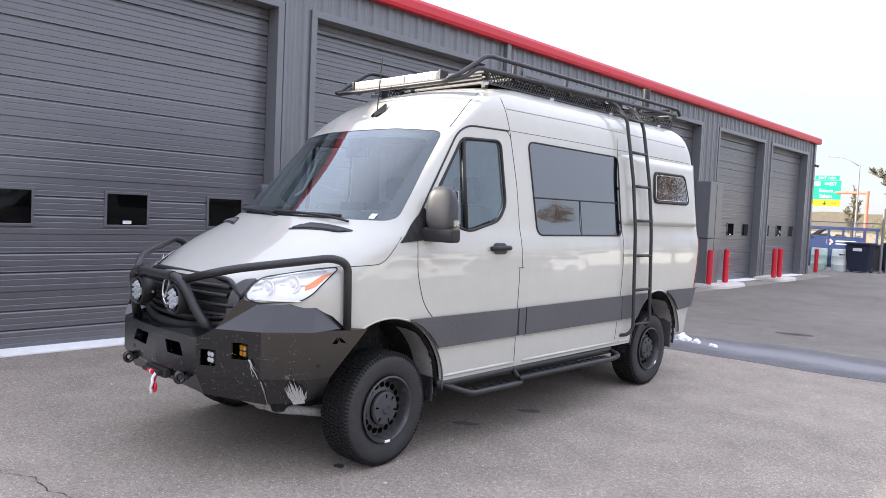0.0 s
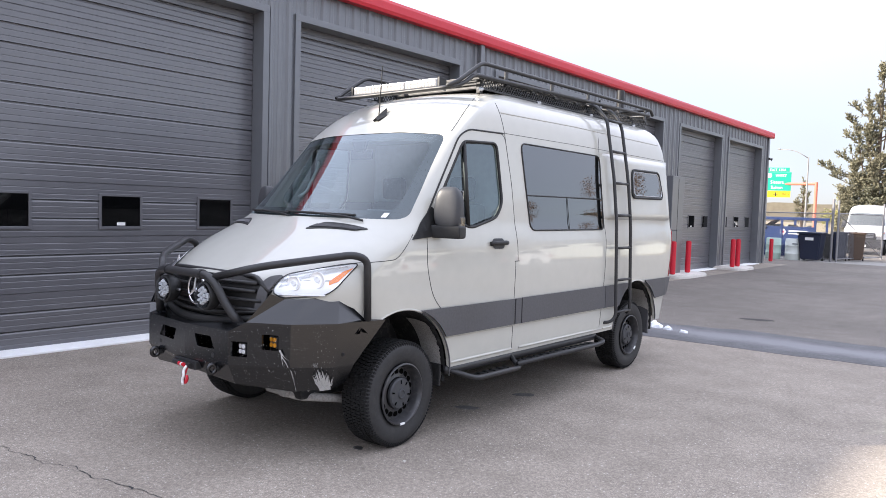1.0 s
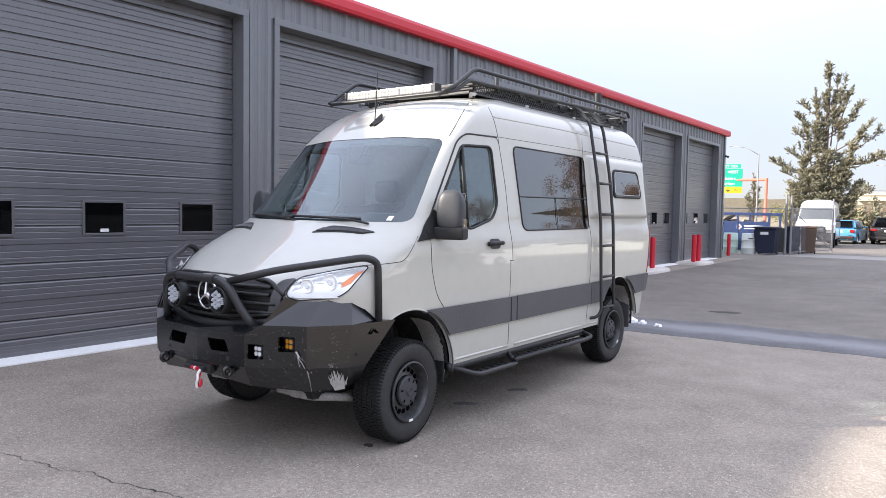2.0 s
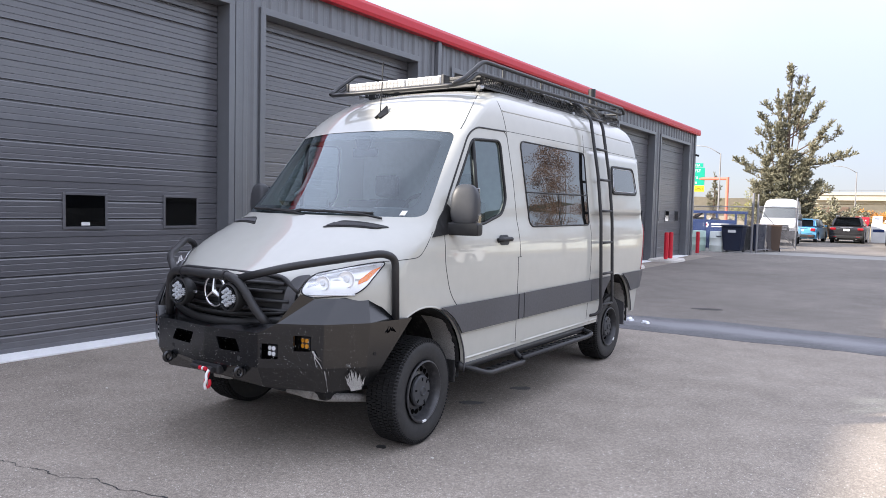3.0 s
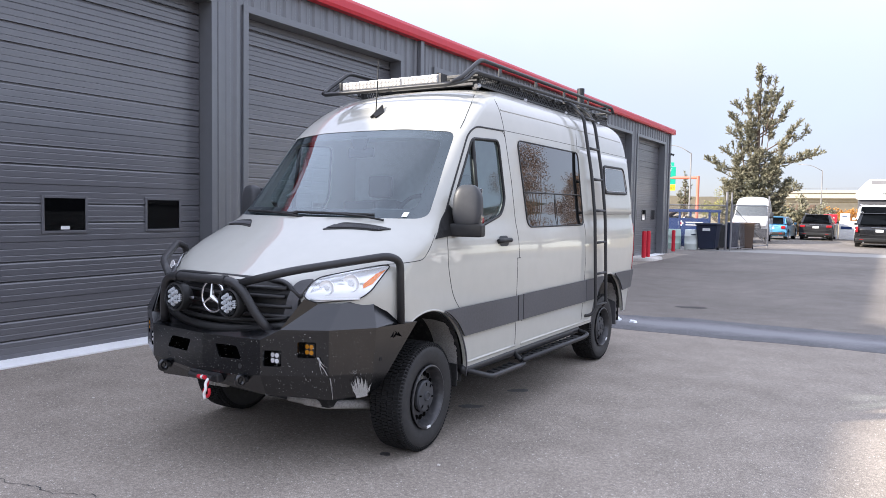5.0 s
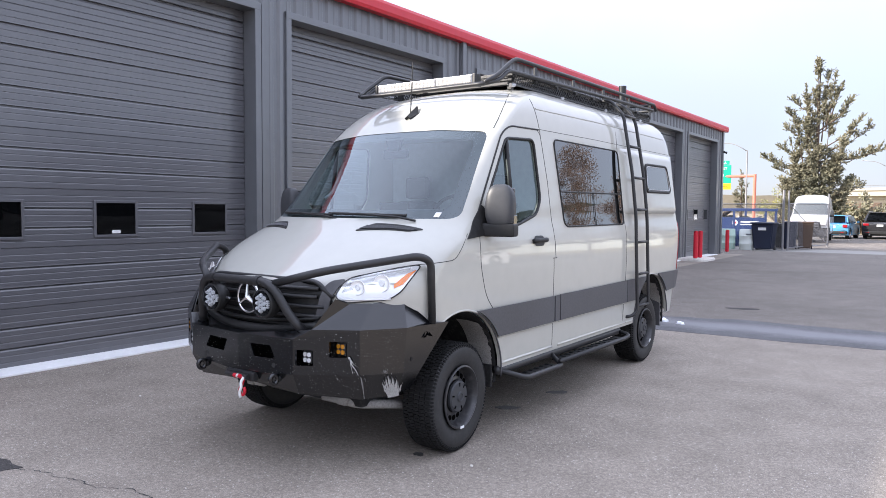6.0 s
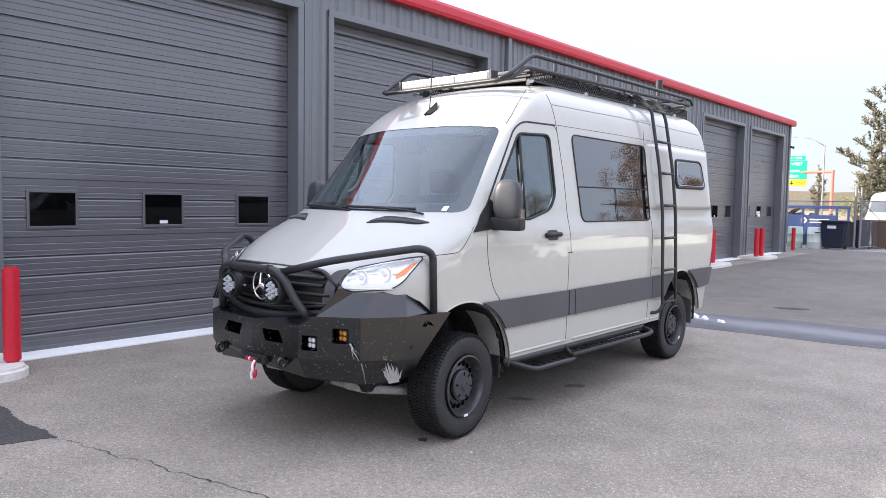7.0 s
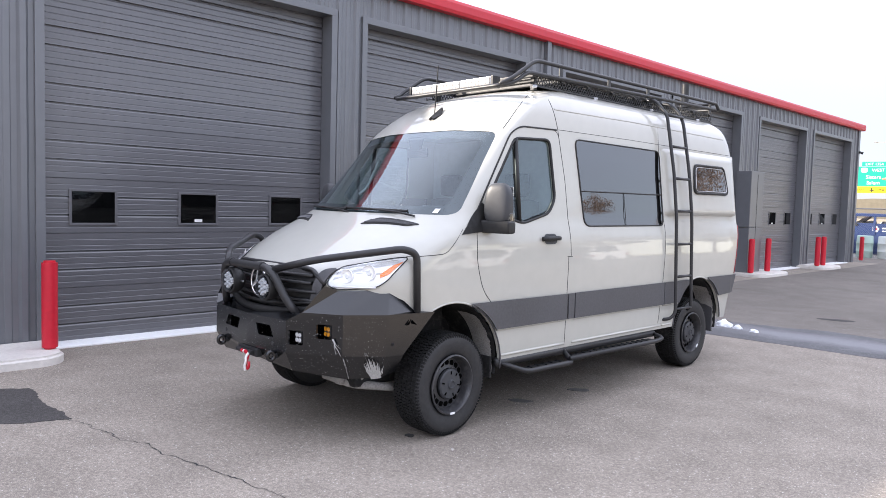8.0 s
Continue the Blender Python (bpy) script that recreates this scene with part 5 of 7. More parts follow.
# dried salt and mud on the bumper
MUD = material("dried_salt", (0.20, 0.20, 0.195), 0.9, second=(0.60, 0.60, 0.58), scale=22)
rnd = random.Random(9)
specks = bmesh.new()
faces = [(BC0, BG, BGL), (BC0, BGL, BC1), (BG, BA, BI), (BG, BI, BGL), (BGL, BI, BB), (BGL, BB, BGB), (BA, BR, BRL), (BA, BRL, BI), (BI, BRL, BRB), (BI, BRB, BB)]
for tri in faces:
    a, b, c = (Vector(p) for p in tri)
    area = (b - a).cross(c - a).length / 2
    nrm = (b - a).cross(c - a).normalized()
    if nrm.y > 0 or (abs(nrm.y) < 0.2 and nrm.x < 0):
        nrm = -nrm
    for s in (1, -1):
        for _ in range(int(area * 1500)):
            u, v = rnd.random(), rnd.random()
            if u + v > 1:
                u, v = 1 - u, 1 - v
            p = a + (b - a) * u + (c - a) * v + nrm * 0.0135
            r = 0.0008 + 0.0024 * rnd.random() ** 5
            t1 = nrm.orthogonal().normalized()
            t2 = nrm.cross(t1)
            vs = []
            for k in range(5):
                an = 2 * math.pi * k / 5
                q = p + (t1 * math.cos(an) + t2 * math.sin(an)) * r
                vs.append(specks.verts.new((s * q.x, q.y, q.z)))
            specks.faces.new(vs)
part("mud_specks", specks, MUD, bumper, "pale dried salt specks")["kind"] = "stuff"


def on_plate(tri, u, v, off=0.0145):
    a, b, c = (Vector(p) for p in tri)
    nrm = (b - a).cross(c - a).normalized()
    if nrm.y > 0:
        nrm = -nrm
    return a + (b - a) * u + (c - a) * v + nrm * off


def streak(tri, path, w0, w1, seed):
    """A dried run of salt along a path on a plate."""
    bm = bmesh.new()
    pts = fillet([Vector((p[0], p[1], 0)) for p in path], 0.05)
    lo, hi = [], []
    for i, p in enumerate(pts):
        t = i / (len(pts) - 1)
        w = (w0 * (1 - t) + w1 * t) * (1 + 0.7 * noise.noise(Vector((i * 0.9, seed, 0))))
        lo.append(bm.verts.new(on_plate(tri, p.x - w, p.y)))
        hi.append(bm.verts.new(on_plate(tri, p.x + w, p.y)))
    for i in range(len(pts) - 1):
        bm.faces.new((lo[i], lo[i + 1], hi[i + 1], hi[i]))
    part("salt_streak", bm, MUD, bumper, "pale dried salt streak")


FRONT_TRI = (BG, BA, BGL)
SIDE_TRI = (BI, BRL, BB)
UPPER_TRI = (BA, BRL, BI)
for path, w in (([(0.845, 0.70), (0.87, 0.80), (0.90, 0.86)], 0.016), ([(0.855, 0.74), (0.885, 0.92), (0.945, 1.08), (0.985, 1.24)], 0.007), ([(0.865, 0.74), (0.875, 0.95), (0.905, 1.18)], 0.004), ([(0.88, 0.84), (0.94, 0.96), (0.985, 1.02)], 0.0035)):
    streak(FRONT_TRI, path, w, w * 0.45, len(path))
for path, w in (([(0.01, 0.02), (0.035, 0.35), (0.075, 0.90)], 0.005), ([(0.025, 0.05), (0.06, 0.45), (0.065, 0.92)], 0.0035), ([(0.10, 0.05), (0.12, 0.22)], 0.003)):
    streak(SIDE_TRI, path, w, w * 0.5, 3)


def splat_finger(tri, base, tip, w, seed):
    """One tapering tongue of a dried splash."""
    bm = bmesh.new()
    a, b = Vector(base), Vector(tip)
    lo, hi = [], []
    for i in range(9):
        t = i / 8
        q = a.lerp(b, t) + Vector((0.02 * noise.noise(Vector((t * 3, seed, 0))), 0))
        h = w * (1 - t ** 3) * (1 + 0.5 * noise.noise(Vector((t * 7, seed, 2)))) + 0.001
        lo.append(bm.verts.new(on_plate(tri, q.x - h, q.y, 0.0145 + 0.0001 * (seed % 7))))
        hi.append(bm.verts.new(on_plate(tri, q.x + h, q.y, 0.0145 + 0.0001 * (seed % 7))))
    for i in range(8):
        bm.faces.new((lo[i], lo[i + 1], hi[i + 1], hi[i]))
    part("salt_splash", bm, MUD, bumper)


rnd = random.Random(21)
for k in range(20):
    f = k / 19
    tip = (0.50 + 0.34 * f + rnd.uniform(-0.02, 0.02), rnd.uniform(-0.02, 0.40) + (0.15 if f > 0.85 else 0))
    splat_finger(SIDE_TRI, (0.64 + 0.22 * f, 0.92 - 0.06 * f), tip, 0.013 if k % 3 else 0.020, k)
for k in range(6):
    splat_finger(SIDE_TRI, (0.80 + 0.02 * k, 0.80 - 0.02 * k), (0.84 + 0.022 * k + rnd.uniform(-0.015, 0.015), 0.62 - 0.05 * k + rnd.uniform(-0.1, 0.1)), 0.007, 30 + k)
for k in range(5):
    splat_finger(UPPER_TRI, (0.50 + 0.03 * k, 0.48 - 0.03 * k), (0.44 + 0.03 * k, 0.45 - 0.03 * k + rnd.uniform(-0.03, 0.03)), 0.006, 40 + k)

# ---- wall cabinet, small things on the forecourt ----
cab = thing("utility_cabinet", (-8.06, 18.62, 0), "tall charcoal metal utility cabinet against the wall", "cabinet")
part("lower_box", box(0, 0.40, 0, 0.80, 0.02, 1.28, 0.012), SIDING, cab)
part("upper_box", box(0, 0.40, 0, 0.80, 1.30, 2.78, 0.012), SIDING, cab)
part("door_seam", box(0.398, 0.404, 0.39, 0.41, 0.1, 2.7), SEAM, cab)


def lump(name, at, size, mat, label, category, seed):
    bm = bmesh.new()
    bmesh.ops.create_icosphere(bm, subdivisions=3, radius=1)
    for v in bm.verts:
        k = 1 + 0.45 * noise.noise(v.co * 1.7 + Vector((seed, 0, 0))) + 0.2 * noise.noise(v.co * 5 + Vector((0, seed, 0)))
        v.co = Vector((v.co.x * size[0] * k, v.co.y * size[1] * k, max(-0.1, v.co.z) * size[2] * k))
        v.co.z = max(v.co.z, 0)
    ob = link(name, bm, mat, None, "", True)
    ob.location = at
    return tagged(ob, label, category)


lump("snow_clump", (-4.28, 10.05, 0.003), (0.12, 0.09, 0.085), SNOW, "small heap of dirty white snow on asphalt", "snow", 1.0)
lump("snow_clump", (-4.05, 10.0, 0.003), (0.06, 0.05, 0.05), SNOW, "small heap of dirty white snow on asphalt", "snow", 4.0)
lump("snow_clump", (-3.78, 9.93, 0.003), (0.06, 0.05, 0.04), SNOW, "thin scrap of white snow on asphalt", "snow", 2.0)


def blot(name, x, y, w, h, turn, mat, label, seed, z=0.006):
    pts = []
    for i in range(28):
        a = 2 * math.pi * i / 28
        r = 1 + 0.35 * noise.noise(Vector((math.cos(a) * 1.5, math.sin(a) * 1.5, seed))) + 0.2 * noise.noise(Vector((math.cos(a) * 4, math.sin(a) * 4, seed)))
        q = Matrix.Rotation(radians(turn), 2) @ Vector((w * r * math.cos(a), h * r * math.sin(a)))
        pts.append((x + q.x, y + q.y))
    return tagged(link(name, prism(pts, "z", 0, z), mat), label, "stain", kind="structure")


blot("pavement_stain", -3.42, 5.27, 0.10, 0.045, 40, FAINT, "dark oil spot on asphalt", 1)
blot("pavement_stain", -3.52, 4.55, 0.10, 0.045, 30, FAINT, "dark oil spot on asphalt", 2)
blot("pavement_stain", -3.45, 12.25, 0.28, 0.10, 20, PATCH, "dark patch on asphalt", 3)
blot("pavement_stain", -3.42, 3.20, 0.035, 0.03, 0, STAIN, "dark oil spot on asphalt", 4)
for i, (x, y) in enumerate(((-3.01, 3.235), (-6.3, 2.9))):
    blot("pavement_stain", x, y, 0.011, 0.009, 0, CONCRETE, "pale speck on asphalt", 6 + i)

# long crack across the forecourt
bm = bmesh.new()
rnd = random.Random(5)
spine, x = [], -5.36
while x < 2.5:
    y = float(np.interp(x, (-5.36, -4.7, -4.1, -3.55, -3.0, -1.5, 2.5), (1.44, 1.60, 1.73, 1.86, 1.93, 2.25, 3.1)))
    spine.append(Vector((x, y + 0.05 * noise.noise(Vector((x * 4, 0, 3))) + 0.03 * noise.noise(Vector((x * 11, 0, 5))) + 0.016 * noise.noise(Vector((x * 40, 0, 9))), 0)))
    x += 0.018
lo, hi = [], []
for i, p in enumerate(spine):
    w = 0.0015 + 0.009 * abs(noise.noise(Vector((p.x * 9, 2, 0))))
    lo.append(bm.verts.new((p.x, p.y - w, 0.0025)))
    hi.append(bm.verts.new((p.x, p.y + w, 0.0025)))
for i in range(len(spine) - 1):
    bm.faces.new((lo[i], lo[i + 1], hi[i + 1], hi[i]))
tagged(link("pavement_crack", bm, SEAM), "thin wandering crack in the asphalt", "crack", kind="structure")

# ---- yard beyond the building ----
GALV = material("galvanised_steel", (0.24, 0.235, 0.24), 0.5, metal=0.4, var=0.1)
NAVY = material("navy_steel", (0.009, 0.028, 0.105), 0.5, var=0.2, dirt=0.06, spec=0.3)
DARKBLUE = material("dark_blue_plastic", (0.012, 0.018, 0.04), 0.45, var=0.15)
BROWN = material("brown_plastic", (0.10, 0.065, 0.045), 0.6, var=0.15)
BARREL = material("white_barrel", (0.62, 0.66, 0.62), 0.5, var=0.08, dirt=0.2)
GREENP = material("pale_green_plastic", (0.42, 0.55, 0.48), 0.5, var=0.08)
SIGN_G = material("sign_green", (0.0, 0.36, 0.24), 0.45, var=0.03)
SIGN_Y = material("sign_yellow", (0.85, 0.62, 0.02), 0.45, var=0.03)
ORANGE = material("orange_steel", (0.52, 0.16, 0.11), 0.5, var=0.08)
BRIDGE = material("pale_bridge_concrete", (0.40, 0.37, 0.31), 0.85, var=0.08, scale=0.5)
VANSCREEN = material("grey_van_screen", (0.10, 0.115, 0.12), 0.08, var=0.1, spec=0.5)
VANWHITE = material("white_van_paint", (0.78, 0.79, 0.80), 0.3, coat=0.8, var=0.02)
CARBLACK = material("black_car_paint", (0.005, 0.005, 0.006), 0.25, coat=0.6, var=0.1)
CARBLUE = material("light_blue_car_paint", (0.09, 0.30, 0.50), 0.3, coat=0.9, var=0.05)
CARGREY = material("dark_car_paint", (0.014, 0.013, 0.014), 0.3, coat=0.3, var=0.1)
CARGLASS = material("dark_car_glass", (0.004, 0.005, 0.006), 0.12, var=0.05, spec=0.12)
BARK = material("bark", (0.10, 0.07, 0.05), 0.9, var=0.25, bump=0.5, bump_scale=30)
NEEDLE = material("conifer_needles", (0.092, 0.100, 0.062), 0.75, second=(0.31, 0.28, 0.19), scale=1.6)
SHRUB = material("shrub_leaves", (0.13, 0.16, 0.05), 0.75, second=(0.34, 0.30, 0.09), scale=3.0)
AUTUMN = material("autumn_leaves", (0.34, 0.10, 0.025), 0.75, second=(0.50, 0.28, 0.05), scale=3.0)
REDLEAF = material("russet_leaves", (0.105, 0.070, 0.055), 0.8, second=(0.18, 0.12, 0.085), scale=3.0)
DRYGRASS = material("dry_grass", (0.28, 0.225, 0.13), 0.9, var=0.2, scale=2, bump=0.4, bump_scale=20)
CONCYARD = material("pale_yard_concrete", (0.27, 0.26, 0.24), 0.9, spec=0.2, var=0.12, scale=1.5, bump=0.3, bump_scale=60)

flat("pavement_apron", [(-40, 31.6), (-7.5, 31.6), (-5.5, 31.75), (40, 34.9), (40, 37.6), (-5.5, 34.4), (-40, 34.0)], 0.006, CONCYARD, "pale concrete apron at the yard gate", 0.05, 1.0)
flat("ground_verge", [(-120, 58), (120, 58), (120, 400), (-120, 400)], 0.02, DRYGRASS, "dry straw-coloured verge", 0.5, 8.0)

# chain-link fence along the yard
fence = thing("fence", (0, 32.6, 0), "galvanised chain-link fence with steel posts", "fence")
for x in (-16.0, -13.0, -10.0, -6.62):
    part("post", cyl((x, 0, 0), (x, 0, 2.0 if x < -7 else 2.58), 0.03 if x < -7 else 0.05, 10), GALV, fence)
part("post", cyl((-6.42, 0, 0), (-6.42, 0, 2.55), 0.035, 10), GALV, fence)
part("top_rail", cyl((-16, 0, 1.98), (-6.6, 0, 1.98), 0.022, 8), GALV, fence)


def chain(length, height, step=0.07, r=0.0030):
    """Crossing wires of a woven mesh."""
    bm = bmesh.new()
    n = int((length + height) / step)
    for i in range(n):
        for sgn in (1, -1):
            x0 = i * step - height
            a, b = max(0, x0), min(length, x0 + height)
            if b - a < 0.02:
                continue
            z0, z1 = a - x0, b - x0
            if sgn < 0:
                z0, z1 = height - z0, height - z1
            p, q = Vector((a, 0.003 * sgn, z0)), Vector((b, 0.003 * sgn, z1))
            nrm = Vector((-(q.z - p.z), 0, q.x - p.x)).normalized() * r
            for off in (Vector((0, r, 0)), Vector((0, -r, 0))):
                vs = [bm.verts.new(v) for v in (p - nrm, q - nrm, q + off, p + off)]
                bm.faces.new(vs)
                vs = [bm.verts.new(v) for v in (p + off, q + off, q + nrm, p + nrm)]
                bm.faces.new(vs)
    return bm


mesh_wire = part("wire_mesh", chain(9.3, 1.95), GALV, fence, "woven steel wire mesh")
mesh_wire.location = (-15.9, 0, 0.03)
mesh_wire["kind"] = "stuff"
gate = thing("gate", (-6.42, 32.65, 0), "open chain-link gate leaf with diagonal brace", "gate")
gate.matrix_world = pose(-6.42, 32.65, 0, 0, 0, 78)
part("gate_frame", tube([(0.05, 0, 0.12), (4.4, 0, 0.12), (4.4, 0, 2.0), (0.05, 0, 2.0)], 0.022, 8, closed=True, round_r=0.05), GALV, gate)
part("gate_brace", cyl((0.1, 0, 1.95), (4.35, 0, 0.15), 0.016, 8), GALV, gate)
part("gate_post", cyl((4.45, 0, 0), (4.45, 0, 2.5), 0.04, 10), GALV, gate)
gm = part("wire_mesh", chain(4.3, 1.86), GALV, gate)
gm.location = (0.08, 0, 0.13)
gm["kind"] = "stuff"

# open-top waste container
dump = thing("waste_container", (-12.2, 35.2, 0), "navy blue open-top steel waste container with white logo", "container")
dm = bmesh.new()
box(0, 4.4, 0, 2.2, 0.0, 0.85, 0.02, dm)
part("hull", dm, NAVY, dump)
for x in (0.02, 1.45, 2.9, 4.3):
    part("upright", box(x, x + 0.10, -0.06, 0.0, 0.85, 1.72, 0.01), NAVY, dump)
    part("upright", box(x, x + 0.10, 2.2, 2.26, 0.85, 1.72, 0.01), NAVY, dump)
part("rim", box(-0.05, 4.45, -0.08, 0.02, 1.66, 1.80, 0.02), NAVY, dump)
part("rim", box(-0.05, 4.45, 2.18, 2.28, 1.66, 1.80, 0.02), NAVY, dump)
part("front_plate", box(0.0, 4.4, -0.03, 0.0, 0.70, 1.37, 0.01), NAVY, dump)
for k in range(5):
    a = 2 * math.pi * k / 5
    part("logo_petal", cyl((3.0 + 0.085 * math.cos(a), -0.04, 1.12 + 0.085 * math.sin(a)), (3.0 + 0.085 * math.cos(a), -0.034, 1.12 + 0.085 * math.sin(a)), 0.055, 12), WHITE, dump)
part("logo_core", cyl((3.0, -0.046, 1.12), (3.0, -0.034, 1.12), 0.06, 12), RED, dump)
part("writing_bar", box(3.25, 4.05, -0.036, -0.031, 1.13, 1.19), WHITE, dump)
part("writing_bar", box(3.25, 3.75, -0.036, -0.031, 1.02, 1.06), WHITE, dump)
heap = thing("rubbish_heap", (-12.2, 35.2, 0.85), "heap of broken boards and scrap inside the waste container", "rubbish")
rnd = random.Random(14)
for i in range(26):
    m = (LINER, PLASTIC, BROWN, PLASTIC, SEAT, LINER)[i % 6]
    bd = part("board", box(-rnd.uniform(0.2, 0.6), rnd.uniform(0.2, 0.6), -rnd.uniform(0.06, 0.25), rnd.uniform(0.06, 0.25), -0.02, rnd.uniform(0.01, 0.12), 0.008), m if i != 7 else WHITE, heap)
    bd.matrix_local = pose(rnd.uniform(0.5, 3.9), rnd.uniform(0.4, 1.8), rnd.uniform(0.12, 0.62), rnd.uniform(-35, 35), rnd.uniform(-35, 35), rnd.uniform(0, 180))
part("loose_fill", box(0.1, 4.3, 0.1, 2.1, 0.002, 0.25, 0.05), LINER, heap)


def barrel(at, mat, label):
    th = thing("barrel", at, label, "barrel", "barrels by the fence")
    prof = [(0.001, 0.0), (0.27, 0.0), (0.29, 0.03), (0.30, 0.25), (0.312, 0.27), (0.30, 0.29), (0.30, 0.58), (0.312, 0.60), (0.30, 0.62), (0.29, 0.86), (0.27, 0.89), (0.001, 0.89)]
    b = part("drum", lathe(prof, seg=28), mat, th, smooth=40)
    b.matrix_local = pose(0, 0, 0, 0, -90, 0)
    return th


barrel((-7.98, 32.2, 0.0), BARREL, "white plastic barrel beside the fence")
barrel((-8.75, 32.2, 0.0), GREENP, "pale green plastic barrel beside the fence")
part("label_bar", box(0.05, 0.25, -0.31, -0.295, 0.66, 0.70), DARKBLUE, bpy.data.objects["barrel"])


def bin_(at, mat, label, turn=0, w=0.62, h=1.12):
    th = thing("wheelie_bin", pose(*at, 0, 0, turn), label, "bin", "bins by the gate")
    bm = bmesh.new()
    lo = [bm.verts.new((x * w * 0.40, y * w * 0.42, 0.06)) for x, y in ((-1, -1), (1, -1), (1, 1), (-1, 1))]
    hi = [bm.verts.new((x * w * 0.52, y * w * 0.58, h - 0.1)) for x, y in ((-1, -1), (1, -1), (1, 1), (-1, 1))]
    bm.faces.new(lo[::-1])
    bm.faces.new(hi)
    for i in range(4):
        bm.faces.new((lo[i], lo[(i + 1) % 4], hi[(i + 1) % 4], hi[i]))
    bmesh.ops.bevel(bm, geom=bm.edges[:], offset=0.04, segments=3, affect="EDGES")
    part("tub", bm, mat, th, smooth=40)
    part("lid", box(-w * 0.56, w * 0.56, -w * 0.64, w * 0.62, h - 0.11, h - 0.02, 0.03), mat, th, smooth=40)
    part("handle", cyl((-w * 0.45, w * 0.68, h - 0.1), (w * 0.45, w * 0.68, h - 0.1), 0.02, 8), mat, th)
    for s in (1, -1):
        part("wheel", cyl((s * w * 0.36, w * 0.42, 0.1), (s * w * 0.46, w * 0.42, 0.1), 0.1, 16), RUBBER, th)
    return th


b1 = bin_((-7.30, 32.35, 0), DARKBLUE, "dark blue wheeled bin with white mark beside the fence", 0, 0.85, 1.22)
part("mark", box(-0.16, 0.16, -0.475, -0.455, 0.86, 1.02, 0.004), WHITE, b1)
bin_((-6.55, 33.9, 0), DARKBLUE, "dark blue wheeled bin behind the gate", 5, 0.52, 1.25)
bin_((-6.05, 34.5, 0), BROWN, "brown wheeled bin behind the gate", 8, 0.62, 1.25)
bin_((-7.1, 34.0, 0), PLASTIC, "black wheeled bin behind the fence", 0, 0.7, 1.15)


# ---- parked vehicles in the yard ----
def tint(ob, mat):
    ob.data = ob.data.copy()
    ob.data.materials.clear()
    ob.data.materials.append(mat)


def plain_van(at, paint, label):
    th = thing("cargo_van", at, label, "van", "vehicles in the yard")
    keep = ("body", "windshield", "windshield_border", "door_window", "quarter_window", "grille", "headlight", "wheel", "dashboard", "bulkhead", "underbody", "mirror_housing", "tail_lamp", "wheel_arch_liner", "rear_bumper", "bumper_skin")
    for ob in list(van.children):
        if ob.name.split(".")[0] in keep:
            c = copy_thing(ob, ob.matrix_basis.copy())
            c.parent = th
            if ob.name.split(".")[0] in ("windshield", "door_window", "quarter_window"):
                tint(c, VANSCREEN)
            if ob.name.startswith("body"):
                tint(c, paint)
                c["label"] = "white painted body"
    sk = sheet(fillet([(-0.93, 0.42), (0.93, 0.42), (0.97, 0.80), (0.60, 0.86), (-0.60, 0.86), (-0.97, 0.80)], 0.05, closed=True), 0.12, lambda p, q: face(p, q, 0.03), 0.03)
    part("bumper_skin", sk, CLAD, th, "dark grey front bumper")
    for k in range(3):
        part("grille_slot", box(-0.42, 0.42, -1.02, -0.93, 0.60 + 0.075 * k, 0.635 + 0.075 * k, 0.01), DARK, th)
    part("upper_grille", box(-0.50, 0.50, -1.02, -0.90, 0.90, 1.16, 0.03), DARK, th, "dark radiator grille")
    for k in range(3):
        part("grille_bar", box(-0.48, 0.48, -1.035, -1.015, 0.945 + 0.075 * k, 0.975 + 0.075 * k, 0.006), SILVER, th)
    for sx in (1, -1):
        part("front_lamp", box(sx * 0.72 - 0.16, sx * 0.72 + 0.16, -0.93, -0.70, 1.02, 1.24, 0.05), REFLECT, th, "clear front lamp", smooth=40)
    part("plate_bar", box(-0.15, 0.15, -1.03, -0.97, 0.46, 0.57, 0.003), WHITE, th)
    return th


wv = plain_van(pose(-7.05, 42.1, 0.0, 0, 0, 5), VANWHITE, "white high-roof cargo van parked in the yard")
wv.scale = (0.94, 0.94, 0.94)


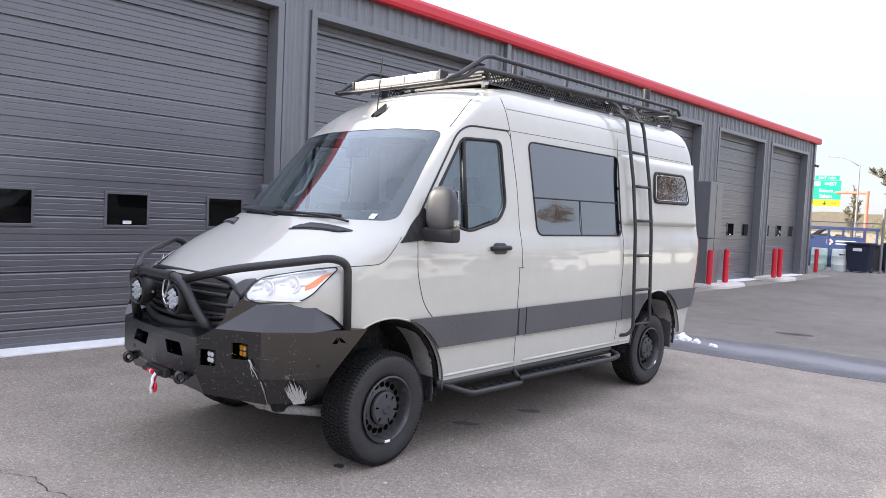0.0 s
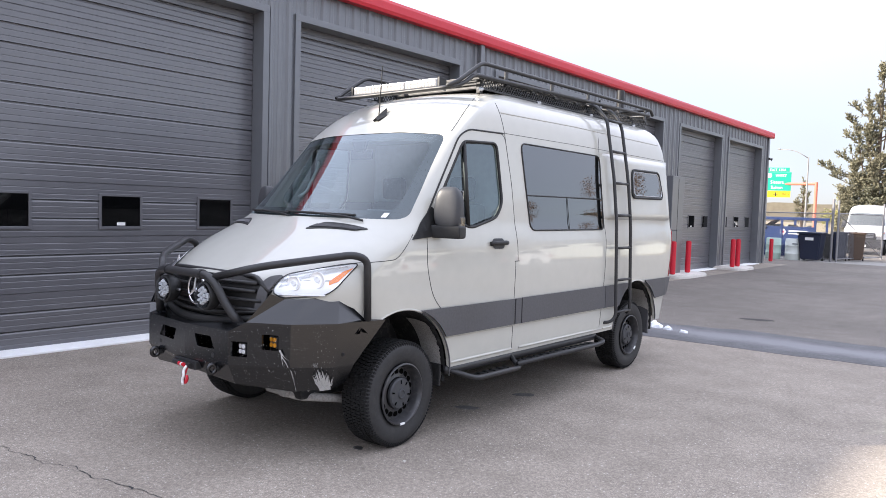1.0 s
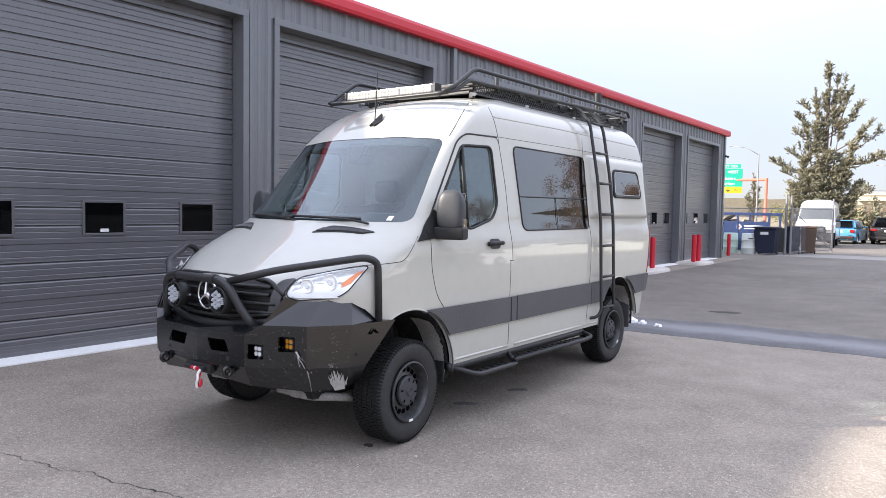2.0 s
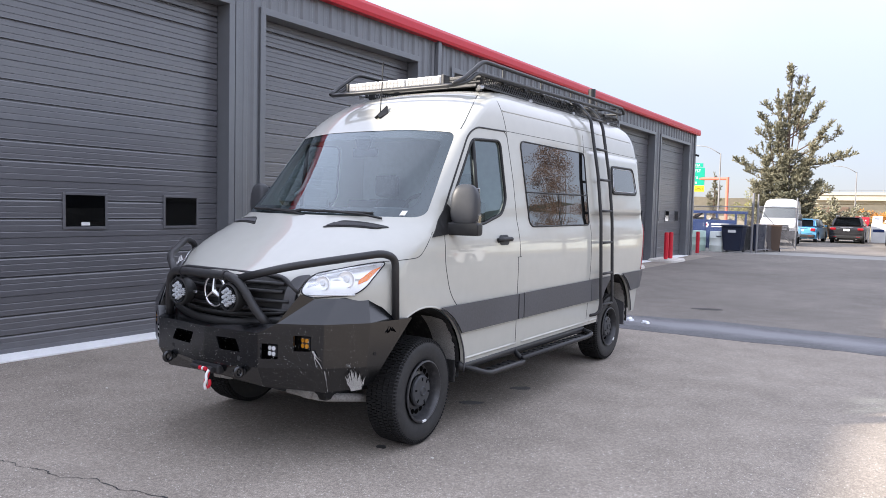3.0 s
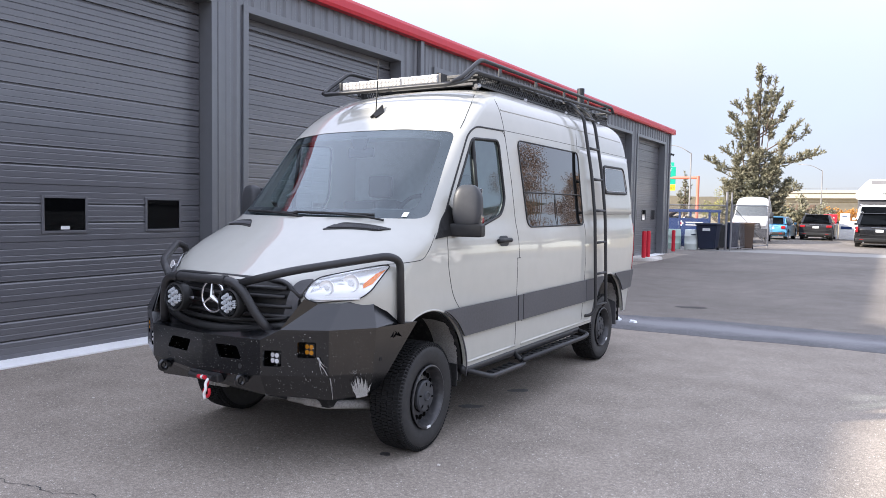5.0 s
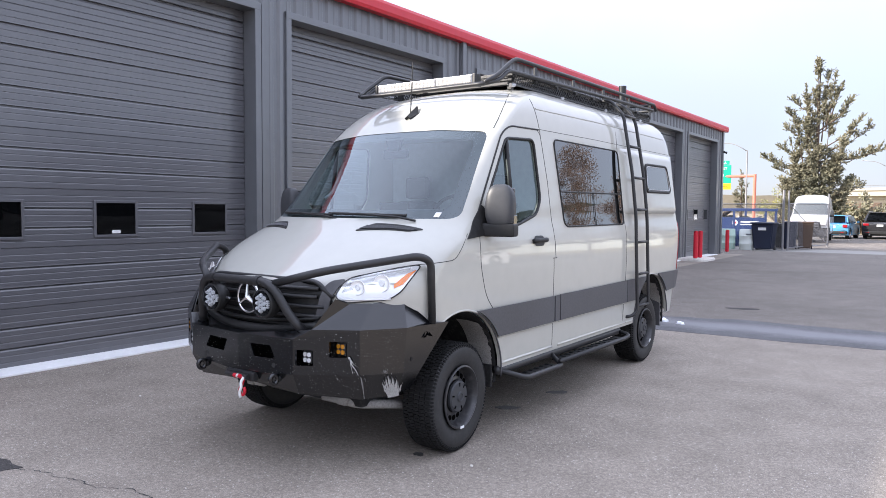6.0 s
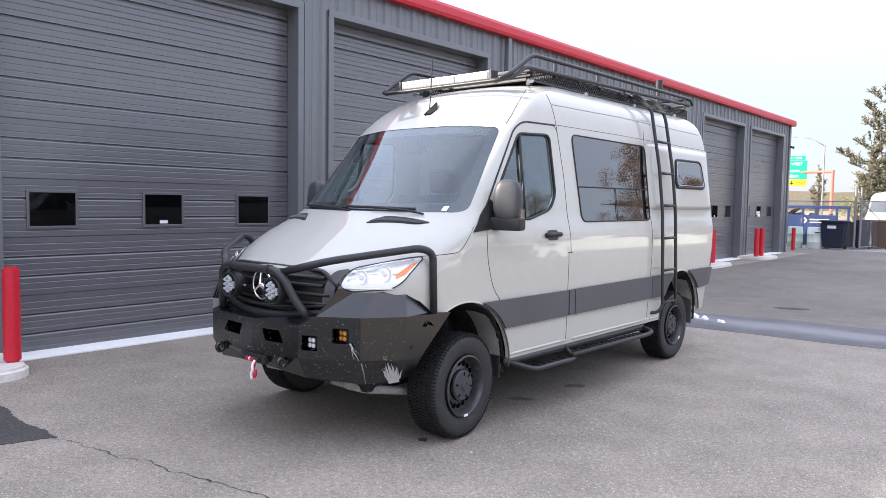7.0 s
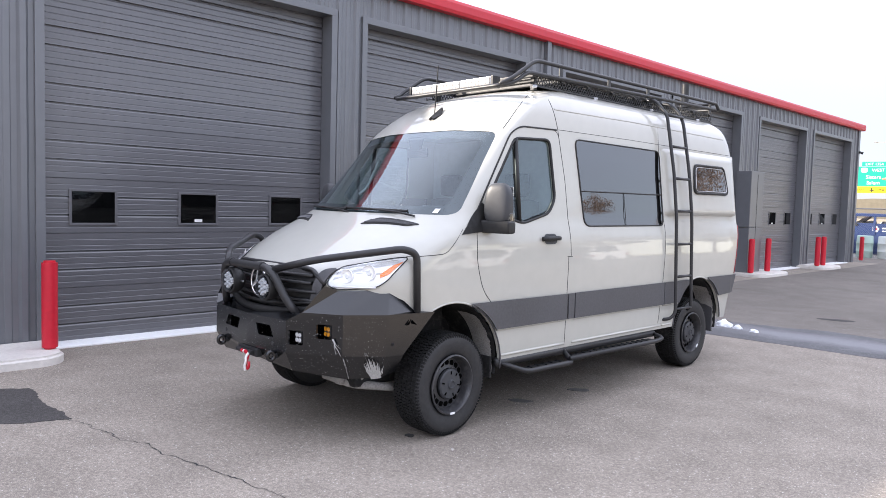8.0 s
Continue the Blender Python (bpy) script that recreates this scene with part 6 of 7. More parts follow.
def car(at, L, W, H, paint, label, belt=0.60, nose=0.9, tail=0.35, rear_lamps=True, roof_in=0.13, lamp=(0.26, 0.18), group="vehicles in the yard"):
    """A car: x to its left, y to its rear, standing on z = 0."""
    th = thing("car", at, label, "car", group)
    zb, z0 = belt * H, 0.22
    bm = bmesh.new()
    prof = [(0, 0.30), (0.04, zb * 0.72), (nose * 0.35, zb * 0.93), (nose, zb), (L - 0.12, zb * 1.03), (L, zb * 0.9), (L, 0.42), (L - 0.1, z0), (0.1, z0)]
    profile = fillet([(y, z) for y, z in prof], 0.12, 5, True)
    k = len(profile)
    secs = []
    for f in np.linspace(-1, 1, 11):
        x = f * W / 2
        sq = 1 - 0.06 * abs(f) ** 4
        secs.append([bm.verts.new((x, L / 2 + (p.x - L / 2) * (1 - 0.055 * abs(f) ** 3), z0 + (p.y - z0) * sq)) for p in profile])
    for a, b in zip(secs, secs[1:]):
        for j in range(k):
            bm.faces.new((a[j], a[(j + 1) % k], b[(j + 1) % k], b[j]))
    bm.faces.new(secs[0])
    bm.faces.new(secs[-1])
    bmesh.ops.recalc_face_normals(bm, faces=bm.faces[:])
    cut = bmesh.new()
    wr = 0.21 * H + 0.01
    for s in (1, -1):
        for y in (0.17 * L + 0.05, 0.80 * L):
            join(cut, cyl((s * (W / 2 - 0.28), y, wr), (s * (W / 2 + 0.2), y, wr), wr * 1.14, 28))
    part("body", carve(bm, cut), paint, th, smooth=35)
    g0, g1 = nose * 0.98, L - 0.10
    r0, r1 = nose + 0.62, L - tail - 0.12
    wb, wt = W / 2 - 0.025, W / 2 - roof_in - 0.04
    base = [(-wb, g0, zb - 0.02), (wb, g0, zb - 0.02), (wb, g1, zb), (-wb, g1, zb)]
    top = [(-wt, r0, H - 0.03), (wt, r0, H - 0.03), (wt, r1, H - 0.03), (-wt, r1, H - 0.03)]
    gb = bmesh.new()
    lo, hi = [gb.verts.new(p) for p in base], [gb.verts.new(p) for p in top]
    gb.faces.new(lo[::-1])
    gb.faces.new(hi)
    for i in range(4):
        gb.faces.new((lo[i], lo[(i + 1) % 4], hi[(i + 1) % 4], hi[i]))
    bmesh.ops.bevel(gb, geom=gb.edges[:], offset=0.11, segments=4, affect="EDGES")
    part("cabin", gb, paint, th, smooth=40)

    def pane(i, u0, u1, v0, v1, name):
        a, b, c, d = (Vector(p) for p in (base[i], base[(i + 1) % 4], top[(i + 1) % 4], top[i]))
        n = (b - a).cross(d - a).normalized() * 0.012
        pts = [(a.lerp(b, u).lerp(d.lerp(c, u), v)) + n for u, v in ((u0, v0), (u1, v0), (u1, v1), (u0, v1))]
        q = bmesh.new()
        q.faces.new([q.verts.new(p) for p in fillet(pts, 0.06, 3, True)])
        bmesh.ops.solidify(q, geom=q.faces[:], thickness=0.012)
        part(name, q, CARGLASS, th)

    pane(0, 0.08, 0.92, 0.12, 0.88, "windscreen")
    pane(2, 0.08, 0.92, 0.15, 0.86, "rear_window")
    for i in (1, 3):
        pane(i, 0.10, 0.48, 0.12, 0.86, "side_window")
        pane(i, 0.52, 0.90, 0.12, 0.86, "side_window")
    for s in (1, -1):
        for y in (0.17 * L + 0.05, 0.80 * L):
            w = new("wheel")
            w.parent = th
            w.location = (s * (W / 2 - 0.13), y, wr)
            t = part("tyre", lathe([(wr * 0.62, 0.10), (wr * 0.95, 0.11), (wr, 0.09), (wr, -0.09), (wr * 0.95, -0.11), (wr * 0.62, -0.10)], seg=28), RUBBER, w, smooth=40)
            r = part("rim", lathe([(wr * 0.64, s * 0.10), (wr * 0.56, s * 0.07), (wr * 0.2, s * 0.09), (0.001, s * 0.09)], seg=20), SILVER, w, smooth=40)
        z = zb * 0.86
        part("tail_lamp", box(s * (W / 2 - 0.05 - lamp[0] / 2) - lamp[0] / 2, s * (W / 2 - 0.05 - lamp[0] / 2) + lamp[0] / 2, L - 0.22, L + 0.012, z - lamp[1] / 2, z + lamp[1] / 2, 0.03), TAILRED, th, "red tail lamp")
        part("headlight", box(s * (W / 2 - 0.25) - 0.16, s * (W / 2 - 0.25) + 0.14, 0.02, 0.2, zb * 0.66, zb * 0.80, 0.03), REFLECT, th)
        part("door_mirror", box(s * (W / 2 + 0.07) - 0.09, s * (W / 2 + 0.07) + 0.07, nose + 0.35, nose + 0.47, zb + 0.02, zb + 0.16, 0.03), paint, th)
    part("rear_bumper", box(-W / 2 + 0.06, W / 2 - 0.06, L - 0.1, L + 0.05, 0.30, 0.50, 0.05), PLASTIC, th)
    part("plate_bar", box(-0.17, 0.17, L - 0.02, L + 0.018, zb * 0.74, zb * 0.74 + 0.13, 0.004), WHITE, th)
    for s in (1, -1):
        if H > 1.6:
            part("roof_rail", tube([(s * (wt - 0.05), r0 + 0.1, H - 0.02), (s * (wt - 0.05), r0 + 0.25, H + 0.03), (s * (wt - 0.05), r1 - 0.25, H + 0.03), (s * (wt - 0.05), r1 - 0.1, H - 0.02)], 0.018, 8, round_r=0.05), SILVER, th, smooth=True)
        part("reflector", box(s * (W / 2 - 0.32) - 0.09, s * (W / 2 - 0.32) + 0.09, L + 0.03, L + 0.056, 0.40, 0.43, 0.003), TAILRED, th)
        part("exhaust", cyl((s * (W / 2 - 0.42), L - 0.1, 0.27), (s * (W / 2 - 0.42), L + 0.06, 0.27), 0.035, 12), SILVER, th)
    part("tailgate_seam", box(-W / 2 + 0.2, W / 2 - 0.2, L - 0.02, L + 0.006, zb * 0.60, zb * 0.60 + 0.012), SEAM, th)
    part("rear_spoiler", box(-wt + 0.06, wt - 0.06, r1 - 0.08, r1 + 0.12, H - 0.075, H - 0.035, 0.015), paint, th)
    part("tailgate_strip", box(-0.35, 0.35, L - 0.02, L + 0.012, zb * 0.93, zb * 0.93 + 0.03, 0.004), SILVER, th)
    return th


car(pose(-1.05, 46.3, 0, 0, 0, 180), 4.9, 2.22, 1.80, CARBLACK, "black sport utility vehicle parked facing away", tail=0.25, belt=0.60, roof_in=0.18, lamp=(0.12, 0.30)) .matrix_world = pose(-0.92, 41.7, 0) @ pose(0, 4.9, 0, 0, 0, 180)
c2 = car(pose(0, 0, 0), 4.5, 1.92, 1.68, CARGREY, "dark grey compact sport utility vehicle with red tail lamps", tail=0.45, belt=0.62, roof_in=0.2, lamp=(0.32, 0.14))
c2.matrix_world = pose(-4.45, 50.2, 0) @ pose(0, 4.5, 0, 0, 0, 180)
c3 = car(pose(0, 0, 0), 3.9, 1.72, 1.50, CARBLUE, "light blue hatchback parked beside the white van", tail=0.30, belt=0.62)
c3.matrix_world = pose(-6.85, 48.9, 0, 0, 0, -4) @ pose(0, 3.9, 0, 0, 0, 180)
c4 = car(pose(0, 0, 0), 5.2, 1.98, 2.30, VANWHITE, "white pickup parked behind the black car", tail=0.3, belt=0.58)
c4.matrix_world = pose(-1.25, 47.5, 0)

# white camper body behind the cars
rvt = thing("camper_trailer", (-0.62, 55.0, 0), "white camper trailer with roof skylights", "camper")
rvb = prism([(p.x, p.y) for p in fillet([(-1.9, 2.7), (-1.88, 3.2), (-1.15, 4.05), (1.15, 4.05), (1.88, 3.2), (1.9, 2.7)], 0.2, 5, True)], "y", 0, 6)
part("upper_shell", rvb, VANWHITE, rvt)
part("lower_body", box(-1.75, 1.75, 0.2, 5.8, 0.5, 2.71, 0.05), CLAD, rvt)
for x in (-1.0, 0.05):
    part("skylight", box(x, x + 0.95, -0.012, 0.05, 3.70, 3.98, 0.01), GALV, rvt)
part("writing_bar", box(-0.35, 0.25, -0.012, 0.0, 3.05, 3.12), DARK, rvt)
for x in (-1.6, 1.6):
    part("wheel", cyl((x - 0.12, 4, 0.36), (x + 0.12, 4, 0.36), 0.36, 24), RUBBER, rvt)
    part("stand", box(x - 0.06, x + 0.06, 0.4, 0.52, 0, 0.52), GALV, rvt)

# stack of red and white boxes by the verge
for x, z, w, h, m in ((-4.35, 0, 0.9, 1.05, WHITE), (-3.35, 0, 0.9, 1.25, WHITE), (-4.3, 1.05, 0.8, 0.62, RED), (-3.3, 1.25, 0.55, 0.5, WHITE)):
    bx = thing("crate", (x, 54.0, z), "red and white shipping crate" if m is RED else "white shipping crate with printed bars", "crate", "crates in the yard")
    part("box", box(0, w, 0, 0.8, 0, h, 0.02), m, bx)
    part("writing_bar", box(0.1, w - 0.15, -0.006, 0, h * 0.55, h * 0.70), NAVY if m is WHITE else WHITE, bx)


# ---- road sign, lamps, overpass ----
def words(text, size, mat, at, parent, name="lettering"):
    cu = bpy.data.curves.new("text", "FONT")
    cu.body, cu.size, cu.extrude, cu.align_x = text, size, 0.005, "CENTER"
    tmp = new("tmp", cu)
    me = bpy.data.meshes.new_from_object(tmp.evaluated_get(bpy.context.evaluated_depsgraph_get()))
    bpy.data.objects.remove(tmp)
    me.materials.append(mat)
    ob = new(name, me)
    ob.parent = parent
    ob.matrix_local = at
    return ob


SIGNW = material("sign_white", (0.85, 0.87, 0.87), 0.5, var=0.02)
sign = thing("road_sign", pose(-26.15, 95, 0, 0, 0, 14), "green and yellow overhead highway direction sign", "road sign")
part("green_panel", box(-1.68, 1.68, 0, 0.08, 5.25, 7.55, 0.03), SIGN_G, sign)
part("yellow_panel", box(-1.68, 1.68, 0, 0.08, 4.42, 5.22, 0.03), SIGN_Y, sign)
part("exit_tab", box(-1.15, 1.45, 0, 0.08, 7.60, 8.12, 0.03), SIGN_G, sign)
up90 = pose(0, 0, 0, 90, 0, 0)
words("EXIT 135A", 0.42, SIGNW, Matrix.Translation((0.15, -0.012, 7.70)) @ up90, sign)
words("WEST", 0.50, SIGNW, Matrix.Translation((0.55, -0.012, 6.95)) @ up90, sign)
words("Sisters", 0.58, SIGNW, Matrix.Translation((0.1, -0.012, 6.12)) @ up90, sign)
words("Salem", 0.58, SIGNW, Matrix.Translation((0.1, -0.012, 5.45)) @ up90, sign)
words("EXIT", 0.40, BLACK, Matrix.Translation((-1.15, -0.012, 4.68)) @ up90, sign)
words("ONLY", 0.40, BLACK, Matrix.Translation((1.05, -0.012, 4.68)) @ up90, sign)
part("arrow", prism([(-0.06, 5.05), (-0.06, 4.75), (-0.25, 4.85), (-0.25, 4.75), (0, 4.55), (0.25, 4.75), (0.25, 4.85), (0.06, 4.75), (0.06, 5.05)], "y", -0.012, 0), BLACK, sign)
part("route_shield", prism([(p.x, p.y) for p in fillet([(-1.2, 6.85), (-0.55, 6.85), (-0.55, 7.4), (-1.2, 7.4)], 0.18, 4, True)], "y", -0.012, 0), SIGNW, sign)
words("20", 0.42, BLACK, Matrix.Translation((-0.87, -0.02, 6.98)) @ up90, sign)
gantry = thing("sign_gantry", (-21.65, 95.4, 0), "orange-red steel cantilever sign support", "gantry")
part("mast", cyl((0, 0, 0), (0, 0, 6.3), 0.19, 14), ORANGE, gantry)
part("arm", cyl((0, 0, 6.1), (-6, 0, 6.1), 0.17, 12), ORANGE, gantry)


def street_lamp(x, y, h, arm, mat, label):
    th = thing("street_lamp", (x, y, 0), label, "street lamp", "street lamps")
    part("mast", cyl((0, 0, 0), (0, 0, h), 0.12, 10, 0.07), mat, th, smooth=40)
    part("arm", tube([(0, 0, h - 0.1), (arm * 0.45, 0, h + 0.9), (arm, 0, h + 1.05)], 0.05, 8, round_r=0.8), mat, th, smooth=True)
    part("head", box(arm - 0.45 * np.sign(arm) - 0.3, arm + 0.3, -0.12, 0.12, h + 0.98, h + 1.12, 0.04), mat, th)


street_lamp(-21.4, 90, 8.9, -3.4, GALV, "tall galvanised street lamp with curved arm")
street_lamp(-9.9, 130, 8.7, -3.6, GALV, "tall galvanised street lamp with curved arm")
street_lamp(-27.5, 140, 6.0, 2.8, GALV, "tall galvanised street lamp with curved arm")

bridge = thing("overpass", (0, 172, 0), "pale concrete highway overpass with railing", "bridge")
part("deck", prism([(-21, 5.0), (60, 5.4), (60, 6.5), (-21, 6.1)], "y", 0, 12), BRIDGE, bridge)
part("parapet", prism([(-21, 6.1), (60, 6.5), (60, 7.1), (-21, 6.66)], "y", -0.3, 0.1), BRIDGE, bridge)
part("railing", cyl((-21, 0, 7.16), (60, 0, 7.6), 0.05, 6), GALV, bridge)
for i in range(20):
    x = -20 + i * 4
    z = 6.45 + (x + 60) / 120 * 0.65
    part("rail_post", cyl((x, 0, z), (x, 0, z + 0.5), 0.05, 6), GALV, bridge)
part("girder", prism([(-21, 4.2), (60, 4.7), (60, 5.4), (-21, 5.0)], "y", 1.2, 10), BRIDGE, bridge)
for x in (8, 35):
    part("pier", box(x, x + 1.5, 2, 10, 0, 4.7, 0.1), BRIDGE, bridge)
bank = bmesh.new()
bmesh.ops.create_grid(bank, x_segments=40, y_segments=16, size=1)
for v in bank.verts:
    u, w = v.co.x, v.co.y
    v.co = Vector((-25 + 10 * u, 176 + 11 * w, 3.4 * ease((u + 1) / 0.5) * ease((1 - u) / 0.45) * ease((1 - abs(w)) / 0.6) + 0.4 * noise.noise(Vector((u * 7, w * 5, 0)))))
tagged(link("ground_embankment", bank, DRYGRASS, None, "", True), "dry grassy embankment at the end of the overpass", "embankment", kind="structure")
wagon = thing("freight_wagon", (-13.5, 150, 0), "dull red freight wagon under the overpass", "wagon")
part("box", box(-3.5, 1.2, 0, 3, 0.9, 3.4, 0.1), BROWN, wagon)
part("chassis", box(-3.7, 1.4, 0.3, 2.7, 0.0, 0.9, 0.05), DARK, wagon)

# ---- trees and shrubs ----
def leafcloud(bm, centre, size, n, leaf, rnd, flat_k=1.0):
    for _ in range(n):
        d = Vector((rnd.gauss(0, 1), rnd.gauss(0, 1), rnd.gauss(0, 1)))
        d = d.normalized() * rnd.random() ** 0.5
        c = centre + Vector((d.x * size[0], d.y * size[1], d.z * size[2]))
        a = Vector((rnd.uniform(-1, 1), rnd.uniform(-1, 1), rnd.uniform(-1, 1) * flat_k)).normalized()
        b = a.orthogonal().normalized()
        b.rotate(Matrix.Rotation(rnd.uniform(0, 6.28), 3, a))
        s = leaf * rnd.uniform(0.6, 1.4)
        vs = [bm.verts.new(c + a * s * p + b * s * 0.5 * q) for p, q in ((-1, 0), (0, -0.8), (1, 0), (0, 0.8))]
        bm.faces.new(vs)


def limb(bm, a, b, r0, r1):
    join(bm, cyl(a, b, r0, 7, r1))


def needles(bm, a, b, n, leaf, rnd):
    """Narrow scale-leaves set along a twig, pointing forwards and out."""
    way = (b - a).normalized()
    for i in range(n):
        c = a.lerp(b, (i + rnd.random()) / n)
        d = (way * 0.9 + Vector((rnd.gauss(0, 0.55), rnd.gauss(0, 0.55), rnd.gauss(0, 0.45)))).normalized()
        w = d.orthogonal().normalized()
        w.rotate(Matrix.Rotation(rnd.uniform(0, 6.28), 3, d))
        k = leaf * rnd.uniform(0.6, 1.35)
        vs = [bm.verts.new(c + d * k * p + w * k * q) for p, q in ((-0.3, 0), (0.4, -0.26), (1.2, 0), (0.4, 0.26))]
        bm.faces.new(vs)


def spray(crown, wood, root, tip, rnd, rad=0.40, leaf=0.115, dens=9):
    """A limb set with short twigs that bend upwards."""
    limb(wood, root, tip, 0.022, 0.006)
    way = (tip - root).normalized()
    m = max(4, int((tip - root).length / 0.10))
    for j in range(m):
        t = 0.15 + 0.85 * (j + rnd.random()) / m
        p = root.lerp(tip, t)
        d = (way * 0.7 + Vector((rnd.gauss(0, 0.5), rnd.gauss(0, 0.5), 0.35 + rnd.gauss(0, 0.35)))).normalized()
        needles(crown, p, p + d * rad * rnd.uniform(0.6, 1.3) * (1.15 - 0.4 * t), dens, leaf, rnd)
    needles(crown, root.lerp(tip, 0.6), tip + way * 0.18, dens * 2, leaf, rnd)


def conifer(at, h, limbs, stems, label, seed, dense=10):
    """Ragged many-stemmed conifer: long limbs (x, root z, tip z) and upright stems (x, foot z, top z, width)."""
    rnd = random.Random(seed)
    th = thing("tree", at, label, "tree", "trees along the yard")
    wood, crown = bmesh.new(), bmesh.new()
    limb(wood, (0, 0, 0), (0.1, 0, h * 0.97), 0.26, 0.03)
    for x, z0, z1 in limbs:
        y = rnd.uniform(-0.5, 0.5)
        root, tip = Vector((0.05, 0, z0)), Vector((x, y, z1))
        mid = root.lerp(tip, 0.55) + Vector((0.10 * x, 0, -0.15))
        limb(wood, root, mid, 0.05, 0.03)
        spray(crown, wood, root.lerp(mid, 0.55), mid, rnd, 0.28)
        spray(crown, wood, mid, tip, rnd, 0.42, dens=13)
        for _ in range(5):
            p = mid.lerp(tip, rnd.uniform(0.1, 0.95))
            spray(crown, wood, p, p + Vector((rnd.uniform(-0.1, 0.35) * (1 if x > 0 else -1), rnd.uniform(-0.35, 0.35), rnd.uniform(0.1, 0.55))), rnd, 0.34)
    for x, z0, z1, w in stems:
        y = rnd.uniform(-0.5, 0.5) * min(1.0, w * 1.4)
        foot, top = Vector((x * 0.5, y * 0.4, z0)), Vector((x, y, z1))
        limb(wood, foot, top, 0.05, 0.012)
        for i in range(int((z1 - z0) * (5 + dense * w))):
            t = rnd.random() ** 0.85
            p = foot.lerp(top, t)
            a = rnd.uniform(0, 6.28)
            r = w * (1.05 - 0.85 * t) * rnd.uniform(0.35, 1.0)
            out = Vector((math.cos(a) * r, math.sin(a) * r, 0.25 * r + rnd.uniform(0.05, 0.35)))
            if noise.noise((p + out) * 0.9 + Vector((seed, 0, 0))) < -0.16 and p.z > 4.6:
                continue
            spray(crown, wood, p + out * 0.2, p + out, rnd, 0.40)
        spray(crown, wood, foot.lerp(top, 0.8), top, rnd, 0.24, dens=12)
    part("trunk", wood, BARK, th)
    part("crown", crown, NEEDLE, th, "ragged grey-green needle crown with gaps")
    return th


conifer((-8.80, 55.0, 0), 11.9,
        [(2.1, 7.2, 9.2), (1.7, 7.0, 8.7), (2.75, 5.8, 8.0), (3.2, 5.6, 7.4), (2.2, 5.4, 7.1), (4.3, 5.1, 5.85), (3.7, 5.0, 5.8), (3.0, 4.8, 5.5), (-1.5, 8.4, 9.5), (-1.75, 7.6, 8.5), (-2.0, 6.6, 7.6), (-2.4, 5.2, 6.3), (-3.5, 4.6, 5.6), (-2.9, 4.4, 5.3), (-2.6, 4.0, 4.8), (2.9, 2.6, 3.5)],
        [(0.0, 4.0, 11.8, 0.55), (-0.75, 5.5, 10.4, 0.38), (0.6, 6.5, 11.2, 0.30), (1.05, 7.2, 10.9, 0.28), (1.5, 8.0, 10.4, 0.26), (-1.4, 4.5, 8.6, 0.45), (-1.7, 3.5, 6.8, 0.55), (0.8, 3.5, 8.0, 0.62), (-0.5, 3.0, 7.8, 0.72), (1.8, 3.0, 6.4, 0.55), (0.3, 1.5, 6.2, 1.25), (-1.2, 1.0, 5.4, 1.15), (1.3, 1.2, 5.2, 1.15), (2.2, 1.0, 3.8, 0.65), (-2.1, 0.8, 3.8, 0.75), (-1.8, 0.6, 3.6, 1.0), (2.0, 0.8, 3.4, 0.9), (0.2, 0.6, 3.2, 1.2)], "tall ragged conifer with a dense lower crown", 3, 22)
conifer((-30.5, 126, 0), 8.2, [(1.2, 3, 4), (-1.2, 3.5, 4.6), (0.8, 5, 6)], [(0.0, 1.0, 8.2, 1.0), (-0.7, 1.0, 5.0, 0.9), (0.7, 1.0, 5.6, 0.8)], "distant dark green conifer tree", 8, 6)


def bush(at, size, leaf_mat, label, seed, n=26, leaf=0.16, category="shrub", group="shrubs along the verge"):
    rnd = random.Random(seed)
    th = thing("shrub", at, label, category, group)
    wood, crown = bmesh.new(), bmesh.new()
    for i in range(n):
        a, f = rnd.uniform(0, 6.28), rnd.random() ** 0.6
        c = Vector((math.cos(a) * size[0] * f * 0.8, math.sin(a) * size[1] * f * 0.8, size[2] * rnd.uniform(0.25, 0.95) * (1.1 - 0.45 * f)))
        limb(wood, (0, 0, 0), c, 0.05, 0.01)
        leafcloud(crown, c, (size[0] * 0.28, size[1] * 0.28, size[2] * 0.2), 60, leaf, rnd)
    part("stems", wood, BARK, th)
    part("leaves", crown, leaf_mat, th)
    return th


for i, (x, y, w, h, m, lab) in enumerate((
        (-22.5, 114, 3.5, 4.6, SHRUB, "yellow-green broadleaf shrub on the verge"), (-17.5, 112, 3.5, 4.4, NEEDLE, "dark green shrub on the dry verge"),
        (-11.8, 66, 1.8, 3.6, NEEDLE, "dark green shrub beside the conifer"), (-8.6, 112, 2.2, 3.2, NEEDLE, "dark green shrub on the dry verge"), (-8.0, 128, 3.4, 2.9, AUTUMN, "orange autumn shrub on the verge"), (-4.5, 126, 3.0, 2.8, AUTUMN, "orange autumn shrub on the verge"),
        (-0.8, 110, 2.0, 3.6, SHRUB, "yellow-green shrub on the dry verge"), (-13.0, 100, 2.5, 2.6, SHRUB, "dry yellow-green shrub on the verge"), (2.0, 100, 2.4, 3.8, NEEDLE, "dark green shrub on the dry verge"), (-6.6, 62.0, 1.4, 2.8, NEEDLE, "dark green shrub beside the conifer"))):
    bush((x, y, 0), (w, w * 0.8, h), m, lab, 20 + i)

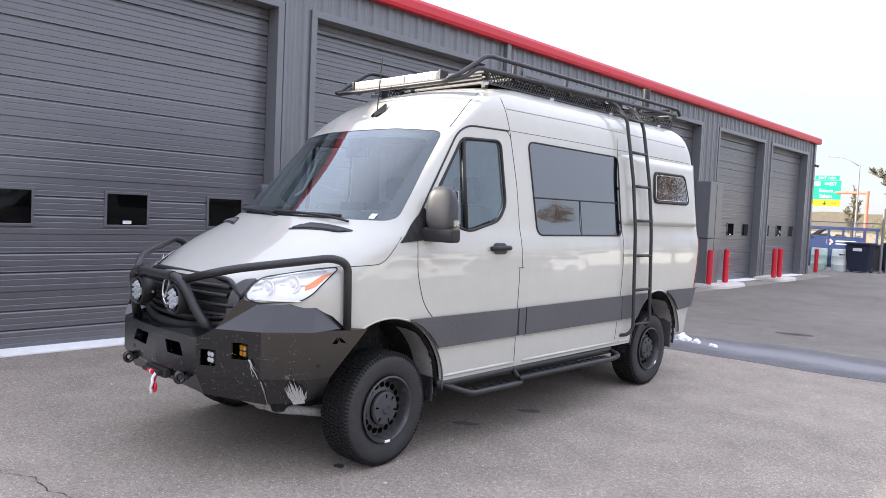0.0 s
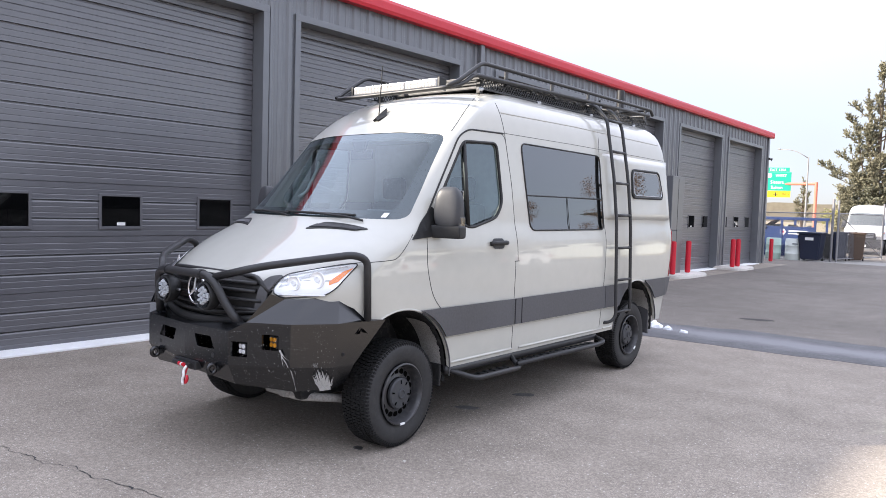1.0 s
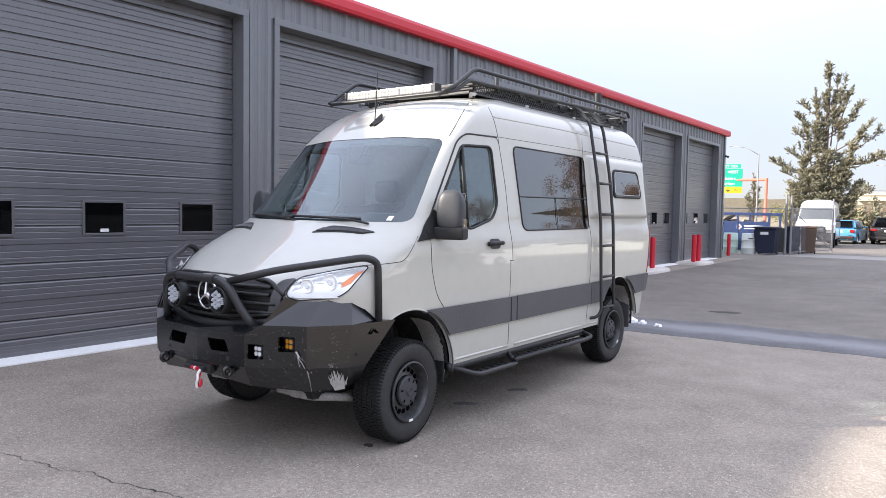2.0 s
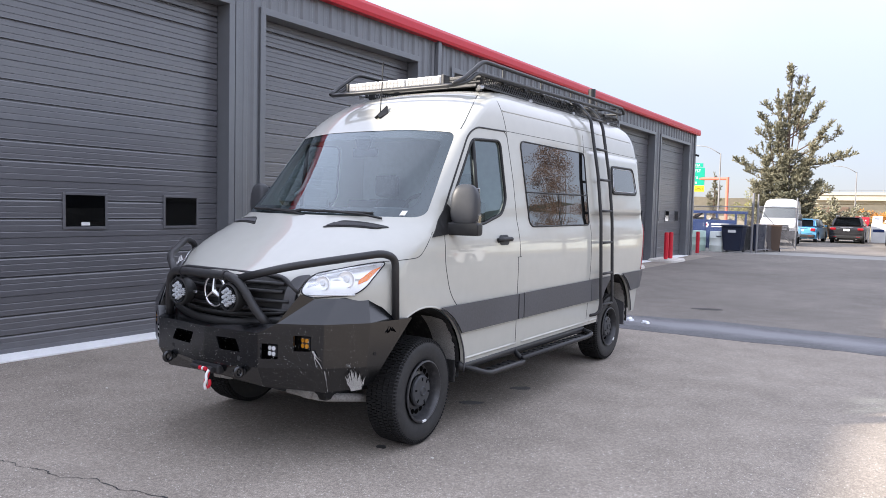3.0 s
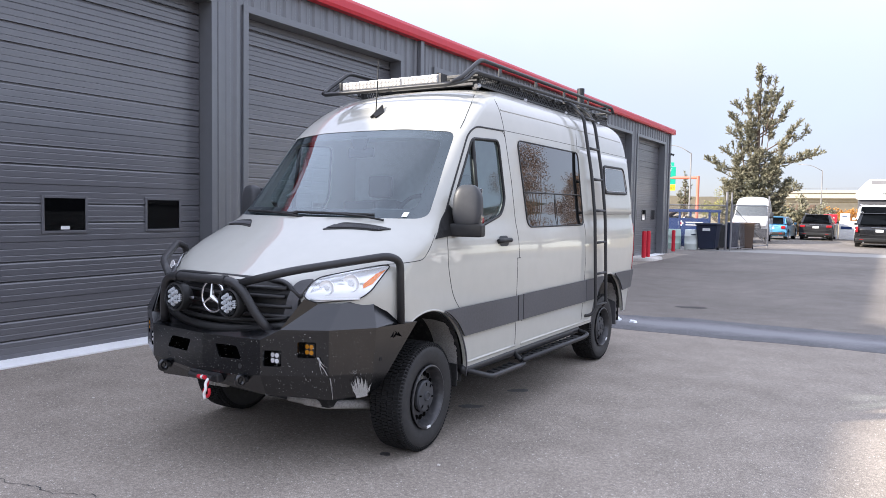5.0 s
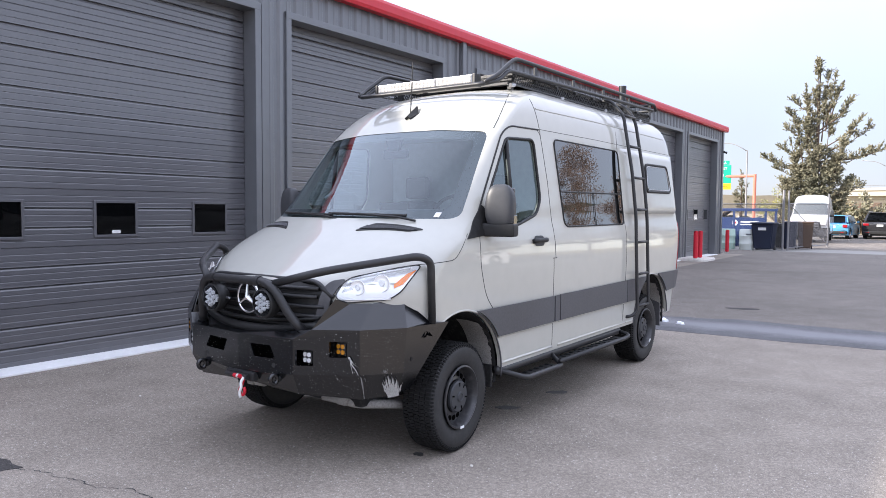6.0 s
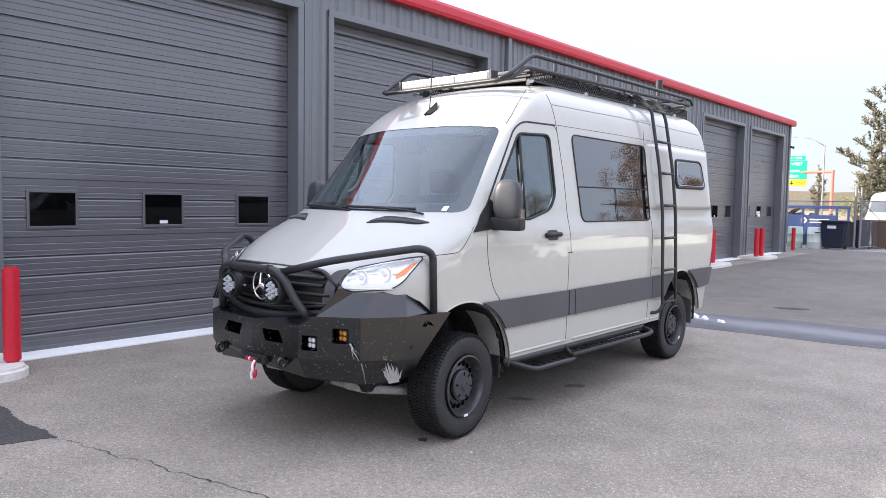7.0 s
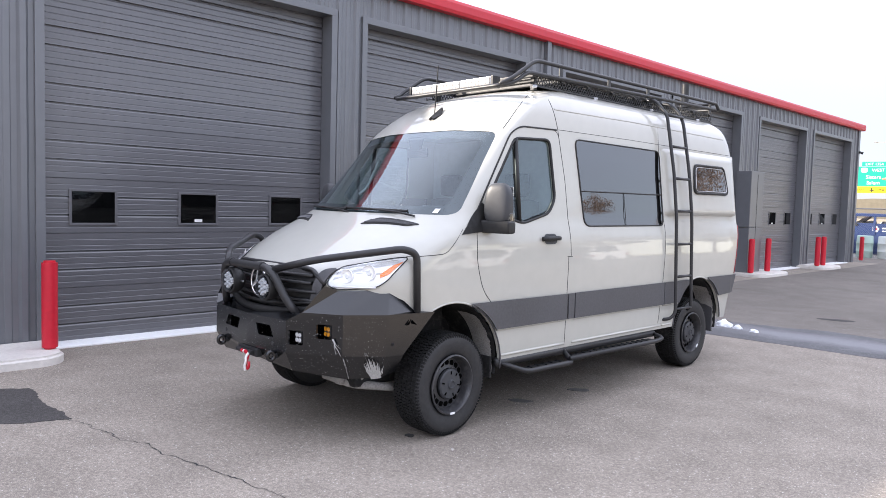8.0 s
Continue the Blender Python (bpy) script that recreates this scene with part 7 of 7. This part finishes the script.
# far low hills and tree line
hill = bmesh.new()
for k in range(3):
    pts = []
    y = 520 + 160 * k
    for i in range(81):
        x = -620 + i * 15.5
        pts.append((x, 7 + 5 * k + 6 * noise.noise(Vector((x * 0.006, k * 3.1, 0))) + 1.5 * noise.noise(Vector((x * 0.05, k, 2)))))
    join(hill, prism([(-620, -1)] + pts + [(620, -1)], "y", y, y + 20))
HILL = material("far_wooded_hills", (0.13, 0.115, 0.085), 0.95, var=0.15, scale=0.05)
tagged(link("backdrop_hills", hill, HILL), "low wooded hills on the horizon", "hills", kind="structure")

# ---- other side of the forecourt, seen only in the van's windows ----
def broadleaf(at, h, w, leaf_mat, label, seed):
    rnd = random.Random(seed)
    th = thing("tree", at, label, "tree", "trees along the street")
    wood, crown = bmesh.new(), bmesh.new()
    limb(wood, (0, 0, 0), (0, 0, h * 0.6), 0.14, 0.05)
    for i in range(95):
        a, f = i * 2.399, rnd.random() ** 0.5
        z = h * rnd.uniform(0.18, 0.98)
        k = math.sin(min(1, (z / h - 0.12) / 0.88) * math.pi * 0.86 + 0.35)
        tip = Vector((math.cos(a) * w * f * k, math.sin(a) * w * f * k, z))
        limb(wood, (0, 0, h * 0.18), tip, 0.025, 0.006)
        leafcloud(crown, tip, (0.62, 0.62, 0.5), 230, 0.05, rnd)
    part("trunk", wood, BARK, th)
    part("crown", crown, leaf_mat, th)
    return th


broadleaf((13.4, 42.0, 0), 9.8, 3.8, REDLEAF, "thinning russet street tree", 11)
broadleaf((11.0, 45.0, 0), 7.4, 2.0, REDLEAF, "low russet street tree", 14)
broadleaf((22.0, 42.6, 0), 8.6, 3.4, REDLEAF, "small russet street tree", 13)
broadleaf((28.0, 44.0, 0), 5.5, 2.4, REDLEAF, "thinning russet street tree", 12)
shop = thing("low_building", pose(48, 62, 0, 0, 0, -35), "long low white building with dark roof across the street", "building")
part("wall", box(-32, 32, 0, 12, 0, 6.4), BARREL, shop)
part("roof", prism([(-0.8, 6.4), (12.8, 6.4), (6, 10.2)], "x", -33, 33), SIDING, shop)
for i in range(9):
    part("window", box(-29 + i * 6.6, -26 + i * 6.6, -0.03, 0.02, 2.9, 5.2), CARGLASS, shop)
for x, y, rz, pt in ((20, 34, 60, VANWHITE), (17.5, 27, 80, CARGREY), (24, 29, 60, VANWHITE), (16, 20, 95, VANWHITE)):
    cc = car(pose(x, y, 0, 0, 0, rz), 4.7, 1.9, 1.6, pt, "parked %s car across the forecourt" % ("white" if pt is VANWHITE else "dark"), group="cars across the forecourt")

# wooded butte beyond the street
butte = bmesh.new()
bmesh.ops.create_uvsphere(butte, u_segments=64, v_segments=24, radius=1)
for v in butte.verts:
    k = 1 + 0.16 * noise.noise(v.co * 2.5) + 0.05 * noise.noise(v.co * 9)
    v.co = Vector((v.co.x * 200 * k, v.co.y * 110 * k, max(v.co.z, -0.02) * 53 * k))
bt = link("backdrop_butte", butte, material("dark_wooded_butte", (0.035, 0.040, 0.032), 0.95, var=0.3, scale=0.15, spec=0.1), None, "", True)
bt.location = (275, 440, 0)
tagged(bt, "dark wooded butte across the street", "hill", kind="structure")
